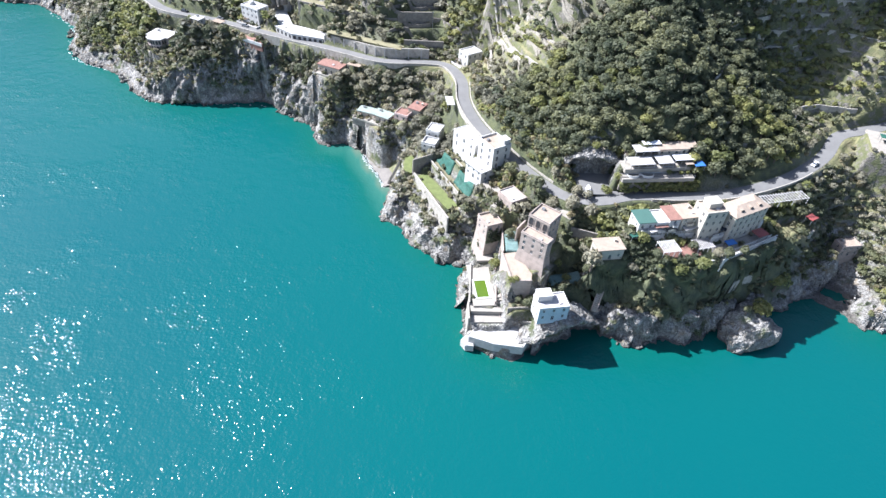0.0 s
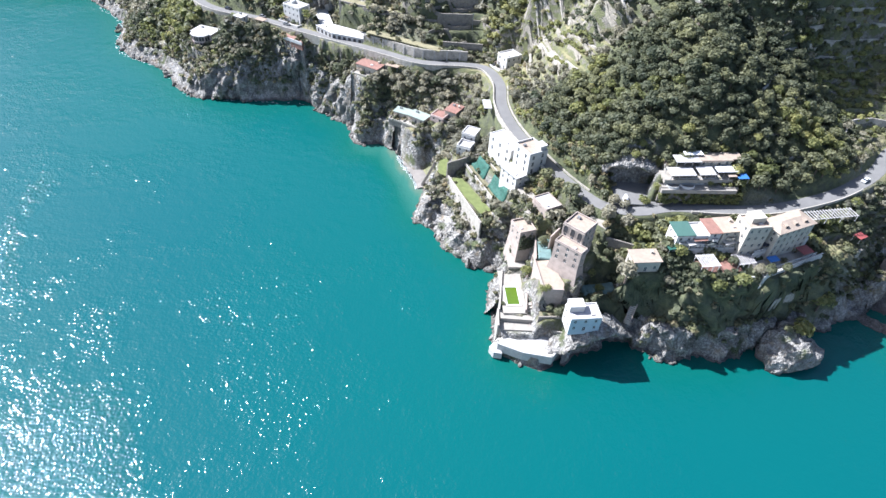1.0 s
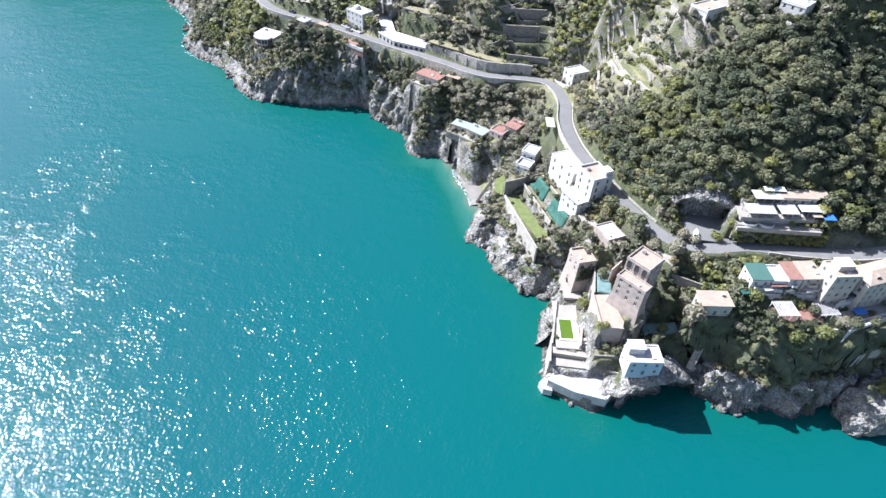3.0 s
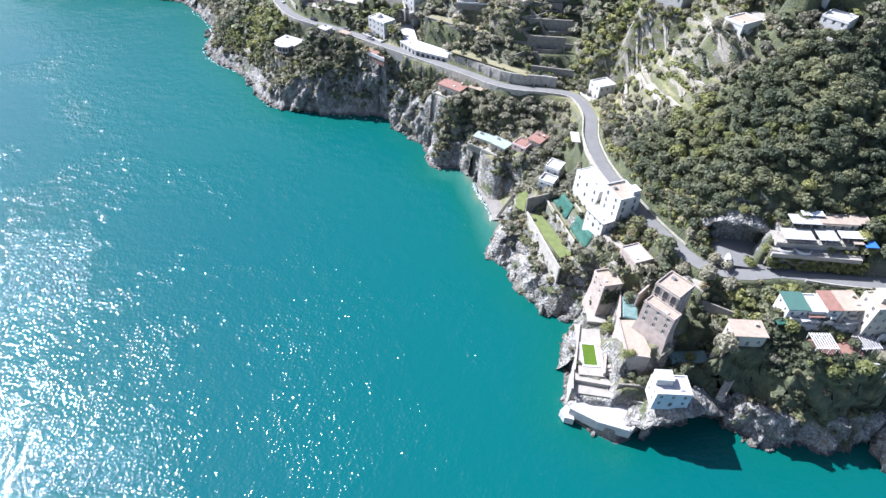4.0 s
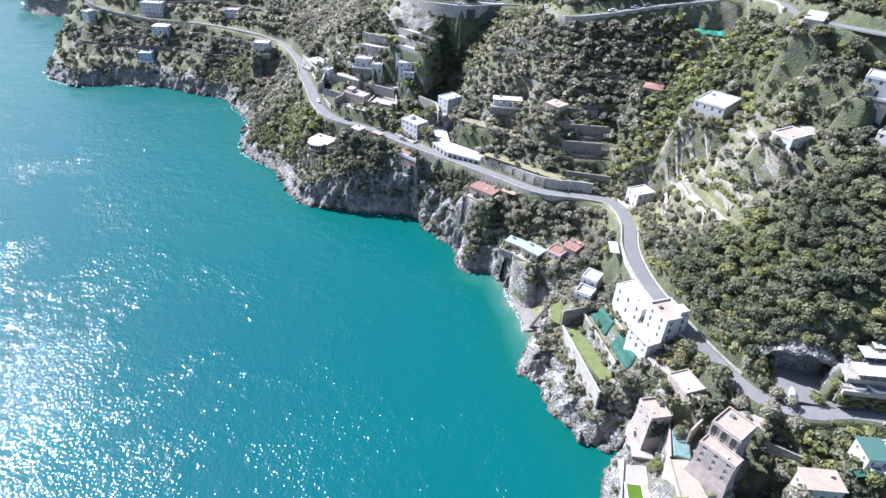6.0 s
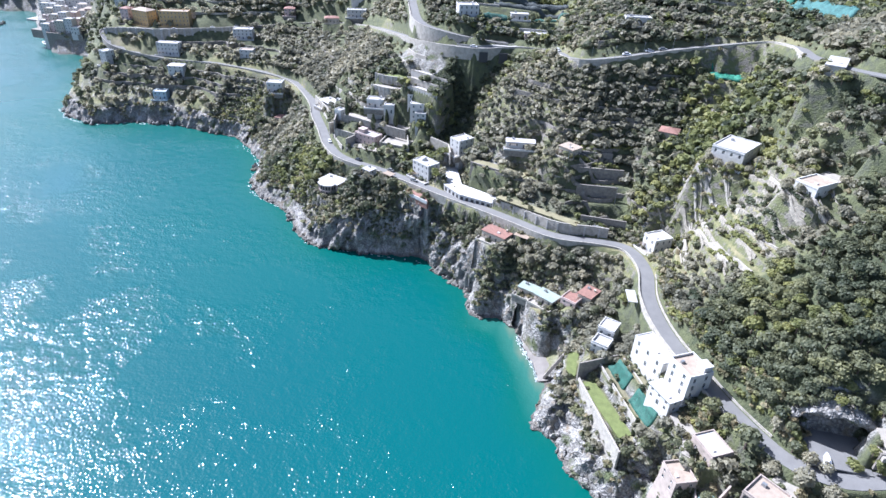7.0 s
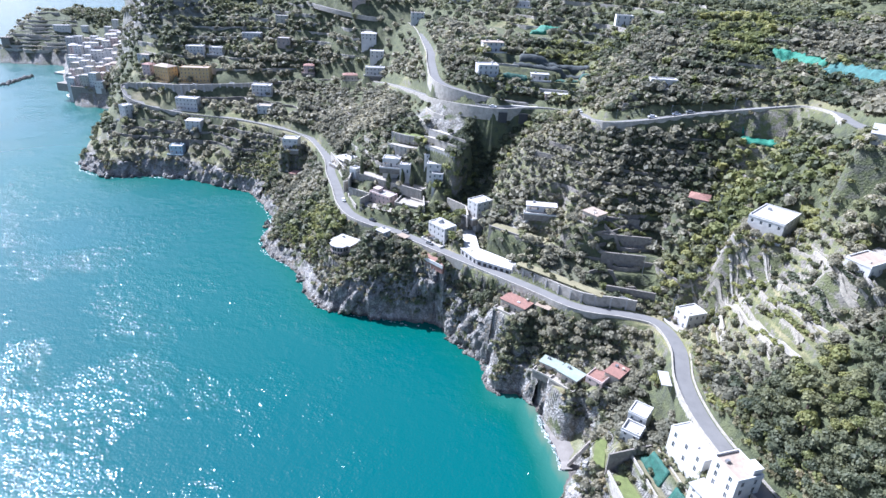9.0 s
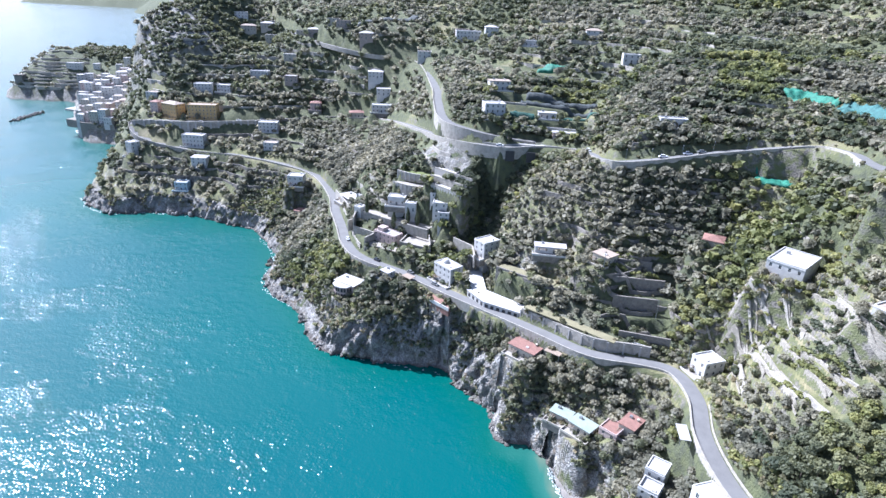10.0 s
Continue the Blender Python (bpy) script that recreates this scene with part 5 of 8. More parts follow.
straight_wall("long garden wall beside the netted terrace", (28.4, 177.6), (27.9, 162.4), 24.2, 14, 0.4, ROSE)
straight_wall("rubble wall below the shady garden", (29.6, 143.0), (40.3, 144.4), 14.5, 7, 0.5, STONE)
straight_wall("thick sea wall below the pool terraces", (16.4, 141.2), (16.3, 149.2), 10.4, 0.5, 0.6, PALE_STONE)
poly_slab("small round bathing rock terrace", [(13.6, 137.0), (15.2, 134.6), (18.2, 134.4), (17.6, 137.8), (15.4, 139.4)], 3.4, 3.0, ROOF_WHITE)
slab("soil_bed", "shady planted garden above the bathing platform", "garden bed", 34.8, 146, 9.2, 4.0, 8, 13.9, WEEDY, 2.5)


def pool():
    ob = thing("swimming_pool", 21, 155.6, 10.76, 8, "small pool of bright algae-green water with a white rim", "pool")
    part("basin", boxes((-2.9, -5, 0, -2.2, 5, 0.22), (2.2, -5, 0, 2.9, 5, 0.22), (-2.2, -5, 0, 2.2, -4.3, 0.22), (-2.2, 4.3, 0, 2.2, 5, 0.22)), WHITE, ob, "white rim")
    part("water_surface", boxes((-2.2, -4.3, 0, 2.2, 4.3, 0.1)), POOL_GREEN, ob, "green water")


pool()
straight_wall("low white wall between the terraces", (29.2, 142.4), (40, 140.9), 9.6, 4.0, 0.5, PALE_STONE, [(3.5, 5, 6.0, 8.2), (6, 7.5, 6.0, 8.2), (8.5, 9.6, 6.0, 8.2)])
straight_wall("rough wall beside the pool terrace", (26, 148), (27.5, 170), 12.4, 8.0, 0.5, ROSE)
straight_wall("seaward wall of the pool terrace", (16.6, 148), (17.6, 168.5), 11.5, 4.0, 0.4, PALE_STONE)
straight_wall("garden wall in the villa's shadow", (50, 170), (62, 166), 31.5, 24, 0.5, STONE)
straight_wall("garden wall in the villa's shadow", (46, 157.2), (62, 160.5), 17.2, 12, 0.5, STONE)
draped("green_net", "pale green net stretched over a terrace garden", "net", plain("faded_green_net", (0.12, 0.19, 0.18), 0.8, 0.3, 1.2), 51.5, 157, 13.5, 6, 15, 1.7, 0.3, 20, 3)
draped("green_net", "pale green net stretched over a terrace garden", "net", bpy.data.materials["faded_green_net"], 31.6, 169.0, 5.4, 11.5, 0, 1.4, 0.25, 16, 5)

slab("terrace", "sandy court beside the old villa", "terrace", 50.5, 174.5, 8, 5, -42, 34.5, PAVING, 3.0)
slab("terrace", "pale paved court beside the pool terrace", "terrace", 22.5, 172, 6.5, 6.5, 6, 13.1, PAVING, 2.0)


def stairs(a, b, wide, label):
    """A flight of steps from a down to b, in landings."""
    a, b = Vector(a), Vector(b)
    n = max(3, int(abs(a.z - b.z) / 0.55))
    turn = math.degrees(math.atan2(b.y - a.y, b.x - a.x))
    run = (b - a).xy.length / n
    ob = thing("outdoor_stairs", a.x, a.y, a.z, turn, label, "stairs")
    me = bpy.data.meshes.new("step")
    bm = boxes((-run / 2 - 0.05, -wide / 2, -2.2, run / 2 + 0.05, wide / 2, 0.0))
    bm.to_mesh(me)
    me.materials.append(PALE_STONE)
    for k in range(n):
        shared("step", me, ob, pose((k + 0.5) * run, 0, (b.z - a.z) * (k + 0.5) / n))
    for s in (-1, 1):
        bm = ribbon([Vector((0, s * (wide / 2 + 0.15), 0.6)), Vector((run * n, s * (wide / 2 + 0.15), b.z - a.z + 0.6))], [(-0.15, -2.5), (-0.15, 0), (0.15, 0), (0.15, -2.5)])
        part("side_wall", bm, ROSE, ob)


stairs((29.8, 173.5, 22.0), (27.6, 163.0, 13.5), 1.8, "pale stone steps down to the pool terrace")
stairs((26.6, 152.0, 12.0), (29.5, 142.0, 6.2), 2.0, "white steps down to the bathing platform")
stairs((68, 160.0, 31.0), (62.0, 147.5, 12.0), 1.6, "steep stone steps down the shaded cliff")
stairs((-13.5, 232.0, 15.8), (-19.5, 233.5, 1.2), 1.6, "stone steps down to the beach")
straight_wall("rose garden wall beside the old villa", (33.0, 168.5), (36.8, 174), 30, 20, 0.5, ROSE)

# gardens between the white villa and the sea
poly_slab("sandy garden walk below the road", [(27.6, 180.0), (29.6, 189.6), (27.0, 196.0), (23.0, 199.0), (21.4, 196.6), (24.6, 188.0), (24.0, 182.0)], 29.6, 3.0, PAVING)
slab("lawn", "bright green strip of lawn above the sea wall", "lawn", 3.2, 206.2, 26, 5.2, -58, 17.62, LAWN)
slab("lawn", "small green lawn above the beach", "lawn", -9.8, 228, 3.8, 13.5, -2, 15.6, LAWN)
slab("soil_bed", "bare garden terrace beside the villa", "garden bed", 11.4, 210.6, 32, 5.6, -62, 21.05, WEEDY)
slab("soil_bed", "weedy upper garden terrace", "garden bed", 15, 223, 13.5, 5.6, -56, 25.05, WEEDY, clear=False)
slab("soil_bed", "weedy planting bed at the villa's foot", "garden bed", 14.6, 211.4, 26.5, 3.4, -62, 26.55, WEEDY, 0.6)
straight_wall("pale wall of the planting bed", (20.6, 199.2), (7.6, 223.6), 27.0, 20, 0.4, PALE_STONE)
draped("green_net", "dark green net over vegetable rows", "net", NET, 6.6, 219.4, 13, 3.4, -62, 0.9, 0.35, 24, 7)
draped("green_net", "dark green net over vegetable rows", "net", NET, 14.3, 204.0, 13, 3.6, -62, 0.9, 0.35, 24, 9)
straight_wall("high sea wall with arched vaults below the lawn", (8.4, 187.6), (-6.6, 218.0), 18.3, 5.0, 0.7, PALE_STONE, [(8, 10.4, 9, 14), (13, 15.6, 9, 14.6), (24, 26, 9, 13)])
straight_wall("pale retaining wall between lawn and vegetable terrace", (15.0, 194.8), (-0.6, 225.4), 21.9, 17.0, 0.5, PALE_STONE)
straight_wall("grey wall across the gardens", (-7.5, 219.0), (10.5, 231), 24.0, 12.0, 0.5, STONE)

# car park before the rock shelter, with a boat
slab("pavement", "dusty car park beside the road", "car park", 62.5, 186.4, 16, 13.5, 2, 39.5, ASPHALT)
CLEAR += [(62, 185, 7), (57, 185, 6), (68, 185, 6)]


def boat(x, y, z, turn, size=1.0, label="white fibreglass motor boat on a trailer"):
    ob = thing("boat", x, y, z, turn, label, "boat")
    bm = bmesh.new()
    rows = []
    for k in range(9):
        s = k / 8
        wide = 1.0 * (1 - max(0, (s - 0.45) / 0.55) ** 2) * size
        rows.append([bm.verts.new(p) for p in ((-wide, (s - 0.5) * 6.4 * size, 1.1 * size + 0.25 * s), (-wide * 0.55, (s - 0.5) * 6.2 * size, 0.25 + 0.3 * s * s), (wide * 0.55, (s - 0.5) * 6.2 * size, 0.25 + 0.3 * s * s), (wide, (s - 0.5) * 6.4 * size, 1.1 * size + 0.25 * s))])
    for a, b in zip(rows, rows[1:]):
        for i in range(3):
            bm.faces.new((a[i], a[i + 1], b[i + 1], b[i]))
        bm.faces.new((a[3], a[0], b[0], b[3]))
    bm.faces.new(rows[0])
    bmesh.ops.recalc_face_normals(bm, faces=bm.faces[:])
    part("hull", bm, CAR_WHITE, ob)
    part("cabin", boxes((-0.6 * size, -1.2 * size, 1.1 * size, 0.6 * size, 0.6 * size, 1.75 * size, 0, 0.18)), ROOF_GREY, ob, "grey cabin")


boat(59, 180.8, 39.5, -12)
boat(-628, 598, -0.4, 60, 2.2, "white motor boat moored below the sea wall")

# restaurant on the rock above the road
slab("terrace", "restaurant terrace on the rock above the road", "terrace", 84, 187.5, 27, 6, 9, 49.2, PAVING, 1.5)
slab("terrace", "upper restaurant terrace on the rock", "terrace", 88.5, 193, 26, 5.5, 11, 51.2, PAVING, 2.5)


def canopy(x, y, z, w, d, turn, mat, label, posts=3, high=2.6, group="", tilt=0):
    ob = thing("canopy", x, y, z, turn, label, "canopy", group)
    bm = boxes((-w / 2, -d / 2, high, w / 2, d / 2, high + 0.18))
    bmesh.ops.rotate(bm, verts=bm.verts[:], cent=(0, d / 2, high), matrix=Matrix.Rotation(radians(tilt), 3, "X"))
    part("roof", bm, mat, ob)
    for i in range(posts):
        for j in (-1, 1):
            u = -w / 2 + 0.2 + i * (w - 0.4) / max(1, posts - 1)
            part("post", boxes((u - 0.07, j * (d / 2 - 0.2) - 0.07, 0, u + 0.07, j * (d / 2 - 0.2) + 0.07, high)), METAL, ob)


for cx, cy, cz, w, d, mat, lab in ((77.0, 185.2, 49.2, 9.6, 5.0, ROOF_WHITE, "pale sheet canopy over restaurant tables"), (86.0, 186.8, 49.4, 6.2, 5.2, ROOF_WHITE, "square white canopy over restaurant tables"), (94.0, 189.0, 49.4, 8.0, 3.6, CAR_WHITE, "white tarpaulin canopy over restaurant tables"),
                                   (79.5, 190.6, 51.4, 9.5, 4.6, ROOF_WHITE, "white sheet roof over the upper restaurant terrace"), (88.6, 192.6, 51.2, 8.6, 4.8, ROOF_TAN, "sandy sheet roof over the upper restaurant terrace"), (97.4, 195.2, 51.4, 6.0, 4.4, ROOF_TAN, "sandy sheet roof over the upper restaurant terrace"),
                                   (82.0, 193.2, 52.3, 7.0, 2.4, CAR_WHITE, "bright white corrugated roof behind the restaurant")):
    canopy(cx, cy, cz, w, d, 10, mat, lab, 4, 2.4, tilt=3)
canopy(99.5, 186.8, 48.4, 4, 3.2, 10, BLUE_PAINT, "bright blue awning beside the restaurant", 2, 2.2)
canopy(96.5, 187.0, 48.4, 4.5, 2.0, 10, ROOF_TAN, "striped sandy awning beside the restaurant", 2, 2.2)
slab("terrace", "lower restaurant garden terrace on the rock", "terrace", 84, 183.6, 28, 4.0, 7, 46.6, PAVING, 1.5)
straight_wall("rubble wall below the restaurant garden", (70, 180.9), (99, 184.6), 46.9, 41, 0.6, STONE)
straight_wall("white arched front of the restaurant terrace", (71.5, 183.4), (90, 186.0), 49.3, 46.6, 0.3, WHITE, [(1.0 + 2.0 * k, 2.2 + 2.0 * k, 47.0, 48.7) for k in range(8)])
for cx, cy, r in ((74.5, 181.6, 2.4), (80.0, 182.4, 2.6)):
    arc = [Vector((cx + r * math.cos(radians(a)), cy + 1.2 + 0.8 * r * math.sin(radians(a)), 46.6)) for a in range(180, 361, 20)]
    wall_line(arc, 0.9, 0.3, WHITE, "curved white parapet of the garden terrace", 0, 0.4, "parapet")

# terraces of the mansion row
slab("terrace", "sunny paved terrace of the mansion", "terrace", 114, 163.8, 25, 4.6, 28, 33.1, PAVING, 1.2)


def balustrade(a, b, z, label="white balustrade on the terrace edge"):
    a, b = Vector(a), Vector(b)
    n = (b - a).length
    ob = thing("balustrade", a.x, a.y, z, math.degrees(math.atan2(b.y - a.y, b.x - a.x)), label, "balustrade")
    part("rail", boxes((0, -0.15, 0.9, n, 0.15, 1.05)), WHITE, ob)
    part("plinth", boxes((0, -0.2, 0, n, 0.2, 0.15)), WHITE, ob)
    me = bpy.data.meshes.new("baluster")
    bm = boxes((-0.14, -0.12, 0.15, 0.14, 0.12, 0.9))
    bm.to_mesh(me)
    me.materials.append(WHITE)
    for k in range(int(n / 1.1)):
        shared("baluster", me, ob, pose(0.5 + k * 1.1, 0, 0))


balustrade((103.8, 155.6), (126.4, 167.6), 33.1)


def pergola(x, y, z, w, d, turn, slats, mat, label, high=2.5):
    ob = thing("pergola", x, y, z, turn, label, "pergola")
    for i in range(4):
        for j in (-1, 1):
            u = -w / 2 + 0.3 + i * (w - 0.6) / 3
            part("post", boxes((u - 0.1, j * (d / 2 - 0.2) - 0.1, 0, u + 0.1, j * (d / 2 - 0.2) + 0.1, high)), mat, ob)
    for j in (-1, 1):
        part("beam", boxes((-w / 2, j * (d / 2 - 0.2) - 0.08, high, w / 2, j * (d / 2 - 0.2) + 0.08, high + 0.2)), mat, ob)
    me = bpy.data.meshes.new("slat")
    bm = boxes((-0.14, -d / 2 - 0.3, 0, 0.14, d / 2 + 0.3, 0.16))
    bm.to_mesh(me)
    me.materials.append(mat)
    for k in range(slats):
        shared("slat", me, ob, pose(-w / 2 + (k + 0.5) * w / slats, 0, high + 0.2))


pergola(133, 180.5, 39.4, 20, 4.5, 15, 16, ROOF_WHITE, "long white slatted pergola below the road")
poly_slab("broad white terrace before the mansion", [(101.2, 160.4), (121.6, 168.4), (128.5, 167.3), (103.9, 153.5)], 33.2, 5.0, PAVING, name="terrace")
straight_wall("white terrace front of the mansion with small openings", (103.8, 153.3), (128.7, 167.2), 33.3, 27.5, 0.4, WHITE, [(1.5 + 2.3 * q, 2.6 + 2.3 * q, 29.6, 31.8) for q in range(11)])
balustrade((103.9, 153.6), (128.5, 167.4), 33.3)
straight_wall("low white garden wall below the pergolas", (95.5, 154.2), (103.6, 155.0), 31.5, 27, 0.4, WHITE)
CLEAR += [(106, 157, 5), (111, 160, 5), (117, 163.5, 5), (123, 166, 5), (98, 159, 5)]
pergola(84.4, 156.2, 33.1, 7, 5.5, 12, 9, WHITE, "white slatted pergola over a terrace")
pergola(97.8, 159.6, 32.4, 7, 5, 16, 9, ROOF_GREY, "grey slatted pergola over a terrace")
slab("terrace", "tiled terrace with pergolas below the cream houses", "terrace", 89, 157.0, 15, 6.5, 14, 33.1, TILE, 3.0)
canopy(82, 163, 37, 5, 3, 12, TILE, "rust-red awning beside the cream house", 2, 2.6)
canopy(121, 166.5, 33.1, 5, 4, 26, RED_PAINT, "dark red awning on the mansion terrace", 2, 2.6)
for k, (ax, ay, bx, by, top) in enumerate(((111, 156.5, 127, 164.2, 25.5), (112, 153.8, 147, 174.5, 22), (124, 162.5, 151, 179, 28))):
    straight_wall("stone terrace wall below the mansion", (ax, ay), (bx, by), top, top - 5.5, 0.7, PALE_STONE)
for k, (ax, ay, bx, by, z) in enumerate(((76, 160.5, 100, 164.5, 36.2), (101, 161, 124, 172, 36.4))):
    straight_wall("white terrace front with small openings", (ax, ay), (bx, by), z, z - 4.5, 0.4, WHITE, [(1.5 + 2.6 * q, 2.7 + 2.6 * q, z - 3.2, z - 1.2) for q in range(8)])
    balustrade((ax, ay + 0.2), (bx, by + 0.2), z)
for cx, cy, cz, w, mat, lab in ((80, 161.8, 36.2, 5, ROOF_WHITE, "white awning over a mansion terrace"), (86, 162.6, 36.2, 4, DARK_NET, "dark awning over a mansion terrace"), (93, 164, 36.2, 5, ROOF_WHITE, "white awning over a mansion terrace"),
                                (106, 164.6, 36.4, 5, CAR_DARK, "dark blue awning over a mansion terrace"), (113, 167.8, 36.4, 4, ROOF_GREY, "grey awning over a mansion terrace"), (108, 160.5, 33.1, 4, BLUE_PAINT, "small blue awning on the terrace"), (73, 160.5, 34.5, 4, NET, "faded green garden awning beside the house")):
    canopy(cx, cy, cz, w, 2.6, 20, mat, lab, 2, 2.3)
canopy(146, 178, 33, 4, 3, 30, RED_PAINT, "small red shed roof among trees", 2, 2.2)

# sea stack with a pine on it, and boulders along the shore
me = rock_mesh("sea_rock", 2.0, 4, 1.0)
o = new("sea_rock", me)
o.matrix_basis = Matrix.LocRotScale((121.5, 147.0, 1.5), Euler((0, 0, 0.4)), (12.5, 8.5, 11.5))
tagged(o, "pale limestone sea stack topped with green scrub", "rock")
ROCKS = [rock_mesh("boulder", 11.0 + k, 2, 0.7) for k in range(5)]


def boulders(line, count, spread, size, seed, label):
    rs = np.random.RandomState(seed)
    P = dense([(*p, 0) for p in line], 1.0)
    N = sides(P)
    for _ in range(count):
        k = rs.randint(len(P))
        p = P[k] + N[k] * rs.uniform(-spread * 0.4, spread)
        s = rs.uniform(*size)
        o = new("boulder", ROCKS[rs.randint(5)])
        o.matrix_basis = Matrix.LocRotScale((p.x, p.y, 0.1 * s), Euler(rs.uniform(0, 6, 3)), (s * rs.uniform(0.8, 1.4), s, s * rs.uniform(0.6, 1.0)))
        tagged(o, label, "boulder", "boulders along the shore")


boulders([(20, 181), (10, 182), (-4, 190), (-7, 199), (-14, 205), (-20, 212)], 20, 3.0, (1.1, 3.2), 3, "pale limestone boulder at the waterline")
boulders([(15, 166), (15, 155), (16, 140), (28, 132)], 18, 2.0, (0.6, 1.5), 4, "wave-washed boulder below the terrace")
boulders([(60, 144), (78, 141), (96, 145), (112, 152)], 7, 2.0, (0.8, 2.2), 5, "dark boulder in the shade of the cliff")
boulders([(-42, 268), (-57, 266), (-62, 281), (-84, 297)], 16, 2.0, (0.8, 2.0), 6, "pale limestone boulder at the waterline")
boulders([(-154, 299), (-170, 312), (-190, 334), (-214, 345), (-228, 360), (-237, 386)], 40, 2.5, (0.9, 2.4), 7, "pale limestone boulder at the waterline")
boulders([(-440, 428), (-420, 414), (-396, 410), (-368, 423), (-330, 430)], 40, 6, (1.2, 3.6), 8, "dark limestone boulder off the headland")
boulders([(178, 153), (190, 149), (200, 147)], 10, 4, (0.8, 2.0), 9, "reddish boulder in shallow water")

def rock_lip():
    """The overhanging rock roof of the sea cave below the seaside house."""
    line = dense([(33, 135.2, 4.6), (38, 134.0, 7.5), (43, 133.8, 12.5), (48, 134.8, 15.0), (53, 138.0, 14.0), (58, 141.6, 11.0), (63, 145.0, 7.0), (67, 148.5, 3.0)], 0.8)
    bm = ribbon(line, [(0.6, -1.6), (-0.3, -1.0), (-0.7, -0.2), (-0.4, 0.6), (0.4, 1.0), (1.5, 1.3), (3.0, 1.6), (5.0, 2.2), (8.0, 3.0), (8.0, 0.0), (5.0, -0.6), (3.0, -1.0), (1.5, -1.4)])
    for v in bm.verts:
        v.co += Vector((noise.noise(v.co * 0.45), noise.noise(v.co * 0.45 + Vector((9, 3, 1))), noise.noise(v.co * 0.5 + Vector((2, 8, 5))))) * 0.9
    me = bpy.data.meshes.new("rock")
    bm.to_mesh(me)
    bm.free()
    me.materials.append(GROUND)
    a = me.attributes.new("rock", "FLOAT", "POINT")
    a.data.foreach_set("value", np.ones(len(me.vertices), np.float32))
    tagged(new("rock", me), "overhanging grey rock roof of a sea cave", "rock")


rock_lip()


def cave_roof():
    """The overhanging rock of the roadside cave."""
    line = dense([(50.5, 191.5, 45), (54, 190.3, 48), (59, 189.8, 49.5), (64, 189.8, 49.5), (69, 190.2, 48), (73, 192, 45)], 0.8)
    bm = ribbon(line, [(0.4, -1.6), (-0.5, -0.8), (-0.6, 0.2), (0.2, 1.0), (1.5, 1.5), (3.5, 2.2), (9.0, 4.0), (9.0, -2.0), (4.0, -2.2), (2.0, -2.0)])
    for v in bm.verts:
        v.co += Vector((noise.noise(v.co * 0.4), noise.noise(v.co * 0.4 + Vector((9, 3, 1))), noise.noise(v.co * 0.45 + Vector((2, 8, 5))))) * 1.1
    me = bpy.data.meshes.new("rock")
    bm.to_mesh(me)
    bm.free()
    me.materials.append(GROUND)
    a = me.attributes.new("rock", "FLOAT", "POINT")
    a.data.foreach_set("value", np.ones(len(me.vertices), np.float32))
    tagged(new("rock", me), "overhanging rock roof of the roadside cave", "rock")


cave_roof()


def facets(u, v, size, seed):
    """Broken rock faces: each cell of an uneven grid juts out and leans its own way, -1..1."""
    rs = np.random.RandomState(seed)
    jit, out = rs.rand(64, 64, 2), rs.uniform(-1, 1, (64, 64, 3))
    a, b = np.asarray(u) / size, np.asarray(v) / size
    i, j = np.floor(a).astype(int), np.floor(b).astype(int)
    best, height = np.full(a.shape, 1e9), np.zeros(a.shape)
    for di in (-1, 0, 1):
        for dj in (-1, 0, 1):
            p, q = (i + di) % 64, (j + dj) % 64
            x, y = a - (i + di + jit[p, q, 0]), b - (j + dj + jit[p, q, 1])
            d = x * x + y * y
            near = d < best
            best, height = np.where(near, d, best), np.where(near, 0.6 * out[p, q, 0] + 0.7 * x * out[p, q, 1] + 0.7 * y * out[p, q, 2], height)
    return height


CLIFF_SPOTS = []


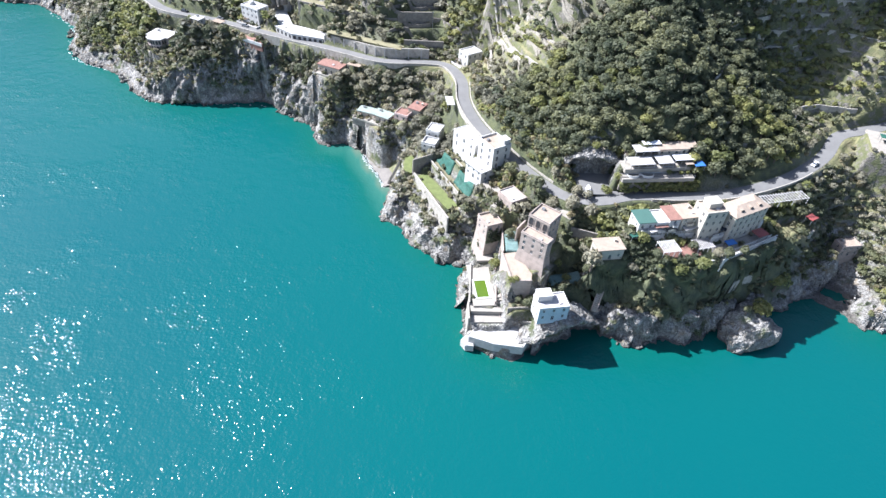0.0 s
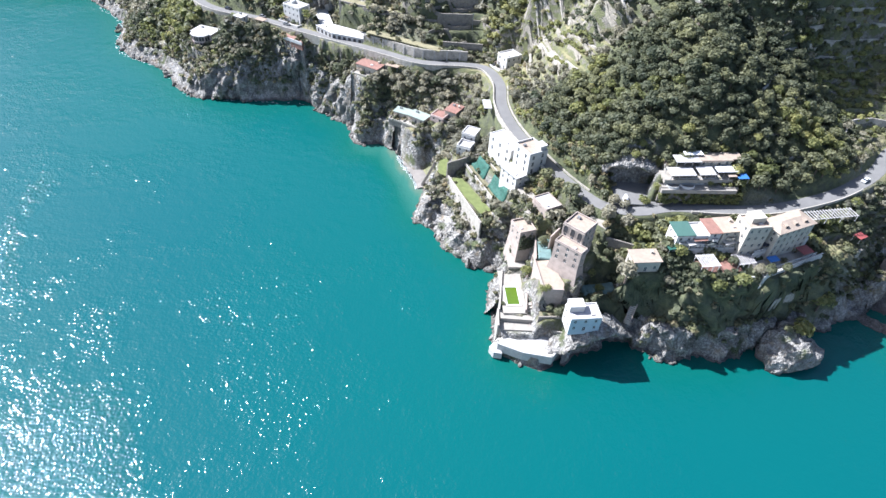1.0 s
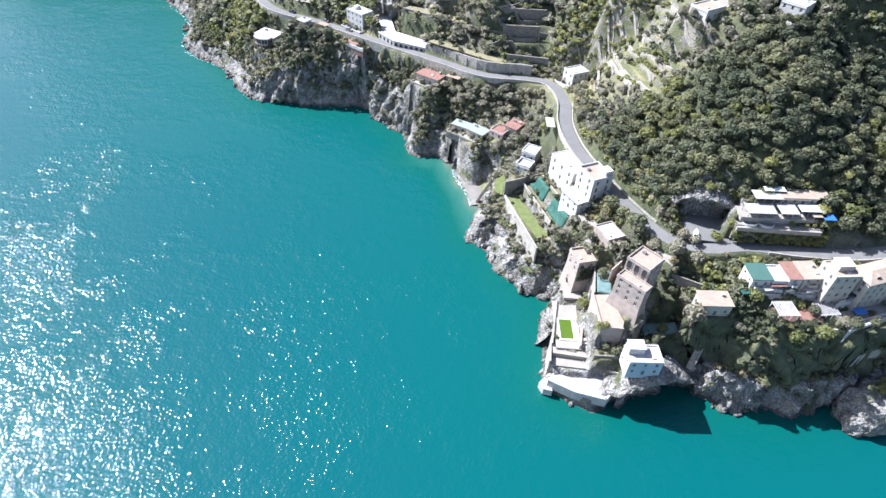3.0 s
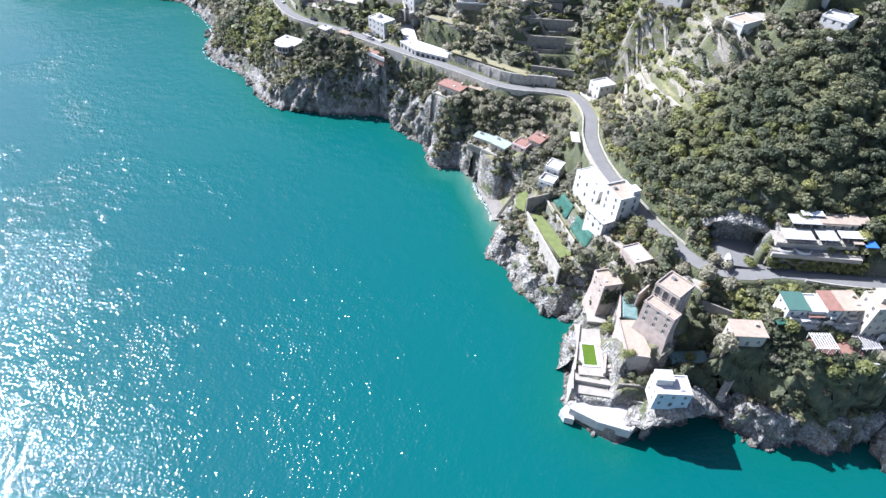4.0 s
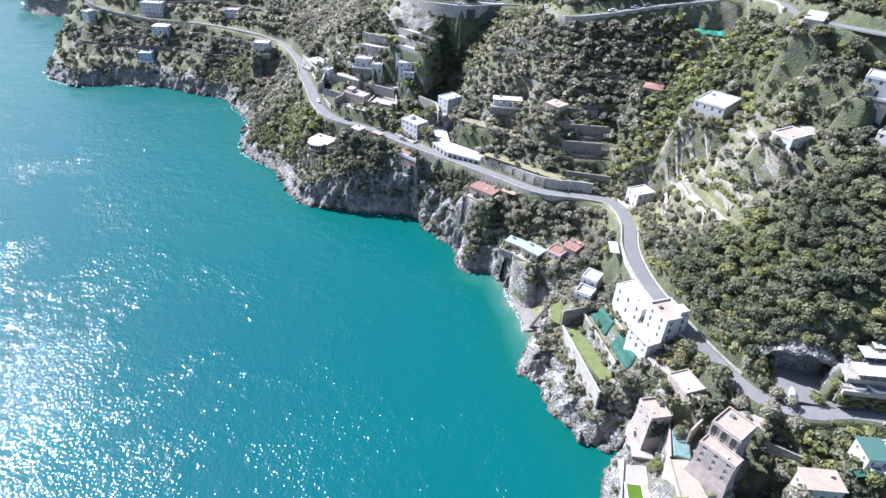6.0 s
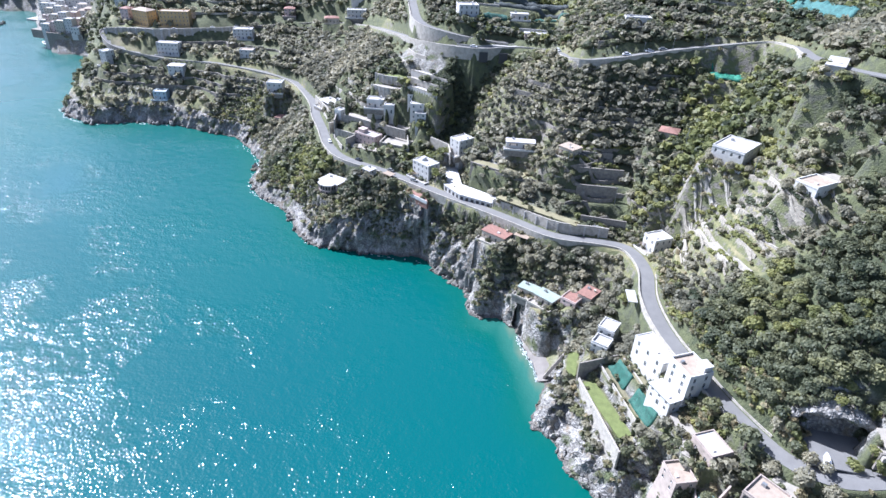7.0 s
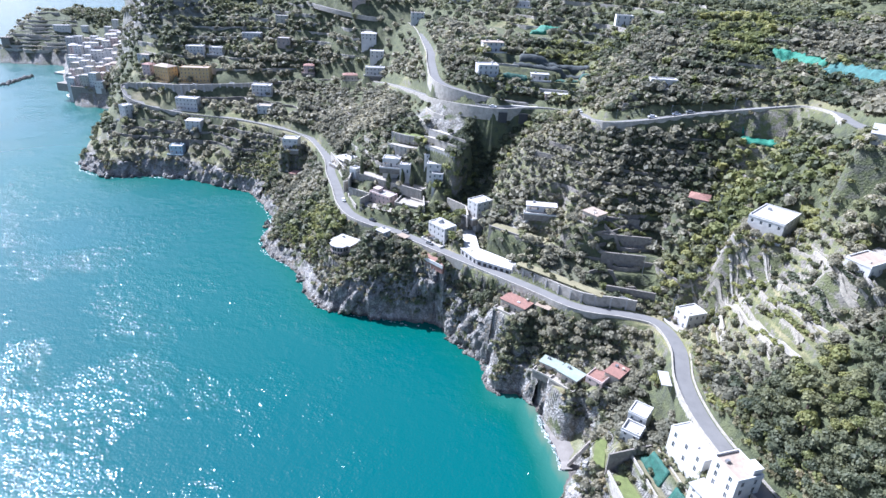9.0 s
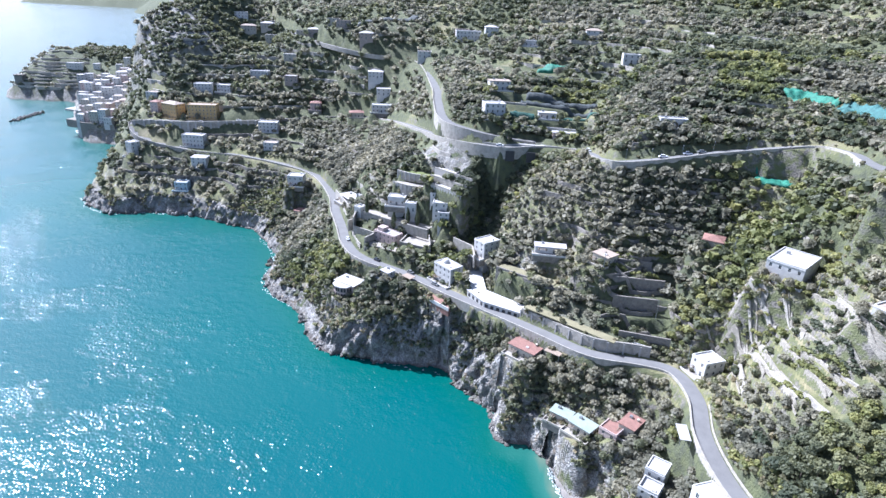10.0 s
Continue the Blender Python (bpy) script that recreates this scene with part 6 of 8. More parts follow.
def cliff_face(line, seed, reach, label, growth=0.16, cap=1.25):
    """The sea cliff as a sheet of broken limestone in front of the slope, from below the waterline upward."""
    P = np.array([tuple(p) for p in dense(line, 0.7)])
    t = np.gradient(P[:, :2], axis=0)
    for _ in range(6):
        t = (np.roll(t, 1, 0) + t + np.roll(t, -1, 0)) / 3
    t /= np.linalg.norm(t, axis=1)[:, None]
    inn = np.stack([t[:, 1], -t[:, 0]], 1)
    along = np.concatenate([[0], np.cumsum(np.hypot(*np.diff(P[:, :2], axis=0).T))])
    rows = 30
    S, V = np.meshgrid(along, np.linspace(0, 1, rows), indexing="ij")
    depth = -1.2 + (reach + 1.2) * V ** 1.25
    X, Y = P[:, 0, None] + inn[:, 0, None] * depth, P[:, 1, None] + inn[:, 1, None] * depth
    ground = land(X, Y)[0]
    top = np.maximum.accumulate(ground, axis=1)
    Z = np.where(V < 0.12, -1.5 + 20 * V, np.minimum(top, P[:, 2, None] * cap) * np.clip((V - 0.08) * 3.2, 0, 1) ** 0.8)
    Z = np.maximum.accumulate(np.maximum(Z, -1.5), axis=1)
    lean = S + 0.35 * Z
    out = 2.3 * facets(lean, Z * 0.5, 5.5, seed) + 1.3 * facets(lean, Z * 0.65, 2.4, seed + 1) + 0.5 * facets(lean, Z * 0.8, 1.0, seed + 2) + 0.9 * ridged(S, Z * 0.4, 11, 2, seed)
    out = 0.4 + out * np.clip(P[:, 2, None] / 9, 0.45, 1.3) * smooth(0.0, 0.1, V) * smooth(1.02, 0.75, V)
    X, Y = X - inn[:, 0, None] * out, Y - inn[:, 1, None] * out
    Z = Z + 0.5 * facets(lean, depth, 1.6, seed + 3) * smooth(0.05, 0.2, V) - 1.6 * smooth(0.8, 1.0, V)
    grown = (V > 0.3) & (Z > 4.5) & (np.random.RandomState(seed).rand(*V.shape) < growth * smooth(-0.15, 0.45, lattice(S, Z * 1.6, 7.0, seed) + 0.7 * (V - 0.5)))
    CLIFF_SPOTS.extend(zip(X[grown], Y[grown], Z[grown]))
    n, m = X.shape
    i, j = np.meshgrid(np.arange(n - 1), np.arange(m - 1), indexing="ij")
    f = np.stack([i * m + j, (i + 1) * m + j, (i + 1) * m + j + 1, i * m + j + 1], -1).reshape(-1, 4)
    ob = new("cliff_face", mesh_of("cliff_face", np.stack([X.ravel(), Y.ravel(), Z.ravel()], 1), f, [GROUND], {"rock": np.ones(X.size)}))
    tagged(ob, label, "cliff", kind="structure")


cliff_face([(-11.5, 234, 9), (-12.5, 245, 13), (-16, 253.5, 16), (-21, 260, 17), (-29, 262, 17), (-37, 263, 14)], 71, 6, "dark undercut rock behind the beach", 0.45)
SHORE = [p for p in COAST if -455 < p[0] < 260]
cliff_face([p for p in SHORE if p[0] > 166 and p[1] < 172], 3, 6, "pale limestone shore on the sunny side of the valley")
cliff_face([p for p in SHORE if 38 < p[0] < 178 and (p[1] < 160 or p[0] < 166)], 11, 7, "shaded grey limestone cliff below the mansion", 0.2, 0.6)
cliff_face([p for p in SHORE if -19.5 < p[0] < 21 and p[1] > 154], 23, 7, "jagged pale limestone shore below the gardens", 0.03)
cliff_face([p for p in SHORE if -265 < p[0] < -34], 37, 11, "steep fissured limestone sea cliff below the road")
cliff_face([p for p in SHORE if p[0] < -260], 53, 12, "dark fissured limestone cliff of the headland")

# the beach, and foam where the swell breaks
def strip(name, line, lo, hi, z, mat, label, category, seed, step=0.8, kind="structure"):
    P = dense([(*p, 0) for p in line], step)
    N = sides(P)
    v, f = [], []
    for k, (p, n) in enumerate(zip(P, N)):
        a = lo + 0.12 * float(lattice(p.x, p.y, 2.3, seed)) * (hi - lo)
        b = hi + 0.08 * float(lattice(p.x, p.y, 3.1, seed + 1)) * (hi - lo)
        q, r = p + n * a, p + n * max(b, a + 0.05)
        v += [(q.x, q.y, z + 1.4), (r.x, r.y, z - 0.5), (q.x, q.y, z + 0.9), (r.x, r.y, z - 1.2)]
        if k:
            i = 4 * k
            f += [(i - 4, i, i + 1, i - 3), (i - 4, i - 2, i + 2, i), (i - 3, i + 1, i + 3, i - 1)]
    ob = new(name, mesh_of(name, v, f, [mat]))
    return tagged(ob, label, category, kind=kind)


BEACH = [(-20, 231), (-22, 238), (-26, 245), (-30, 252), (-33, 258)]
strip("beach", BEACH, -11.0, 1.2, 0.9, SAND, "grey shingle beach in the cove", "beach", 3)
def foam(line, count, spread, size, seed, label):
    """Broken patches of foam, each a flat ragged lens on the water."""
    rs = np.random.RandomState(seed)
    P = dense([(*p, 0) for p in line], 0.7)
    N = sides(P)
    v, f = [], []
    for _ in range(count):
        k = rs.randint(1, len(P) - 1)
        t = (P[k + 1] - P[k - 1]).normalized()
        c = P[k] + N[k] * rs.normal(0, spread)
        a, b = rs.uniform(*size), rs.uniform(0.12, 0.32)
        i = len(v)
        ring = [c + t * math.cos(q) * a * rs.uniform(0.6, 1.1) + N[k] * math.sin(q) * b * rs.uniform(0.5, 1.2) for q in np.linspace(0, 2 * math.pi, 9)[:-1]]
        v += [(p.x, p.y, 0.07) for p in ring]
        f += [(i, i + 1, i + 2, i + 3), (i, i + 3, i + 4, i + 7), (i + 4, i + 5, i + 6, i + 7)]
    tagged(new("foam", mesh_of("foam", v, f, [FOAM])), label, "foam", kind="stuff")


foam([(p[0] - 1.2, p[1] - 0.6) for p in BEACH], 420, 0.6, (0.25, 0.9), 1, "white line of foam along the beach")
foam([(-60, 270), (-63, 283), (-84, 299), (-116, 300), (-131, 298.4), (-155, 298), (-166, 305), (-177, 318)], 60, 0.4, (0.3, 0.9), 4, "thin foam along the cliff foot")
foam([(-190, 331), (-212, 341), (-227, 356), (-238, 387), (-266, 412)], 80, 0.6, (0.4, 1.1), 5, "thin foam along the cliff foot")
foam([(-340, 429), (-370, 421), (-397, 409), (-422, 413), (-445, 428)], 90, 0.9, (0.6, 2.0), 6, "thin foam off the headland")

# road walls: long retaining wall with recessed bays, sign, junction
road_wall = stretch(COAST_ROAD, (-4, 283), (-60, 300))
ob = wall_line(road_wall, 5.0, 1.0, PALE_STONE, "tall pale retaining wall with recessed bays above the road", -4.3, 0.9)
me = bpy.data.meshes.new("buttress")
bm = boxes((-0.35, -0.12, -1, 0.35, 0.3, 4.4, 0, 0.05))
bm.to_mesh(me)
me.materials.append(CONCRETE)
for p, n in list(zip(road_wall, sides(road_wall)))[1::2]:
    q = p - n * 3.8
    shared("buttress", me, ob, pose(q.x, q.y, q.z, 0, 0, math.degrees(math.atan2(-n.x, n.y))))
slab("lawn", "tan dry lawn on top of the road wall", "lawn", -36, 295.5, 42, 4.5, -22, 44.2, DRY_LAWN, 0.4)
slab("lawn", "tan dry lawn on a walled terrace", "lawn", -59, 320.0, 29, 6.5, -20, 51.2, DRY_LAWN, 0.4)
straight_wall("tall old wall of the upper terrace", (-74, 321.5), (-46, 311.3), 51.9, 43.5, 0.7, STONE)
straight_wall("tall old wall of the upper terrace", (-46, 311.3), (-30, 310), 50.5, 43.5, 0.7, STONE)


def board():
    ob = thing("billboard", -7.6, 288.6, 42.6, -12, "blank white board on the shaded wall", "sign")
    part("panel", boxes((-3, -0.1, 0, 3, 0.0, 1.7)), CAR_WHITE, ob)
    for u in (-2.4, 2.4):
        part("post", boxes((u - 0.08, 0.0, -4.0, u + 0.08, 0.16, 1.6)), METAL, ob)


board()
straight_wall("dark high wall behind the junction", (-16, 292.2), (4, 292.5), 46.5, 38.5, 0.7, STONE)
# the darker stone puts this stepped slope's shade into the wall colour
for k, (ax, bx) in enumerate(((-24, 2), (-27, -3), (-21, 1), (-24, -4))):
    line = [Vector((ax + (bx - ax) * q / 8, 299.5 + 7.5 * k + 2.0 * math.sin(q * 0.7 + k), 0)) for q in range(9)]
    line = [Vector((v.x, v.y, ground_at(v.x, v.y))) for v in line]
    wall_line(line, 1.8, 2.5, STONE, "dry stone wall of the stepped slope, coloured dark for its shade", 0, 0.7, "terrace_wall")

# viaduct bend
bend = stretch(COAST_ROAD, (-104, 393), (-48, 392))
ob = wall_line(bend, 0.8, 12.5, CONCRETE, "tall concrete wall carrying the road round the bend", 3.9, 0.6, "viaduct_wall")
slab("pavement", "wide concrete turning place on the bend", "pavement", -72, 399.5, 20, 7, 8, 93.3, CONCRETE, 1.5)
# solid near-black boxes stand for the unlit inside of two gateways
for u, vv in ((-84, 387.3), (-73, 389.6)):
    part("gateway", boxes((-2.4, -0.2, -6.8, 2.4, 0.35, -1.2)), DARK, ob, "dark gateway in the concrete wall", pose(u, vv - 1.35, 92.2, 0, 0, 14))
ob = wall_line(stretch(CLIMB, (-92, 400), (-140, 435)), 0.9, 8.0, PALE_STONE, "pale wall below the climbing road", 3.3, 0.6)
wall_line(stretch(COAST_ROAD, (-175, 470), (-110, 395)), 0.8, 9.0, PALE_STONE, "pale wall carrying the road", 3.9, 0.6)
straight_wall("concrete retaining wall behind the bend", (-92, 409), (-46, 413), 101, 93, 0.7, CONCRETE)
draped("crop_net", "dark green net over hillside terraces", "net", NET, -86, 420.5, 22, 4.5, 8, 1.2, 0.4, 26, 13)
draped("crop_net", "dark green net over hillside terraces", "net", NET, -52, 426, 22, 3.5, 8, 1.2, 0.4, 26, 15)


def apron():
    """Broad pale platforms stepping down a bare slope, one retaining wall each."""
    ob = thing("stepped_apron", -112, 378, 0, -28, "broad pale concrete platforms stepping down a bare slope", "steps", kind="structure")
    for k in range(3):
        part("step", boxes((-14 + 1.2 * k, -4.6 * k - 2.4, 70.5 - 3.0 * k, 14.5 + 0.9 * k, -4.6 * k + 2.2, 77.0 - 3.0 * k)), PALE_STONE if k % 2 else CONCRETE, ob)
        part("rim", boxes((-14 + 1.2 * k, -4.6 * k - 2.4, 77.004 - 3.0 * k, 14.5 + 0.9 * k, -4.6 * k - 2.0, 77.9 - 3.0 * k)), PALE_STONE, ob)


apron()
for ax, ay, bx, by, top, deep in ((-167, 367, -119.5, 354, 51.0, 5.5), (-164.5, 357.5, -150, 353, 45.0, 7.0), (-131, 345.5, -113.8, 343.2, 45.4, 8.5), (-152.2, 345, -131.8, 341.5, 39.0, 3.5)):
    straight_wall("high pale wall of the walled gardens with pilasters", (ax, ay), (bx, by), top, top - deep, 0.7, PALE_STONE, piers=2.6)
for ax, ay, bx, by, top in ((-113.8, 343.2, -118.5, 356, 47.5), (-168, 367, -165, 357.5, 50), (-131.6, 346, -131.8, 358, 45.4), (-150.5, 353, -152.5, 345.5, 44.5)):
    straight_wall("side wall of the walled gardens", (ax, ay), (bx, by), top, top - 8, 0.6, PALE_STONE)
slab("terrace", "pale paved upper court of the walled gardens", "terrace", -142.5, 366.5, 46, 7, -15, 49.4, PAVING, 3.5)
slab("terrace", "pale paved court within the garden walls", "terrace", -123.5, 351.5, 15, 13, -10, 44.4, PAVING, 4.0)
slab("terrace", "pale paved lower court beside the coast road", "terrace", -142, 347.2, 19, 6, -10, 40.4, PAVING, 3.0)
for y0, top, deep in ((386.5, 72.3, 5.0), (380.0, 67.2, 6.0)):
    curve = [Vector((-149 + 2.9 * k, y0 - 4.0 * math.sin(k / 9 * math.pi), top)) for k in range(10)]
    ob = structure("retaining_wall", ribbon(curve, [(-0.4, -deep), (-0.4, 0.0), (0.4, 0.0), (0.4, -deep)]), PALE_STONE, "curved pale wall with pilasters below a green terrace", "wall")
    me = bpy.data.meshes.new("pilaster")
    bm = boxes((-0.3, -0.25, -deep, 0.3, -0.004, 0.2))
    bm.to_mesh(me)
    me.materials.append(CONCRETE)
    for p, n in zip(curve, sides(curve)):
        q = p - n * 0.4
        shared("pilaster", me, ob, pose(q.x, q.y, q.z, 0, 0, math.degrees(math.atan2(-n.x, n.y))))
slab("lawn", "small bright green lawn behind the curved wall", "lawn", -136, 387.5, 22, 5, 2, 71.6, LAWN, 4.0)
slab("terrace", "pale terrace between the curved walls", "terrace", -136, 380.5, 24, 4.5, 0, 66.6, PAVING, 4.0)

for x, y, top, hi, w, d, t in ((-120, 371.5, 67, 5, 7, 6, 12), (-112.5, 361, 60, 5, 6, 5, 12), (-134, 368.5, 60, 4.5, 6, 6, 10), (-165.5, 369, 53.0, 4.0, 5, 5, -20), (-176, 398, 50, 5.5, 9, 7, -40)):
    house("small white house within the walled gardens", x, y, top, hi, w, d, t, WHITE, "flat", ROOF_WHITE, group="houses of the walled gardens", chimney=False)
for ax, ay, bx, by, top in ((-170, 362, -160, 380, 46), (-205, 415, -178, 384, 44), (-196, 432, -168, 398, 53), (-104, 352, -92, 345, 50), (-92, 345, -88, 334, 50)):
    straight_wall("tall pale garden wall on the slope", (ax, ay), (bx, by), top, top - 7, 0.7, PALE_STONE)

# terraced gardens above the junction: pale walls, netted rows
for pts in (((29.2, 287.0), (30.6, 277.3), (31.4, 265.7)), ((14.6, 298.9), (25.8, 290.2), (30.4, 282.6)), ((31.1, 270.3), (35.2, 256.7), (37.0, 246.9)), ((35.2, 263.8), (39.7, 248.4), (42.2, 241.7)),
            ((39.2, 283.1), (42.1, 272.6), (46, 262)), ((42.5, 272.1), (48.7, 258.3), (56.1, 247.6)), ((48.2, 275.7), (51.1, 262), (58.4, 252.4)), ((50, 284), (54, 272), (60, 268)),
            ((26.6, 285.8), (27.0, 266.6), (27.2, 256.2)), ((31.3, 286.1), (34.0, 267.7), (35.9, 254.0), (36.5, 244.0)), ((20.6, 299.2), (29.6, 289.5), (32.3, 282.4)), ((24.9, 304.5), (30.1, 291.5)), ((37.5, 286.4), (42.2, 273.9)), ((40.2, 258.4), (44.6, 246.6)), ((51.2, 272.2), (52.7, 257.6), (58.5, 250.8)), ((47.5, 249.2), (50.5, 242.9)), ((54.3, 272.1), (60.3, 258.9)), ((59.9, 254.9), (63.8, 250.9)), ((28.0, 314.7), (32.1, 290.2)), ((39.9, 268.4), (47.7, 248.3)), ((44.2, 273.0), (50.8, 259.1), (56.4, 251.7)), ((16.4, 302.8), (24.4, 293.7)), ((20.7, 292.8), (24.5, 276.1), (25.1, 262.5))):
    line = dense([(px, py, ground_at(px, py)) for px, py in pts], 2.5)
    line = [Vector((p.x, p.y, ground_at(p.x, p.y))) for p in line]
    wall_line(line, 0.9, 2.5, OLD_WALL, "pale dry stone wall of an olive terrace", 0, 0.6, "terrace_wall")
draped("crop_net", "green net over a terrace garden", "net", BRIGHT_NET, 40, 357, 17, 9, -8, 1.4, 0.5, 30, 21)
draped("crop_net", "green net over hillside terraces", "net", BRIGHT_NET, 59, 414, 28, 11, -56, 2.4, 0.9, 34, 23)
draped("crop_net", "grey-green net over hillside terraces", "net", plain("blue_green_net", (0.045, 0.135, 0.125), 0.8, 0.45, 1.3, 0.4, 0.8), 78, 386, 36, 12, -54, 2.4, 0.9, 34, 25)
canopy(7.6, 246, 36.6, 3.6, 8, 8, ROOF_WHITE, "white slatted car shelter below the road", 3, 2.4)
slab("pavement", "pale roadside verge", "verge", 24.6, 235.0, 2.2, 26, 14, 39.0, PAVING, 0.6, clear=False)

# ---- town in the far bay ----
def town():
    rs = np.random.RandomState(12)
    walls = [WHITE, WHITE, WHITE, WHITE, WHITE, ROOF_WHITE, CREAM, PINK]
    for row in range(8):
        ax, ay = -650 - 9.4 * row, 629 + 10.4 * row
        for k in range(9):
            x, y = ax + 7.2 * k + rs.uniform(-2, 2), ay + 4.4 * k + rs.uniform(-3, 3)
            high = rs.choice([6.4, 9.4, 12.4])
            top = max(ground_at(x, y), 3 + 5.2 * row) + high + rs.uniform(-1, 1)
            w = rs.uniform(8, 13)
            house("tall pale town house packed into the bay", x, y, top, high, w, rs.uniform(8, 11), 30 + rs.uniform(-12, 12), walls[rs.randint(8)], "flat" if rs.rand() < 0.75 else "hip",
                  (ROOF_WHITE, ROOF_WHITE, ROOF_WHITE, ROOF_GREY, ROOF_TAN, ROOF_GREY)[rs.randint(6)], far=True, group="houses of the town in the bay", chimney=False, blank=(1, 2, 3), bay=3.4, win=(1.1, 1.6))


town()
straight_wall("massive sea wall below the town", (-600, 578), (-560, 585), 19, -2, 1.5, STONE)
straight_wall("massive sea wall below the town", (-630, 612), (-600, 578), 19, -2, 1.5, STONE)
structure("pavement", boxes((-628, 586, 10, -566, 626, 18.6)), STONE, "stone platform on top of the sea wall", "terrace")
for k in range(14):
    x, y = -606 + (k % 5) * 9.5 - (k // 5) * 9, 588 + (k // 5) * 13 + (k % 2) * 3
    house("tall white town house on the sea wall", x, y, 26 + (k * 5 % 4) * 2.4 + 3 * (k // 5), 7 + (k * 5 % 4) * 2.4, 9, 9, 12 + k * 3 % 9, (WHITE, WHITE, CREAM, PINK)[k * 3 % 4], "flat", ROOF_WHITE, far=True, group="houses of the town in the bay", chimney=False, blank=(1, 2, 3), bay=3.0)
structure("quay", boxes((-748, 690, -2, -712, 712, 2.2), (-735, 700, 2.2, -705, 716, 6)), CONCRETE, "low concrete quay below the town", "quay")


def castle():
    ob = thing("watch_tower", -874, 737, 20, 20, "old stone watch tower on the headland tip", "tower")
    part("keep", boxes((-6, -6, -8, 6, 6, 10, 0, 0.6)), STONE, ob)
    part("battlement", boxes((-6, -6, 10, -3, 6, 12), (-1, -6, 10, 2, 6, 12), (4, -6, 10, 6, 6, 12)), STONE, ob)
    for k, (x, y, w) in enumerate(((-862, 752, 26), (-838, 760, 24))):
        straight_wall("pale road wall along the headland", (x - w / 2, y - 3), (x + w / 2, y + 5), ground_at(x, y) + 3, ground_at(x, y) - 6, 1.0, PALE_STONE)


castle()
me = ROCKS[0]
bw = thing("breakwater", -748, 637, 0, 0, "low breakwater of heaped boulders in the bay", "breakwater")
rs = np.random.RandomState(5)
for k in range(34):
    s = k / 33
    shared("block", ROCKS[k % 5], bw, Matrix.LocRotScale((-9 + 17 * s + rs.uniform(-3, 3), 27 - 54 * s + rs.uniform(-3, 3), 0.4), Euler(rs.uniform(0, 6, 3)), [rs.uniform(2.0, 3.4)] * 3))

# ---- houses and terraces of the far headland and slopes ----
rs = np.random.RandomState(31)
for x, y, w in ((-822, 786, 22), (-795, 800, 9), (-775, 822, 9), (-750, 806, 10), (-782, 846, 9), (-745, 832, 9), (-740, 790, 10)):
    house("pale house on the terraced headland", x, y, ground_at(x, y) + 7.5, 6.5, w, 9, 30, (WHITE, CREAM, WHITE, ROSE)[rs.randint(4)], "flat", (ROOF_WHITE, ROOF_GREY)[rs.randint(2)], far=True, group="houses on the headland", chimney=False, blank=(1, 2, 3), bay=3.4)
for x, y, w, t in ((-430, 660, 16, 25), (-412, 668, 13, 20), (-448, 674, 14, 30), (-398, 652, 11, 20), (-352, 640, 15, 25), (-336, 632, 12, 25), (-300, 625, 14, 25), (-318, 640, 11, 20), (-245, 575, 13, 20), (-232, 562, 12, 22), (-205, 590, 12, 20),
                   (-300, 488, 11, 15), (-350, 462, 12, 15), 
                   (-440, 520, 11, 10), (-330, 575, 12, 20), (-345, 600, 12, 20), (-265, 600, 12, 20), (-60, 560, 12, 10), (-30, 500, 11, 10), (-180, 620, 12, 20), (-150, 606, 11, 20)):
    house("small pale house among the terraces", x, y, ground_at(x, y) + 5.8, 5.4, w, 8, t, (WHITE, WHITE, CREAM, ROSE)[rs.randint(4)], ("flat", "flat", "hip")[rs.randint(3)], (ROOF_WHITE, ROOF_GREY, ROOF_TAN)[rs.randint(3)], far=True, group="small houses on the slopes", chimney=False, blank=(1, 2, 3), bay=3.2)


def contours(x0, x1, y0, y1, levels, high, mat, label, step=5.0, thick=1.0, across=False):
    """Terrace walls along the lines of equal height, met from the seaward side."""
    if across:
        xs, ys = np.arange(y0, y1, step), np.arange(x0, x1, 1.2)
        gy, gx = np.meshgrid(xs, ys, indexing="ij")
    else:
        xs, ys = np.arange(x0, x1, step), np.arange(y0, y1, 2.5 if step > 4 else 1.2)
        gx, gy = np.meshgrid(xs, ys, indexing="ij")
    z, d, _ = land(gx, gy)
    z = np.where(d > 3, z, -50)
    rd, sd = off_line(gx, gy, ROAD)[0], off_line(gx, gy, SIDE_ROAD)[0]
    for level in levels:
        over = z + 1.5 * lattice(gx, gy, 30, level) > level
        hit = over.argmax(1)
        run = []
        for i in range(len(xs) + 1):
            good = i < len(xs) and over[i].any() and 0 < hit[i] and min(rd[i, hit[i]], sd[i, hit[i]]) > 7 and all(math.hypot(gx[i, hit[i]] - c[0], gy[i, hit[i]] - c[1]) > c[2] for c in CLEAR)
            if good and run and math.hypot(gx[i, hit[i]] - run[-1].x, gy[i, hit[i]] - run[-1].y) > step * 2.4:
                good = False
            if good:
                run.append(Vector((gx[i, hit[i]], gy[i, hit[i]], level)))
            else:
                if len(run) > 4:
                    wall_line(dense(run, step * 0.7), high, high * 1.4, mat, label, 0, thick, "terrace_wall")
                run = []


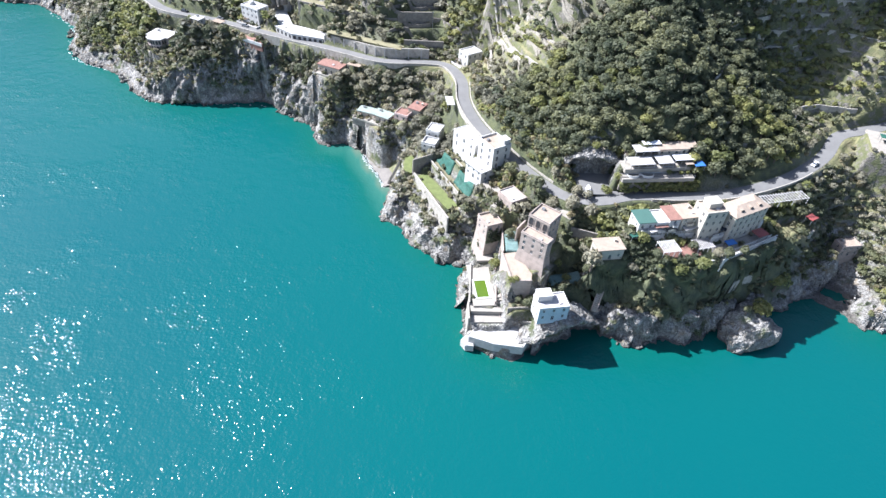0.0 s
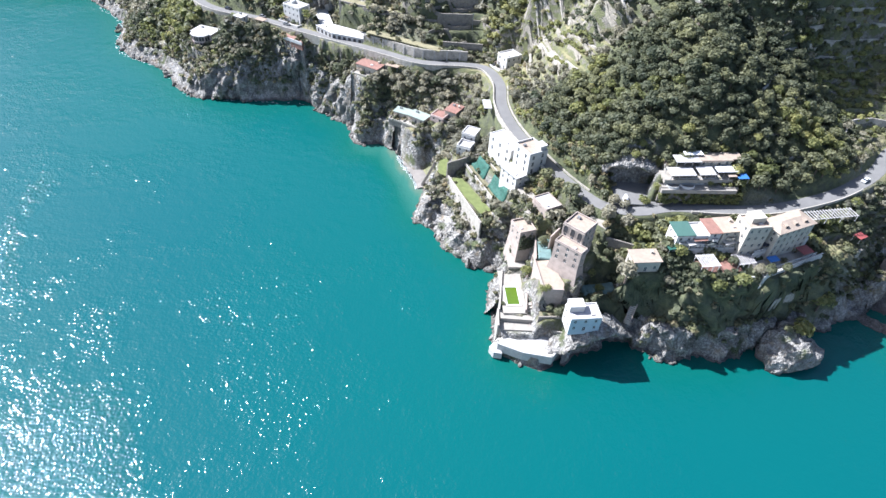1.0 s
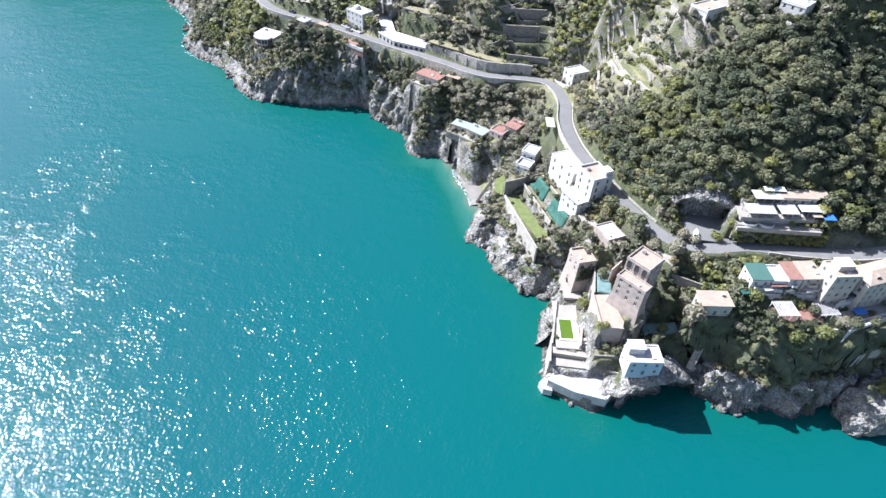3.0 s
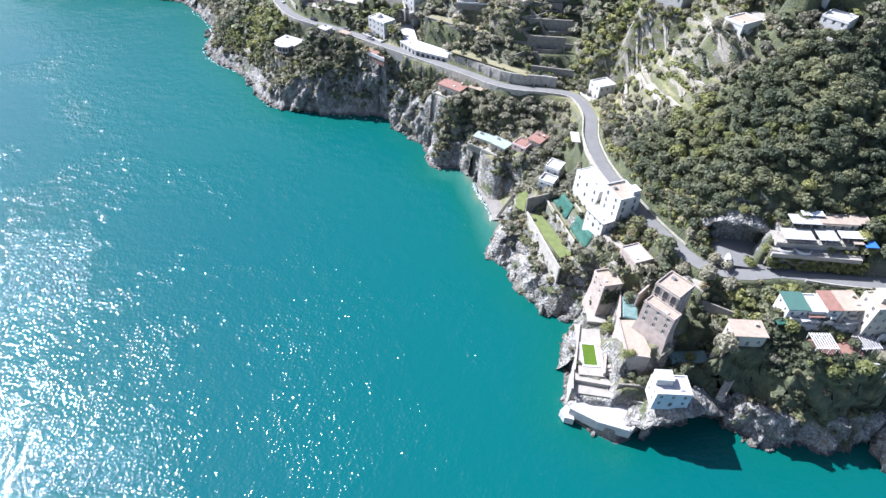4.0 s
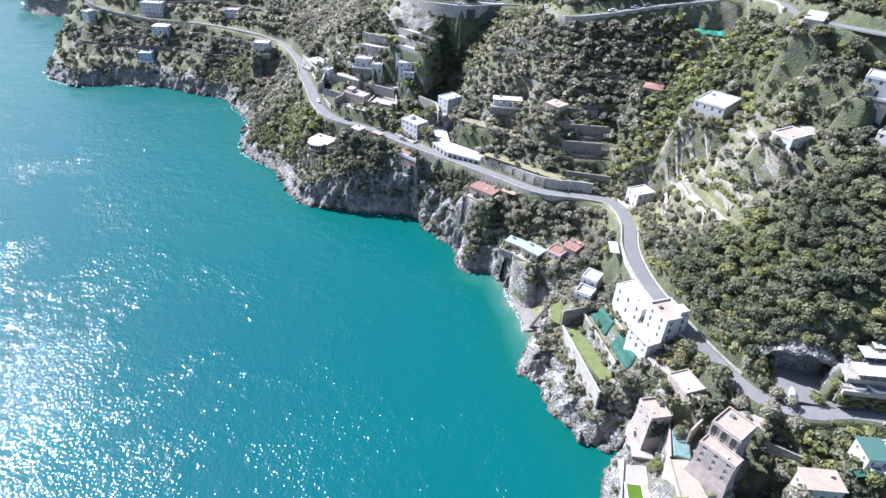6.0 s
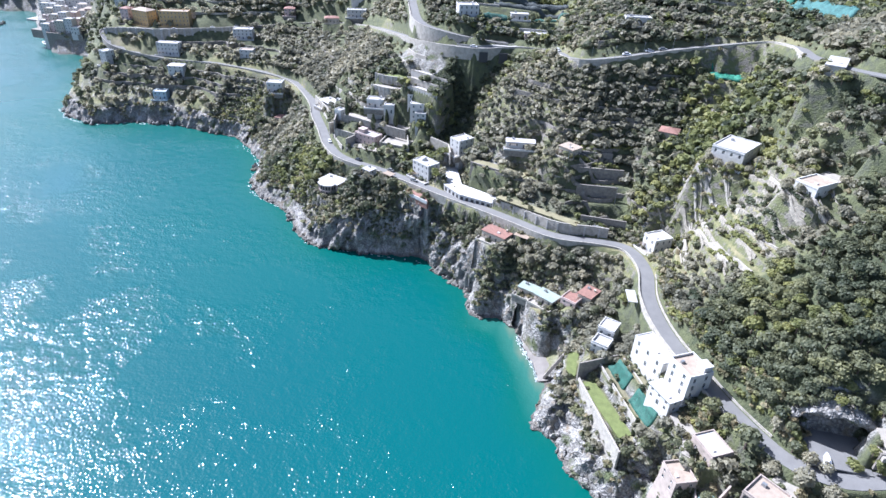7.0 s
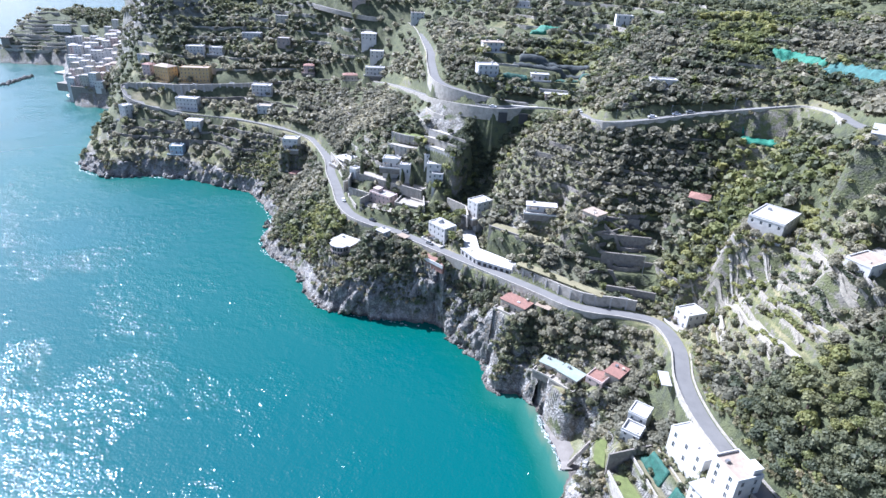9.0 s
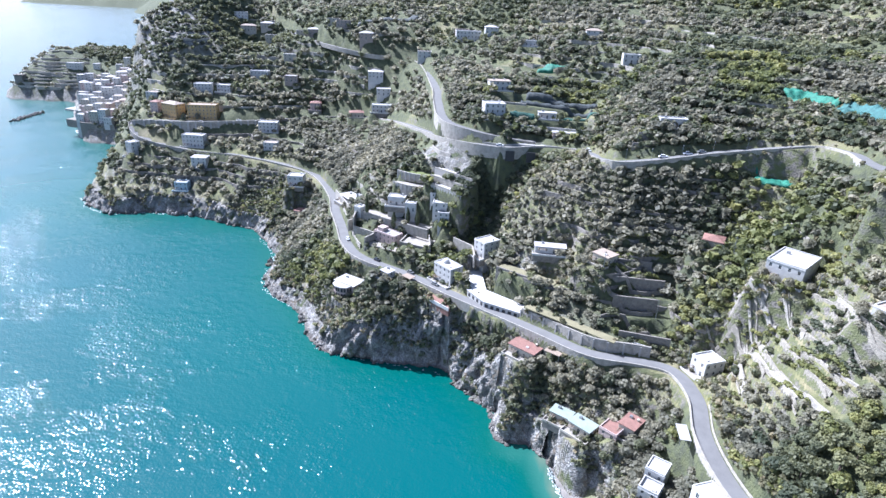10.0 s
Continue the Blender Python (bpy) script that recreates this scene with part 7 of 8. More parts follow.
contours(-890, -640, 716, 900, [16 + 4.2 * k for k in range(13)], 1.9, PALE_STONE, "pale terrace wall on the far headland", 7, 1.6)
contours(-470, -240, 500, 760, range(66, 132, 7), 2.2, PALE_STONE, "pale terrace wall on the slope above the palace", 6, 1.4)
contours(-420, -190, 440, 560, range(22, 60, 5), 3.0, STONE, "dark stone terrace wall above the coast road", 5, 1.0)
contours(-255, -118, 372, 470, [44 + 5.5 * k for k in range(8)], 1.5, PALE_STONE, "pale terrace wall between the lower and upper road", 4, 0.9)
contours(-110, 110, 400, 720, range(108, 156, 5), 1.8, PALE_STONE, "stone terrace wall of the upper olive groves", 5, 1.0)
# valley walls in the darker stone, which stands for shade
contours(-60, 40, 296, 360, range(50, 96, 5), 1.5, STONE, "dry stone wall of the stepped valley, coloured dark for its shade", 3, 0.8)
contours(110, 260, 190, 330, range(50, 120, 6), 1.4, PALE_STONE, "pale dry stone wall on the sunny side of the valley", 4, 0.8)


# road wall with tall piers below the palace, and other walls of the road
ob = wall_line(stretch(COAST_ROAD, (-430, 482), (-330, 525)), 0.9, 11.0, PALE_STONE, "tall pale road wall with piers below the palace", -4.0, 0.9)
me = bpy.data.meshes.new("pier")
bm = boxes((-0.8, -0.5, -9, 0.8, 0.5, 0.6, 0, 0.1))
bm.to_mesh(me)
me.materials.append(CONCRETE)
piers = stretch(COAST_ROAD, (-430, 482), (-330, 525))
for p, n in list(zip(piers, sides(piers)))[1::2]:
    q = p - n * 4.7
    shared("pier", me, ob, pose(q.x, q.y, q.z, 0, 0, math.degrees(math.atan2(-n.x, n.y))))
wall_line(stretch(COAST_ROAD, (-322, 530), (-255, 556)), 0.9, 8.0, STONE, "dark road wall above the olive terraces", -4.0, 0.9)
wall_line(stretch(COAST_ROAD, (-160, 345), (-240, 455)), 3.4, 1.0, PALE_STONE, "pale wall on the hill side of the coast road", -4.8, 0.8)
wall_line(stretch(COAST_ROAD, (37, 198), (15, 244)), 2.2, 1.0, STONE, "old stone wall below the wood", -4.9, 0.7)
wall_line(stretch(COAST_ROAD, (45, 187), (14, 262)), 0.8, 1.0, PALE_STONE, "low pale wall along the inland road edge", -3.4, 0.5)

def gallery():
    """A long low building that follows the bend of the road under one flat roof."""
    pts = [(-93, 337.5), (-85.8, 316.4), (-75.8, 308.0), (-58.8, 304.0), (-57.9, 311.4), (-77.3, 319.5), (-85.5, 340.7)]
    ob = thing("roadside_building", -76, 316, 36.2, 0, "long low white building under one curved flat roof beside the road", "building")
    mid = Vector((sum(p[0] for p in pts) / 7, sum(p[1] for p in pts) / 7))
    for name, grow, lo, hi, mat, label in (("wall", 1.0, -3.0, 3.1, WHITE, "white plaster walls"), ("roof", 1.03, 3.104, 3.5, WHITE, "flat whitewashed roof slab")):
        bm = bmesh.new()
        ring = [mid + (Vector(p) - mid) * grow for p in pts]
        v = [[bm.verts.new((p.x + 76, p.y - 316, z)) for p in ring] for z in (lo, hi)]
        bm.faces.new(v[1])
        bm.faces.new(v[0][::-1])
        for k in range(7):
            bm.faces.new((v[0][k], v[0][(k + 1) % 7], v[1][(k + 1) % 7], v[1][k]))
        bmesh.ops.recalc_face_normals(bm, faces=bm.faces[:])
        part(name, bm, mat, ob, label)
    for a, b, n in ((0, 1, 7), (1, 2, 4), (2, 3, 6)):
        p, q = Vector(pts[a]), Vector(pts[b])
        turn = math.degrees(math.atan2(q.y - p.y, q.x - p.x))
        for k in range(n):
            c = p.lerp(q, (k + 0.5) / n)
            part("shop_window", boxes((-0.8, -0.06, 0.6, 0.8, 0.05, 2.3)), DARK, ob, "dark glazed opening", pose(c.x + 76, c.y - 316, 0, 0, 0, turn))
    CLEAR.extend([(-88, 330, 6), (-82, 322, 6), (-76, 314, 6), (-68, 309, 6), (-61, 307, 5)])


gallery()
# red terrace below the road, sheds
slab("terrace", "red-tiled terrace with a white rim below the road", "terrace", -98, 311.4, 17, 5.0, -28, 33.6, TILE, 4.0)
straight_wall("white rim of the red terrace", (-106.6, 312.9), (-91.6, 304.9), 34.3, 32.6, 0.35, WHITE)
canopy(-118, 322.5, 35.4, 6, 4, -25, WOOD, "timber shelter beside the coast road", 3, 2.4)
canopy(-40, 284, 33.5, 7, 4, -20, WOOD, "slatted timber shelter beside the terracotta house", 3, 2.3)
# the sunny side of the valley: hut, green awning, path
canopy(190, 217, 47.0, 6, 3.5, -20, NET, "bright green awning on a paved terrace", 2, 2.4)
slab("pavement", "pale paved path and terrace on the valley side", "terrace", 190, 216, 13, 19, -20, 47.1, PAVING, 1.0)
house("small stone hut at the valley mouth", 174, 186, 17, 5, 9, 5, 10, ROSE, "flat", ROOF_TAN, chimney=False)
slab("pavement", "bare brown parking yard beside the white house", "yard", 66.5, 270, 7.5, 9.5, -40, 87.6, PAVING, 1.5)
house("long low white roadside building with a flat roof", 66, 304, 120, 3.5, 6, 18, -20, WHITE, "slab", ROOF_WHITE, chimney=False)
# higher valley walls, again dark in colour to paint their shade
for ax, ay, bx, by, top in ((-28, 322, -6, 324, 65), (-20, 306, -2, 308.5, 55), (-22, 313, 0, 316.4, 60.5), (-6, 338, 8, 340, 78.5)):
    straight_wall("tall stone wall of the stepped valley, coloured dark for its shade", (ax, ay), (bx, by), top, top - 6, 0.7, STONE)
CLEAR += [(-86 + 9 * k, 432 + 8 * j, 6.0) for k in range(5) for j in range(3)]
contours(-92, -46, 418, 462, [105.5 + 3.4 * k for k in range(6)], 1.3, STONE, "dark stone wall of the netted terraces", 4, 0.8)
CLEAR += [(-100, 383, 6), (-108, 386, 6), (-116, 390, 7), (-124, 396, 6), (-132, 403, 6), (-140, 412, 6), (-148, 422, 6), (-156, 433, 6), (-92, 380.5, 5)]
for ax, ay, bx, by, top in ((-22, 366.5, 4, 371.5, 107), (-20, 370, 4, 374.0, 111.5)):
    straight_wall("stone terrace wall below the house among olives", (ax, ay), (bx, by), top, top - 4.5, 0.6, STONE)
# pale walls and footpaths crossing the olive slope
OLIVE_WALLS = [[(14, 305), (22, 297), (30, 287), (35, 273)], [(29, 287), (33, 269), (37, 249)], [(34, 264), (38, 253), (43, 240)], [(37, 277), (41, 259), (44, 247)], [(22, 313), (26, 297), (32, 289)],
               [(26, 294), (32, 288), (36, 283)], [(36, 288), (39, 282), (42, 273)], [(45, 277), (53, 256), (58, 249)]]
OLIVE_WALLS += [[(50, 279), (57, 256), (63, 250)], [(65, 261), (67, 252), (72, 246)], [(40, 269), (46, 256), (51, 248)], [(45, 287), (49, 280), (51, 273)], [(24, 344), (28, 338), (31, 329)], [(43, 333), (45, 321), (48, 314)],
                [(27, 288), (26, 262)], [(82, 242), (87, 237), (95, 236)], [(84, 260), (90, 256), (97, 256)]]
for k, pts in enumerate(OLIVE_WALLS):
    line = [Vector((p.x, p.y, ground_at(p.x, p.y))) for p in dense([(*p, 0) for p in pts], 1.5)]
    wall_line(line, 0.55 + 0.25 * (k % 3), 2.2, (PALE_STONE, OLD_WALL)[k % 4 == 3], "pale dry stone wall crossing the olive slope", 0, 1.1, "terrace_wall")
# nets and dark terraces above the bend
draped("crop_net", "dark net over stepped terraces", "net", DARK_NET, -68, 436, 44, 5, 6, 2.0, 0.5, 40, 31)
draped("crop_net", "dark net over stepped terraces", "net", DARK_NET, -66, 447, 44, 6, 6, 2.0, 0.5, 40, 33)
draped("crop_net", "dark net over lemon terraces", "net", DARK_NET, -260, 640, 60, 9, 20, 2.5, 0.8, 40, 35)
draped("crop_net", "turquoise net over high terraces", "net", BRIGHT_NET, -80, 500, 22, 6, 10, 2.0, 0.5, 30, 37)

# ---- vehicles ----
def wheel_mesh():
    bm = bmesh.new()
    bmesh.ops.create_cone(bm, cap_ends=True, segments=10, radius1=0.32, radius2=0.32, depth=0.22, matrix=Matrix.Rotation(radians(90), 4, "X"))
    me = bpy.data.meshes.new("wheel")
    bm.to_mesh(me)
    me.materials.append(RUBBER)
    return me


WHEEL = wheel_mesh()


def car(paint, label):
    ob = thing("car", 0, 0, 0, 0, label, "car", "cars on the roads")
    bm = bmesh.new()
    box(bm, -2.05, -0.85, 0.3, 2.05, 0.85, 0.9, 0, 0.08)
    bmesh.ops.bevel(bm, geom=bm.edges[:], offset=0.1, segments=2)
    part("body", bm, paint, ob)
    part("cabin", boxes((-1.3, -0.75, 0.88, 0.9, 0.75, 1.42, 0, 0.2)), GLASS, ob, "dark glazed cabin")
    part("roof", boxes((-1.05, -0.58, 1.41, 0.65, 0.58, 1.48)), paint, ob)
    for x in (-1.3, 1.3):
        for y in (-0.8, 0.8):
            shared("wheel", WHEEL, ob, pose(x, y, 0.32))
    return ob


CARS = [car(CAR_WHITE, "small white car on the road"), car(CAR_DARK, "dark car parked beside the road"), car(METAL, "silver car parked beside the road")]
for k, (x, y, turn) in enumerate(((155.8, 204.2, 40), (-142, 338.5, -22), (-120, 331.0, -25), (-7.5, 362.6, 14), (3, 364.5, 14), (9, 365.5, 14), (-43, 388, -60), (-168, 357, -55), (-104, 322.5, -25), (-370, 492.5, 20), (-345, 510, 30), (-330, 523, 38), (-91, 391, 0))):
    z = off_line(np.array([x]), np.array([y]), ROAD)[1][0] + 0.05
    if k < 3:
        CARS[k].matrix_basis = pose(x, y, z, 0, 0, turn)
    else:
        copy_thing(CARS[(k * 2 + 1) % 3 if k % 3 else 0], pose(x, y, z, 0, 0, turn))


# ---- lamps, poles and cables ----
def lamp_post(x, y, z):
    ob = thing("street_lamp", x, y, z, 0, "thin grey street lamp on the road parapet", "street lamp", "street lamps")
    part("pole", boxes((-0.07, -0.07, 0, 0.07, 0.07, 6.5, 0, 0.02)), METAL, ob)
    part("arm", boxes((-0.05, -1.2, 6.35, 0.05, 0.05, 6.45)), METAL, ob)
    part("head", boxes((-0.16, -1.7, 6.28, 0.16, -1.1, 6.42)), METAL, ob)


for x, y in ((-24, 357.5), (-13, 356.6), (0, 358.5), (13, 361), (27, 363.5), (44, 363.5)):
    lamp_post(x, y, off_line(np.array([float(x)]), np.array([float(y)]), ROAD)[1][0])


def pole(x, y, high):
    z = ground_at(x, y)
    ob = thing("utility_pole", x, y, z, 0, "tall thin pole carrying cables over the valley", "pole", "utility poles")
    part("mast", boxes((-0.13, -0.13, -0.5, 0.13, 0.13, high, 0, 0.04)), METAL, ob)
    part("crossarm", boxes((-0.8, -0.06, high - 0.6, 0.8, 0.06, high - 0.45)), METAL, ob)
    return Vector((x, y, z + high - 0.5))


def cable(a, b, sag=2.0):
    line = [a.lerp(b, k / 14) - Vector((0, 0, sag * 4 * (k / 14) * (1 - k / 14))) for k in range(15)]
    ob = part("cable", ribbon(line, [(-0.025, -0.025), (-0.025, 0.025), (0.025, 0.025), (0.025, -0.025)]), RUBBER, None)
    tagged(ob, "thin sagging overhead cable", "cable", "overhead cables")


tops = [pole(-2, 305, 9), pole(11, 289, 8), pole(24, 322, 9), pole(-26, 312, 9), pole(46, 287, 8)]
cable(tops[0], tops[1])
cable(tops[0], tops[2])
cable(tops[0], tops[3])
cable(tops[1], tops[4])

# ---- trees that stand alone ----
def crown_mesh(seed, clumps, leaf, squat=0.85):
    rs = np.random.RandomState(seed)
    v = np.concatenate([crown_template(rs, clumps, squat), core_template() * 0.95]).reshape(-1, 3)
    tint = np.repeat(rs.uniform(0.3, 0.75, len(v) // 4), 4) * 0.4 + rs.uniform(0.2, 0.5)
    return mesh_of("crown", v, np.arange(len(v)).reshape(-1, 4), [leaf], {"tint": tint})


def trunk_mesh(seed):
    """A tapered leaning trunk with three limbs."""
    rs = np.random.RandomState(seed)
    bm = bmesh.new()

    def limb(a, b, r0, r1):
        t = (b - a).normalized()
        u = t.orthogonal().normalized()
        w = t.cross(u)
        low = [bm.verts.new(a + (u * math.cos(k * 1.0472) + w * math.sin(k * 1.0472)) * r0) for k in range(6)]
        high = [bm.verts.new(b + (u * math.cos(k * 1.0472) + w * math.sin(k * 1.0472)) * r1) for k in range(6)]
        for k in range(6):
            bm.faces.new((low[k], low[(k + 1) % 6], high[(k + 1) % 6], high[k]))

    fork = Vector((rs.uniform(-0.1, 0.1), rs.uniform(-0.1, 0.1), 0.5))
    limb(Vector((0, 0, -0.4)), fork, 0.11, 0.08)
    for k in range(3):
        a = k * 2.1 + rs.uniform(-0.4, 0.4)
        limb(fork, fork + Vector((math.cos(a) * 0.45, math.sin(a) * 0.45, 0.6)), 0.06, 0.025)
    me = bpy.data.meshes.new("trunk")
    bm.to_mesh(me)
    bm.free()
    me.materials.append(BARK)
    return me


TRUNKS = [trunk_mesh(k) for k in range(4)]
KINDS = {"oak": [crown_mesh(40 + k, 260, LEAF_OAK) for k in range(4)], "olive": [crown_mesh(50 + k, 260, LEAF_OLIVE) for k in range(4)],
         "lemon": [crown_mesh(60 + k, 220, LEAF_LIGHT) for k in range(3)], "pine": [crown_mesh(70 + k, 260, LEAF_LIGHT, 0.7) for k in range(3)]}
WORDS = {"oak": ("dark green holm oak with a dense uneven crown", "oak tree"), "olive": ("grey-green olive tree with a loose crown", "olive tree"),
         "lemon": ("fresh green citrus tree in a garden", "citrus tree"), "pine": ("rounded yellow-green stone pine on the cliff", "pine tree")}


def tree(kind, x, y, r, seed, z=None):
    z = ground_at(x, y) if z is None else z
    label, category = WORDS[kind]
    ob = thing("tree", x, y, z, seed * 47 % 360, label, category, "single trees on the point and along the road")
    shared("trunk", TRUNKS[seed % 4], ob, Matrix.Diagonal((r, r, r, 1)))
    crowns = KINDS[kind]
    shared("crown", crowns[seed % len(crowns)], ob, Matrix.Translation((0, 0, r * 1.15)) @ Matrix.Diagonal((r, r, r * 0.95, 1)))


for k, (kind, x, y, r) in enumerate((
        ("olive", 57.5, 151.0, 3.9), ("pine", 88.1, 150.8, 3.3), ("pine", 95.7, 151.0, 3.2), ("pine", 134.6, 161.7, 4.2), ("oak", 105.5, 154.6, 2.6), ("lemon", 26.2, 165, 2.4), ("oak", 40.4, 184.4, 4.2),
        ("olive", 52.9, 174.4, 3.6), ("olive", 60, 172.6, 3.2), ("lemon", 48.5, 161.5, 2.0), ("lemon", 75.7, 159.7, 2.6), ("oak", 31, 171.5, 2.6), ("oak", 15.4, 189.6, 2.6), ("oak", 10.2, 189.5, 2.4),
        ("olive", 167, 181, 3.0), ("oak", 183, 172, 3.4), ("oak", 93.7, 158.3, 2.2), ("oak", 36.6, 144.8, 2.6), ("lemon", 39, 147.2, 1.8), ("oak", 30.5, 184, 2.4), ("olive", 46, 178.5, 2.8))):
    tree(kind, x, y, r, k)
for k, (kind, x, y, r) in enumerate((
        ("oak", -125, 308.2, 3.6), ("oak", -122.5, 316.8, 3.6), ("oak", -113.9, 316, 3.4), ("oak", -70.3, 297.4, 3.8), ("oak", -66, 296, 3.2), ("oak", -135, 314, 3.0), ("lemon", -166, 333, 2.6),
        ("oak", 2, 246, 2.8), ("oak", -4, 252, 2.8), ("lemon", 6, 254, 2.4), ("oak", -15, 250, 2.6), ("olive", 3, 266, 2.8), ("oak", 6.5, 257, 2.4), ("oak", -18, 276, 3.0), ("olive", -35, 276, 2.8), ("oak", -136, 358, 3.2))):
    tree(kind, x, y, r, k + 3)
tree("pine", 124, 150, 4.2, 5, 8.5)


def cypress(x, y, r, high, seed):
    rs = np.random.RandomState(seed)
    z = ground_at(x, y)
    ob = thing("cypress", x, y, z, 0, "slim dark cypress standing above the slope", "cypress tree", "cypresses")
    shared("trunk", TRUNKS[0], ob, Matrix.Diagonal((r * 1.5, r * 1.5, 2.0, 1)))
    n = 220
    t, a = rs.uniform(0, 1, n), rs.uniform(0, 6.283, n)
    rad = r * np.sin(np.clip(t, 0.02, 1) ** 0.6 * math.pi * 0.97) * rs.uniform(0.8, 1.1, n)
    c = np.stack([np.cos(a) * rad, np.sin(a) * rad, 0.5 + t * high], 1)
    s = rs.uniform(0.25, 0.5, (n, 1))
    u, w = np.stack([-np.sin(a), np.cos(a), np.zeros(n)], 1) * s, np.stack([np.cos(a) * 0.25, np.sin(a) * 0.25, np.ones(n)], 1) * s * 1.5
    v = np.stack([c - u - w, c + u - w, c + u * 0.6 + w, c - u * 0.6 + w], 1).reshape(-1, 3)
    me = mesh_of("crown", v, np.arange(len(v)).reshape(-1, 4), [LEAF_OAK], {"tint": np.full(len(v), 0.12)})
    shared("crown", me, ob, Matrix())


for k, (x, y, r, h) in enumerate(((12.3, 196.5, 0.9, 7), (-185.5, 347.2, 1.0, 9), (-160, 366, 1.1, 12), (-141, 360, 1.6, 9), (-128, 362, 1.4, 8), (-134, 363.5, 1.2, 8))):
    cypress(x, y, r, h, k)

for k, (x, y, r, z) in enumerate(((52, 194, 2.2, 46.5), (55, 192.5, 1.8, 48.8), (58, 193, 2.2, 50.2), (61.5, 192.3, 1.9, 50.4), (65, 193, 2.3, 50.2), (68.5, 193, 1.9, 49.0), (71.5, 194.5, 2.2, 47), (56, 196, 2.4, 51.5), (60, 196.5, 2.6, 52.4), (64, 196.5, 2.4, 52.2), (68, 196.5, 2.5, 51),
                                  (118, 148, 1.9, 12.2), (127, 149.5, 1.6, 9.8))):
    tree("oak" if k % 3 else "lemon", x, y, r, k + 2, z)

# shrubs of the restaurant garden, and trees round the car park
rs = np.random.RandomState(9)
for k in range(26):
    x = 71 + 30 * (k % 13) / 12 + rs.uniform(-0.8, 0.8)
    y = 183.2 + (x - 71) * 0.12 + (1.2 if k < 13 else -0.4) + rs.uniform(-0.3, 0.3)
    tree("lemon" if k % 3 else "oak", x, y, rs.uniform(0.8, 1.4), k + 1)
for k, (kind, x, y, r) in enumerate((("olive", 55, 180.5, 2.4), ("olive", 58.5, 178.2, 2.0), ("lemon", 66.5, 180.8, 1.6), ("oak", 52.0, 184.5, 2.5), ("olive", 48.0, 190, 2.6), ("lemon", 69.5, 183, 1.7), ("oak", 46, 195, 2.4), ("olive", 71, 163, 2.3),
                                     ("oak", 54, 166.5, 2.3), ("olive", 58.5, 163.5, 2.6), ("lemon", 51.5, 156.5, 1.9), ("oak", 69, 158.5, 2.4), ("oak", 57, 153.5, 2.2), ("olive", 72.5, 152.5, 2.2), ("oak", 80.5, 154.5, 2.4), ("olive", 102, 155.5, 2.3), ("oak", 112, 157, 2.2),
                                     ("lemon", 29.8, 147.8, 1.6), ("oak", 33.8, 146.6, 1.8), ("lemon", 31.6, 148.4, 1.4), ("oak", 25.4, 183.5, 2.0), ("lemon", 36.5, 183, 1.8))):
    tree(kind, x, y, r, k + 5)

# olives round the terraced house
for k, (x, y, r) in enumerate(((54, 258, 2.2), (52, 266, 2.4), (56, 253, 2.2), (50, 261, 2.0), (53.5, 270, 2.3), (57, 248.5, 2.4), (48.5, 268, 2.1), (61, 251, 2.3), (30, 296, 2.3), (33, 291, 2.2), (37, 288, 2.4), (44, 289, 2.2), (48, 292, 2.3), (31.5, 302, 2.2))):
    tree("olive", x, y, r, k + 1)

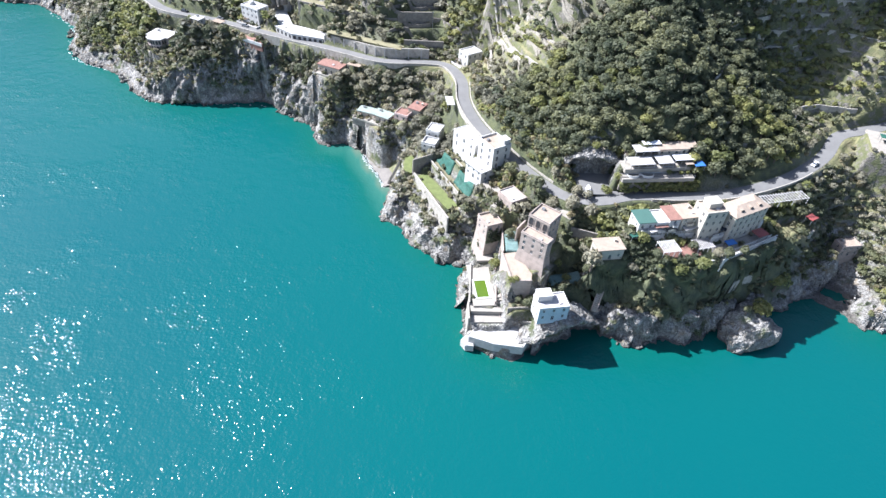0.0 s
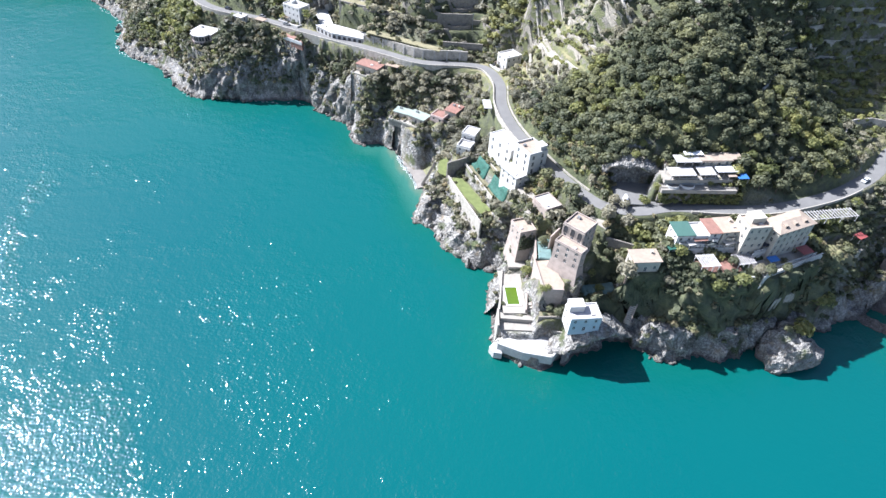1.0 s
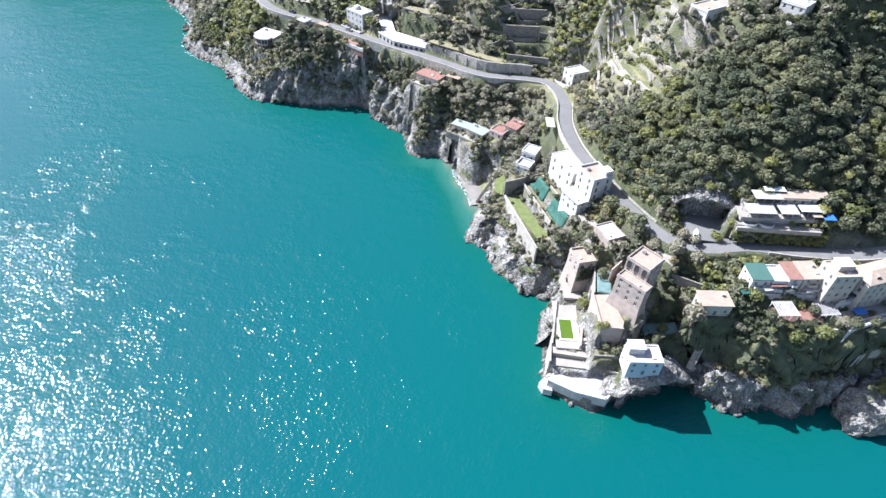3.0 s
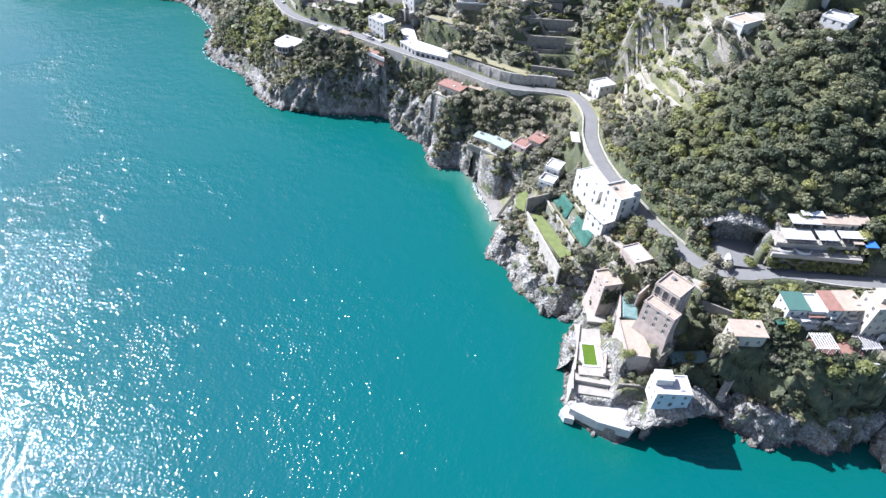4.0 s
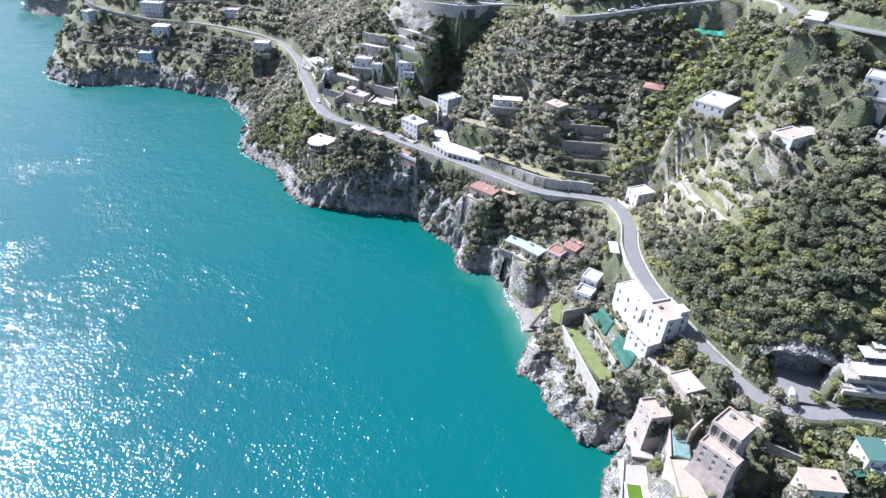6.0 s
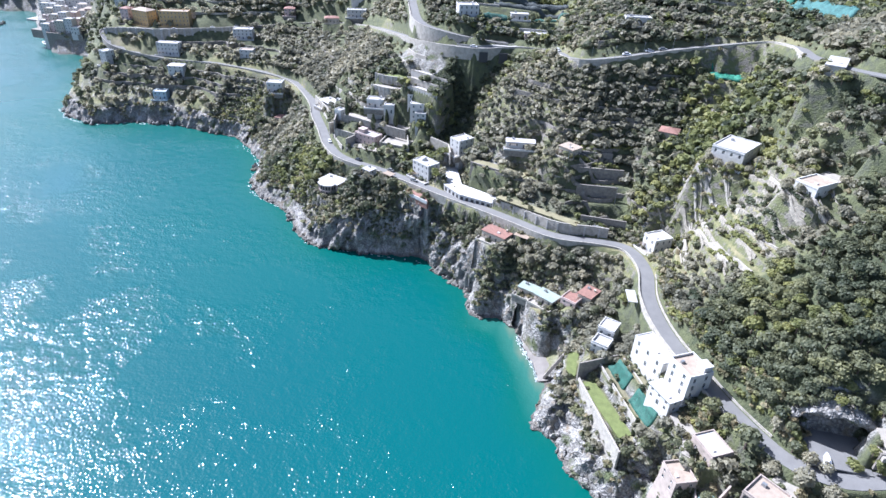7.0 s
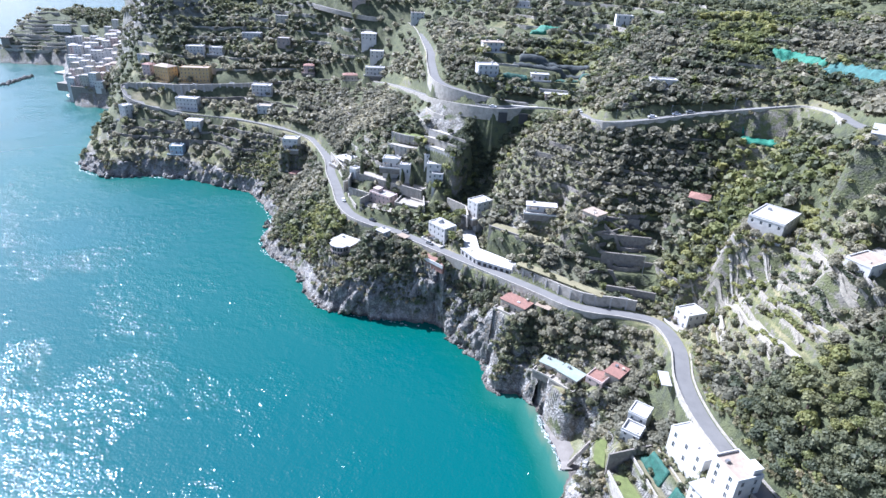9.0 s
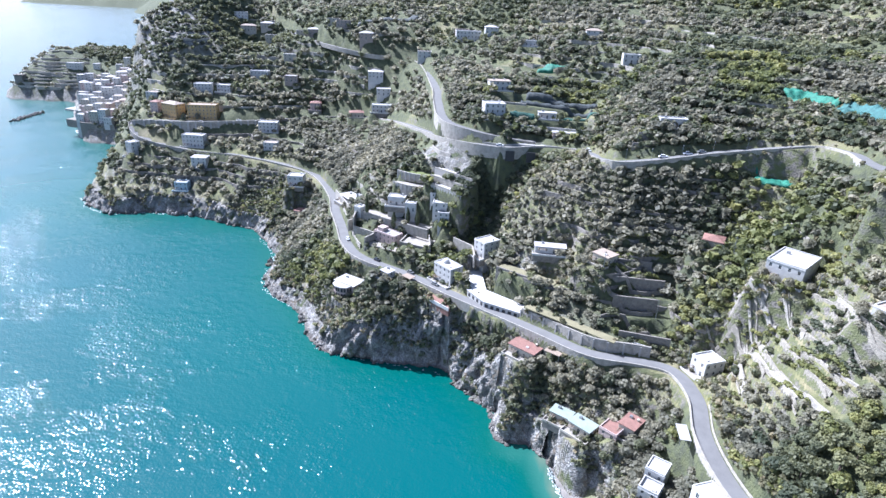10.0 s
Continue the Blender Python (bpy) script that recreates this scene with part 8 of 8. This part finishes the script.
# ---- woods, olive and lemon terraces, scrub ----
def groves():
    # evergreen wood on the spur
    x, y, z, d, rs = scatter(10, 200, 180, 290, 2.65, 31)
    k = (in_wood(x, y) > rs.uniform(0.2, 0.8, x.size)) & clear_of(x, y, -0.8)
    x, y, z = x[k], y[k], z[k]
    r = rs.uniform(1.3, 2.0, x.size) * rs.choice([1.0, 1.3, 1.7], x.size)
    hue = np.clip(0.38 + 0.45 * lattice(x, y, 16, 40) + rs.normal(0, 0.22, x.size), 0, 1)
    z = z + rs.uniform(-1.2, 1.4, x.size)
    P = np.stack([x, y, z, r, hue], 1)
    bright = lattice(x, y, 18, 81) + rs.normal(0, 0.25, x.size) > 0.72
    grove("evergreen_wood", "dense evergreen oak wood on the hillside spur", "wood", P[~bright], LEAF_OAK, 180)
    grove("evergreen_wood", "fresh yellow-green trees among the evergreen wood", "wood", P[bright], LEAF_LIGHT, 180)
    rows = []
    for ax, ay, bx, by in ((-25, 330, -8, 334), (-22, 324.5, 2, 329.5), (-23, 326.5, 0, 331), (-24, 318, -2, 321), (36, 268, 46, 250), (39, 270, 49, 252), (33, 262, 40, 247)):
        for s in np.arange(0, 1, 0.055):
            px, py = ax + s * (bx - ax), ay + s * (by - ay)
            rows.append((px, py, ground_at(px, py) - 0.4, rs.uniform(0.9, 1.4), rs.uniform(0.3, 0.8)))
    dark = []
    for ax, ay, bx, by in ((42.6, 276, 56, 253), (44.0, 277, 57.4, 254), (42.3, 266, 51.5, 250), (43.6, 267, 52.6, 251)):
        for s in np.arange(0, 1, 0.05):
            px, py = ax + s * (bx - ax), ay + s * (by - ay)
            dark.append((px, py, ground_at(px, py) - 0.4, rs.uniform(0.9, 1.3), rs.uniform(0.0, 0.2)))
    grove("hedge_rows", "dark netted lemon rows along the terraces", "hedge", np.array(dark), LEAF_OAK, 36)
    grove("hedge_rows", "clipped green hedge rows along the terraces", "hedge", np.array(rows), LEAF_LIGHT, 24)
    # terraces near the coast road and above it
    x, y, z, d, rs = scatter(-300, 260, 130, 480, 2.5, 32)
    bearing = np.degrees(np.arctan2(x + 12, y - 35))
    open_ground = np.exp(-(((x - 38) / 22) ** 2 + ((y - 262) / 26) ** 2))
    dense_here = 1.12 + 0.45 * smooth(15, 30, x) * smooth(282, 296, y) + 0.4 * np.exp(-(((x + 55) / 26) ** 2 + ((y - 352) / 26) ** 2)) + 0.45 * lattice(x, y, 30, 41) + 0.25 * lattice(x, y, 10, 42) - 0.5 * open_ground + 0.6 * np.exp(-(((x + 78) / 14) ** 2 + ((y - 373) / 10) ** 2))
    k = (in_wood(x, y) < 0.3) & clear_of(x, y) & (d > 5) & (rs.uniform(0, 1, x.size) < dense_here * thinned(x, y)) & (z > 5) & (bearing < 58)
    x, y, z, d = x[k], y[k], z[k], d[k]
    r = rs.uniform(1.3, 2.8, x.size) * np.where(d < 12, 0.7, 1.0) * np.where(olive_slope(x, y) > 0.5, 0.8, 1.08)
    hue = np.clip(0.45 + 0.4 * lattice(x, y, 14, 43) + rs.normal(0, 0.16, x.size), 0, 1)
    kind = lattice(x, y, 45, 44) + rs.normal(0, 0.35, x.size)
    P = np.stack([x, y, z - 0.3, r, hue], 1)
    for part_of, clumps in ((np.hypot(x + 10, y - 40) < 270, 72), (np.hypot(x + 10, y - 40) >= 270, 24)):
        grove("olive_trees", "grey-green olive trees on the terraces", "olive grove", P[part_of & (kind > 0.0)], LEAF_OLIVE, clumps)
        grove("terrace_trees", "dark green carob and oak trees between the terraces", "trees", P[part_of & (kind <= 0.0) & (kind > -0.6)], LEAF_OAK, clumps)
        grove("lemon_trees", "fresh green lemon trees on the terraces", "lemon grove", P[part_of & (kind <= -0.6)], LEAF_LIGHT, clumps)
    # scrub on walls, and thicker on the cliffs below the road
    x, y, z, d, rs = scatter(-300, 230, 130, 460, 2.6, 33)
    k = clear_of(x, y, -1.5) & (d > 26) & (rs.uniform(0, 1, x.size) < (0.14 + 0.22 * smooth(238, 250, y) + 0.25 * lattice(x, y, 16, 45)) * np.sqrt(thinned(x, y))) & (in_wood(x, y) < 0.7)
    x1, y1, z1 = x[k], y[k], z[k]
    rs = np.random.RandomState(35)
    gx, gy = np.meshgrid(np.arange(-300, 230, 0.9), np.arange(130, 460, 0.9))
    x, y = gx.ravel() + rs.uniform(-0.45, 0.45, gx.size), gy.ravel() + rs.uniform(-0.45, 0.45, gx.size)
    d, _ = inland(x, y)
    rd, _ = off_line(x, y, ROAD)
    k = (d > 2.0) & (d < 30) & (rd > 4.2) & clear_of(x, y, -2.0)
    x, y, d = x[k], y[k], d[k]
    z = land(x, y)[0]
    steep = np.minimum(np.hypot(land(x + 0.7, y)[0] - z, land(x, y + 0.7)[0] - z) / 0.7, 6.0)
    k = (rs.uniform(0, 1, x.size) < thinned(x, y) + 0.2) & (z > 8 + 3.5 * lattice(x, y, 9, 49)) & (rs.uniform(0, 1, x.size) < (0.11 + 0.10 * lattice(x, y, 12, 50)) * np.where((x > -135) & (x < -36), 1.7, 1.0) * np.sqrt(1 + steep ** 2))
    spots = np.array(CLIFF_SPOTS)
    spots = spots[clear_of(spots[:, 0], spots[:, 1], -3.0) & (rs.uniform(0, 1, len(spots)) < 0.25 + thinned(spots[:, 0], spots[:, 1]))]
    x2, y2, z2 = np.append(x[k], spots[:, 0]), np.append(y[k], spots[:, 1]), np.append(z[k], spots[:, 2])
    grove("scrub", "low grey-green scrub on terrace walls", "scrub", np.stack([x1, y1, z1 - 0.3, rs.uniform(0.45, 1.25, x1.size), rs.uniform(0, 1, x1.size)], 1), LEAF_SCRUB, 24)
    pick = rs.uniform(0, 1, x2.size) < 0.4
    Q = np.stack([x2, y2, z2 - 0.5, rs.uniform(0.6, 1.6, x2.size), rs.uniform(0, 1, x2.size)], 1)
    grove("cliff_scrub", "thick green scrub clinging to the sea cliff", "scrub", Q[~pick], LEAF_OAK, 24)
    grove("cliff_scrub", "dry grey-green scrub clinging to the sea cliff", "scrub", Q[pick], LEAF_SCRUB, 24)
    # dense dark trees in the ravine below the bend
    x, y, z, d, rs = scatter(-120, -74, 352, 392, 1.7, 38)
    k = (np.hypot((x + 93) / 15, (y - 374) / 17) < 1 + 0.15 * lattice(x, y, 6, 53)) & (off_line(x, y, ROAD)[0] > 4.3)
    grove("ravine_trees", "dense dark trees filling the ravine below the bend", "trees", np.stack([x[k], y[k], z[k] - 0.4, rs.uniform(1.4, 2.4, k.sum()), rs.uniform(0, 0.4, k.sum())], 1), LEAF_OAK, 72)
    # scrub on the banks of the upper road
    x, y, z, d, rs = scatter(-170, 90, 345, 480, 1.5, 39)
    rd = off_line(x, y, ROAD)[0]
    k = (rd > 4.4) & (rd < 11) & (off_line(x, y, SIDE_ROAD)[0] > 4.4) & (rs.uniform(0, 1, x.size) < 0.36) & (thinned(x, y) > 0.25) & clear_of(x, y, -1.2)
    grove("bank_scrub", "grey-green scrub on the banks of the upper road", "scrub", np.stack([x[k], y[k], z[k] - 0.4, rs.uniform(0.8, 1.7, k.sum()), rs.uniform(0, 0.8, k.sum())], 1), LEAF_OAK, 24)
    # low growth on the steep slope below the mansion, its low tints painting the shade
    rs = np.random.RandomState(37)
    gx, gy = np.meshgrid(np.arange(44, 150, 1.15), np.arange(140, 172, 1.15))
    x, y = gx.ravel() + rs.uniform(-0.5, 0.5, gx.size), gy.ravel() + rs.uniform(-0.5, 0.5, gx.size)
    d, _ = inland(x, y)
    k = (d > 6.5 + 2.0 * lattice(x, y, 7, 52)) & (y < 158 + 0.32 * np.maximum(x - 100, 0)) & clear_of(x, y, -1.2) & (np.abs(x - 66 - 0.4 * (y - 155)) > 1.6) & (rs.uniform(0, 1, x.size) < 0.85)
    x, y = x[k], y[k]
    grove("slope_scrub", "low growth on the shaded slope, tinted dark for the shade", "scrub", np.stack([x, y, land(x, y)[0] - 0.35, rs.uniform(0.7, 1.3, x.size), rs.uniform(0, 0.45, x.size)], 1), LEAF_OAK, 24)
    # creeper on the rose house, and shrubs hanging down to the road below the restaurant
    u, v = rs.uniform(-3.0, 3.0, 60), rs.uniform(0, 1, 60)
    Q = np.stack([23.7 + 4.5 * 0.41 + 0.91 * u, 177.2 - 4.5 * 0.91 + 0.41 * u, 18.6 + 7.0 * v * rs.uniform(0.4, 1, 60), rs.uniform(0.4, 0.8, 60), rs.uniform(0, 0.4, 60)], 1)
    grove("creeper", "dark creeper climbing the rose stone house", "creeper", Q, LEAF_OAK, 24)
    u = rs.uniform(0, 1, 130)
    h = rs.uniform(0, 1, 130)
    Q = np.stack([70.5 + 31 * u, 180.9 + 4.0 * u - 0.9 + 0.8 * h + rs.uniform(-0.2, 0.2, 130), 40.0 + 4.2 * h, rs.uniform(0.6, 1.2, 130), rs.uniform(0.2, 0.9, 130)], 1)
    grove("garden_shrubs", "bright green shrubs hanging over the wall beside the road", "shrubs", Q, LEAF_LIGHT, 36)
    # bushes on the cut above the coast road, and on the steep slope behind the junction
    rs = np.random.RandomState(36)
    gx, gy = np.meshgrid(np.arange(8, 66, 1.05), np.arange(178, 304, 1.05))
    x, y = gx.ravel() + rs.uniform(-0.6, 0.6, gx.size), gy.ravel() + rs.uniform(-0.6, 0.6, gx.size)
    rd, _ = off_line(x, y, ROAD)
    beside = (x > np.interp(y, [187, 198, 212, 229, 247, 266], [45, 37, 28, 19, 14, 13]) + 3) & (y < 264)
    cut = (rd > 4.2) & (rd < 10.5) & (beside | (in_wood(x, y) > 0.35)) & (rs.uniform(0, 1, x.size) < 0.75)
    steep = (rd > 7) & (np.hypot((x - 29) / 10, (y - 294) / 14) < 1) & (rs.uniform(0, 1, x.size) < 0.34)
    k = (cut & clear_of(x, y, -4.0)) | (steep & clear_of(x, y, -1.0))
    x, y = x[k], y[k]
    Q = np.stack([x, y, land(x, y)[0] - 0.4, rs.uniform(0.8, 1.7, x.size), rs.uniform(0.2, 1, x.size)], 1)
    pick = rs.uniform(0, 1, x.size)
    grove("roadside_bushes", "yellow-green bushes on the cut above the road", "bushes", Q[pick < 0.45], LEAF_LIGHT, 36)
    grove("roadside_bushes", "grey-green bushes on the cut above the road", "bushes", Q[pick >= 0.45], LEAF_SCRUB, 36)
    # the slopes further off
    x, y, z, d, rs = scatter(-960, 420, 380, 1000, 4.9, 34)
    bearing = np.degrees(np.arctan2(x + 12, y - 35))
    k = ((y > 480) | (x < -300)) & clear_of(x, y) & (d > 8) & (rs.uniform(0, 1, x.size) < (0.9 + 0.45 * lattice(x, y, 60, 46)) * thinned(x, y)) & ((((z + 1.1 * lattice(x, y, 34, 9)) / 5.5) % 1.0 < 0.68) | (rs.uniform(0, 1, x.size) < 0.15)) & (bearing < 34) & (bearing > -62) & ((y - 0.2 * x < 900) | (x < -600))
    x, y, z = x[k], y[k], z[k]
    P = np.stack([x, y, z - 0.5, rs.uniform(2.0, 3.8, x.size), np.clip(0.5 + 0.3 * lattice(x, y, 30, 47) + rs.normal(0, 0.15, x.size), 0, 1)], 1)
    pick = lattice(x, y, 70, 48) + rs.normal(0, 0.3, x.size) > 0
    fresh = smooth(0.1, 0.5, lattice(x, y, 90, 61)) * smooth(20, 80, x) > rs.uniform(0, 1, x.size)
    grove("far_lemons", "yellow-green lemon terraces high on the slope", "lemon grove", P[fresh], LEAF_LIGHT, 24)
    P, pick = P[~fresh], pick[~fresh]
    grove("far_woods", "dark woods on the far slopes", "wood", P[pick], LEAF_OAK, 24)
    grove("far_olives", "grey-green olive groves on the far slopes", "olive grove", P[~pick], LEAF_OLIVE, 24)


groves()
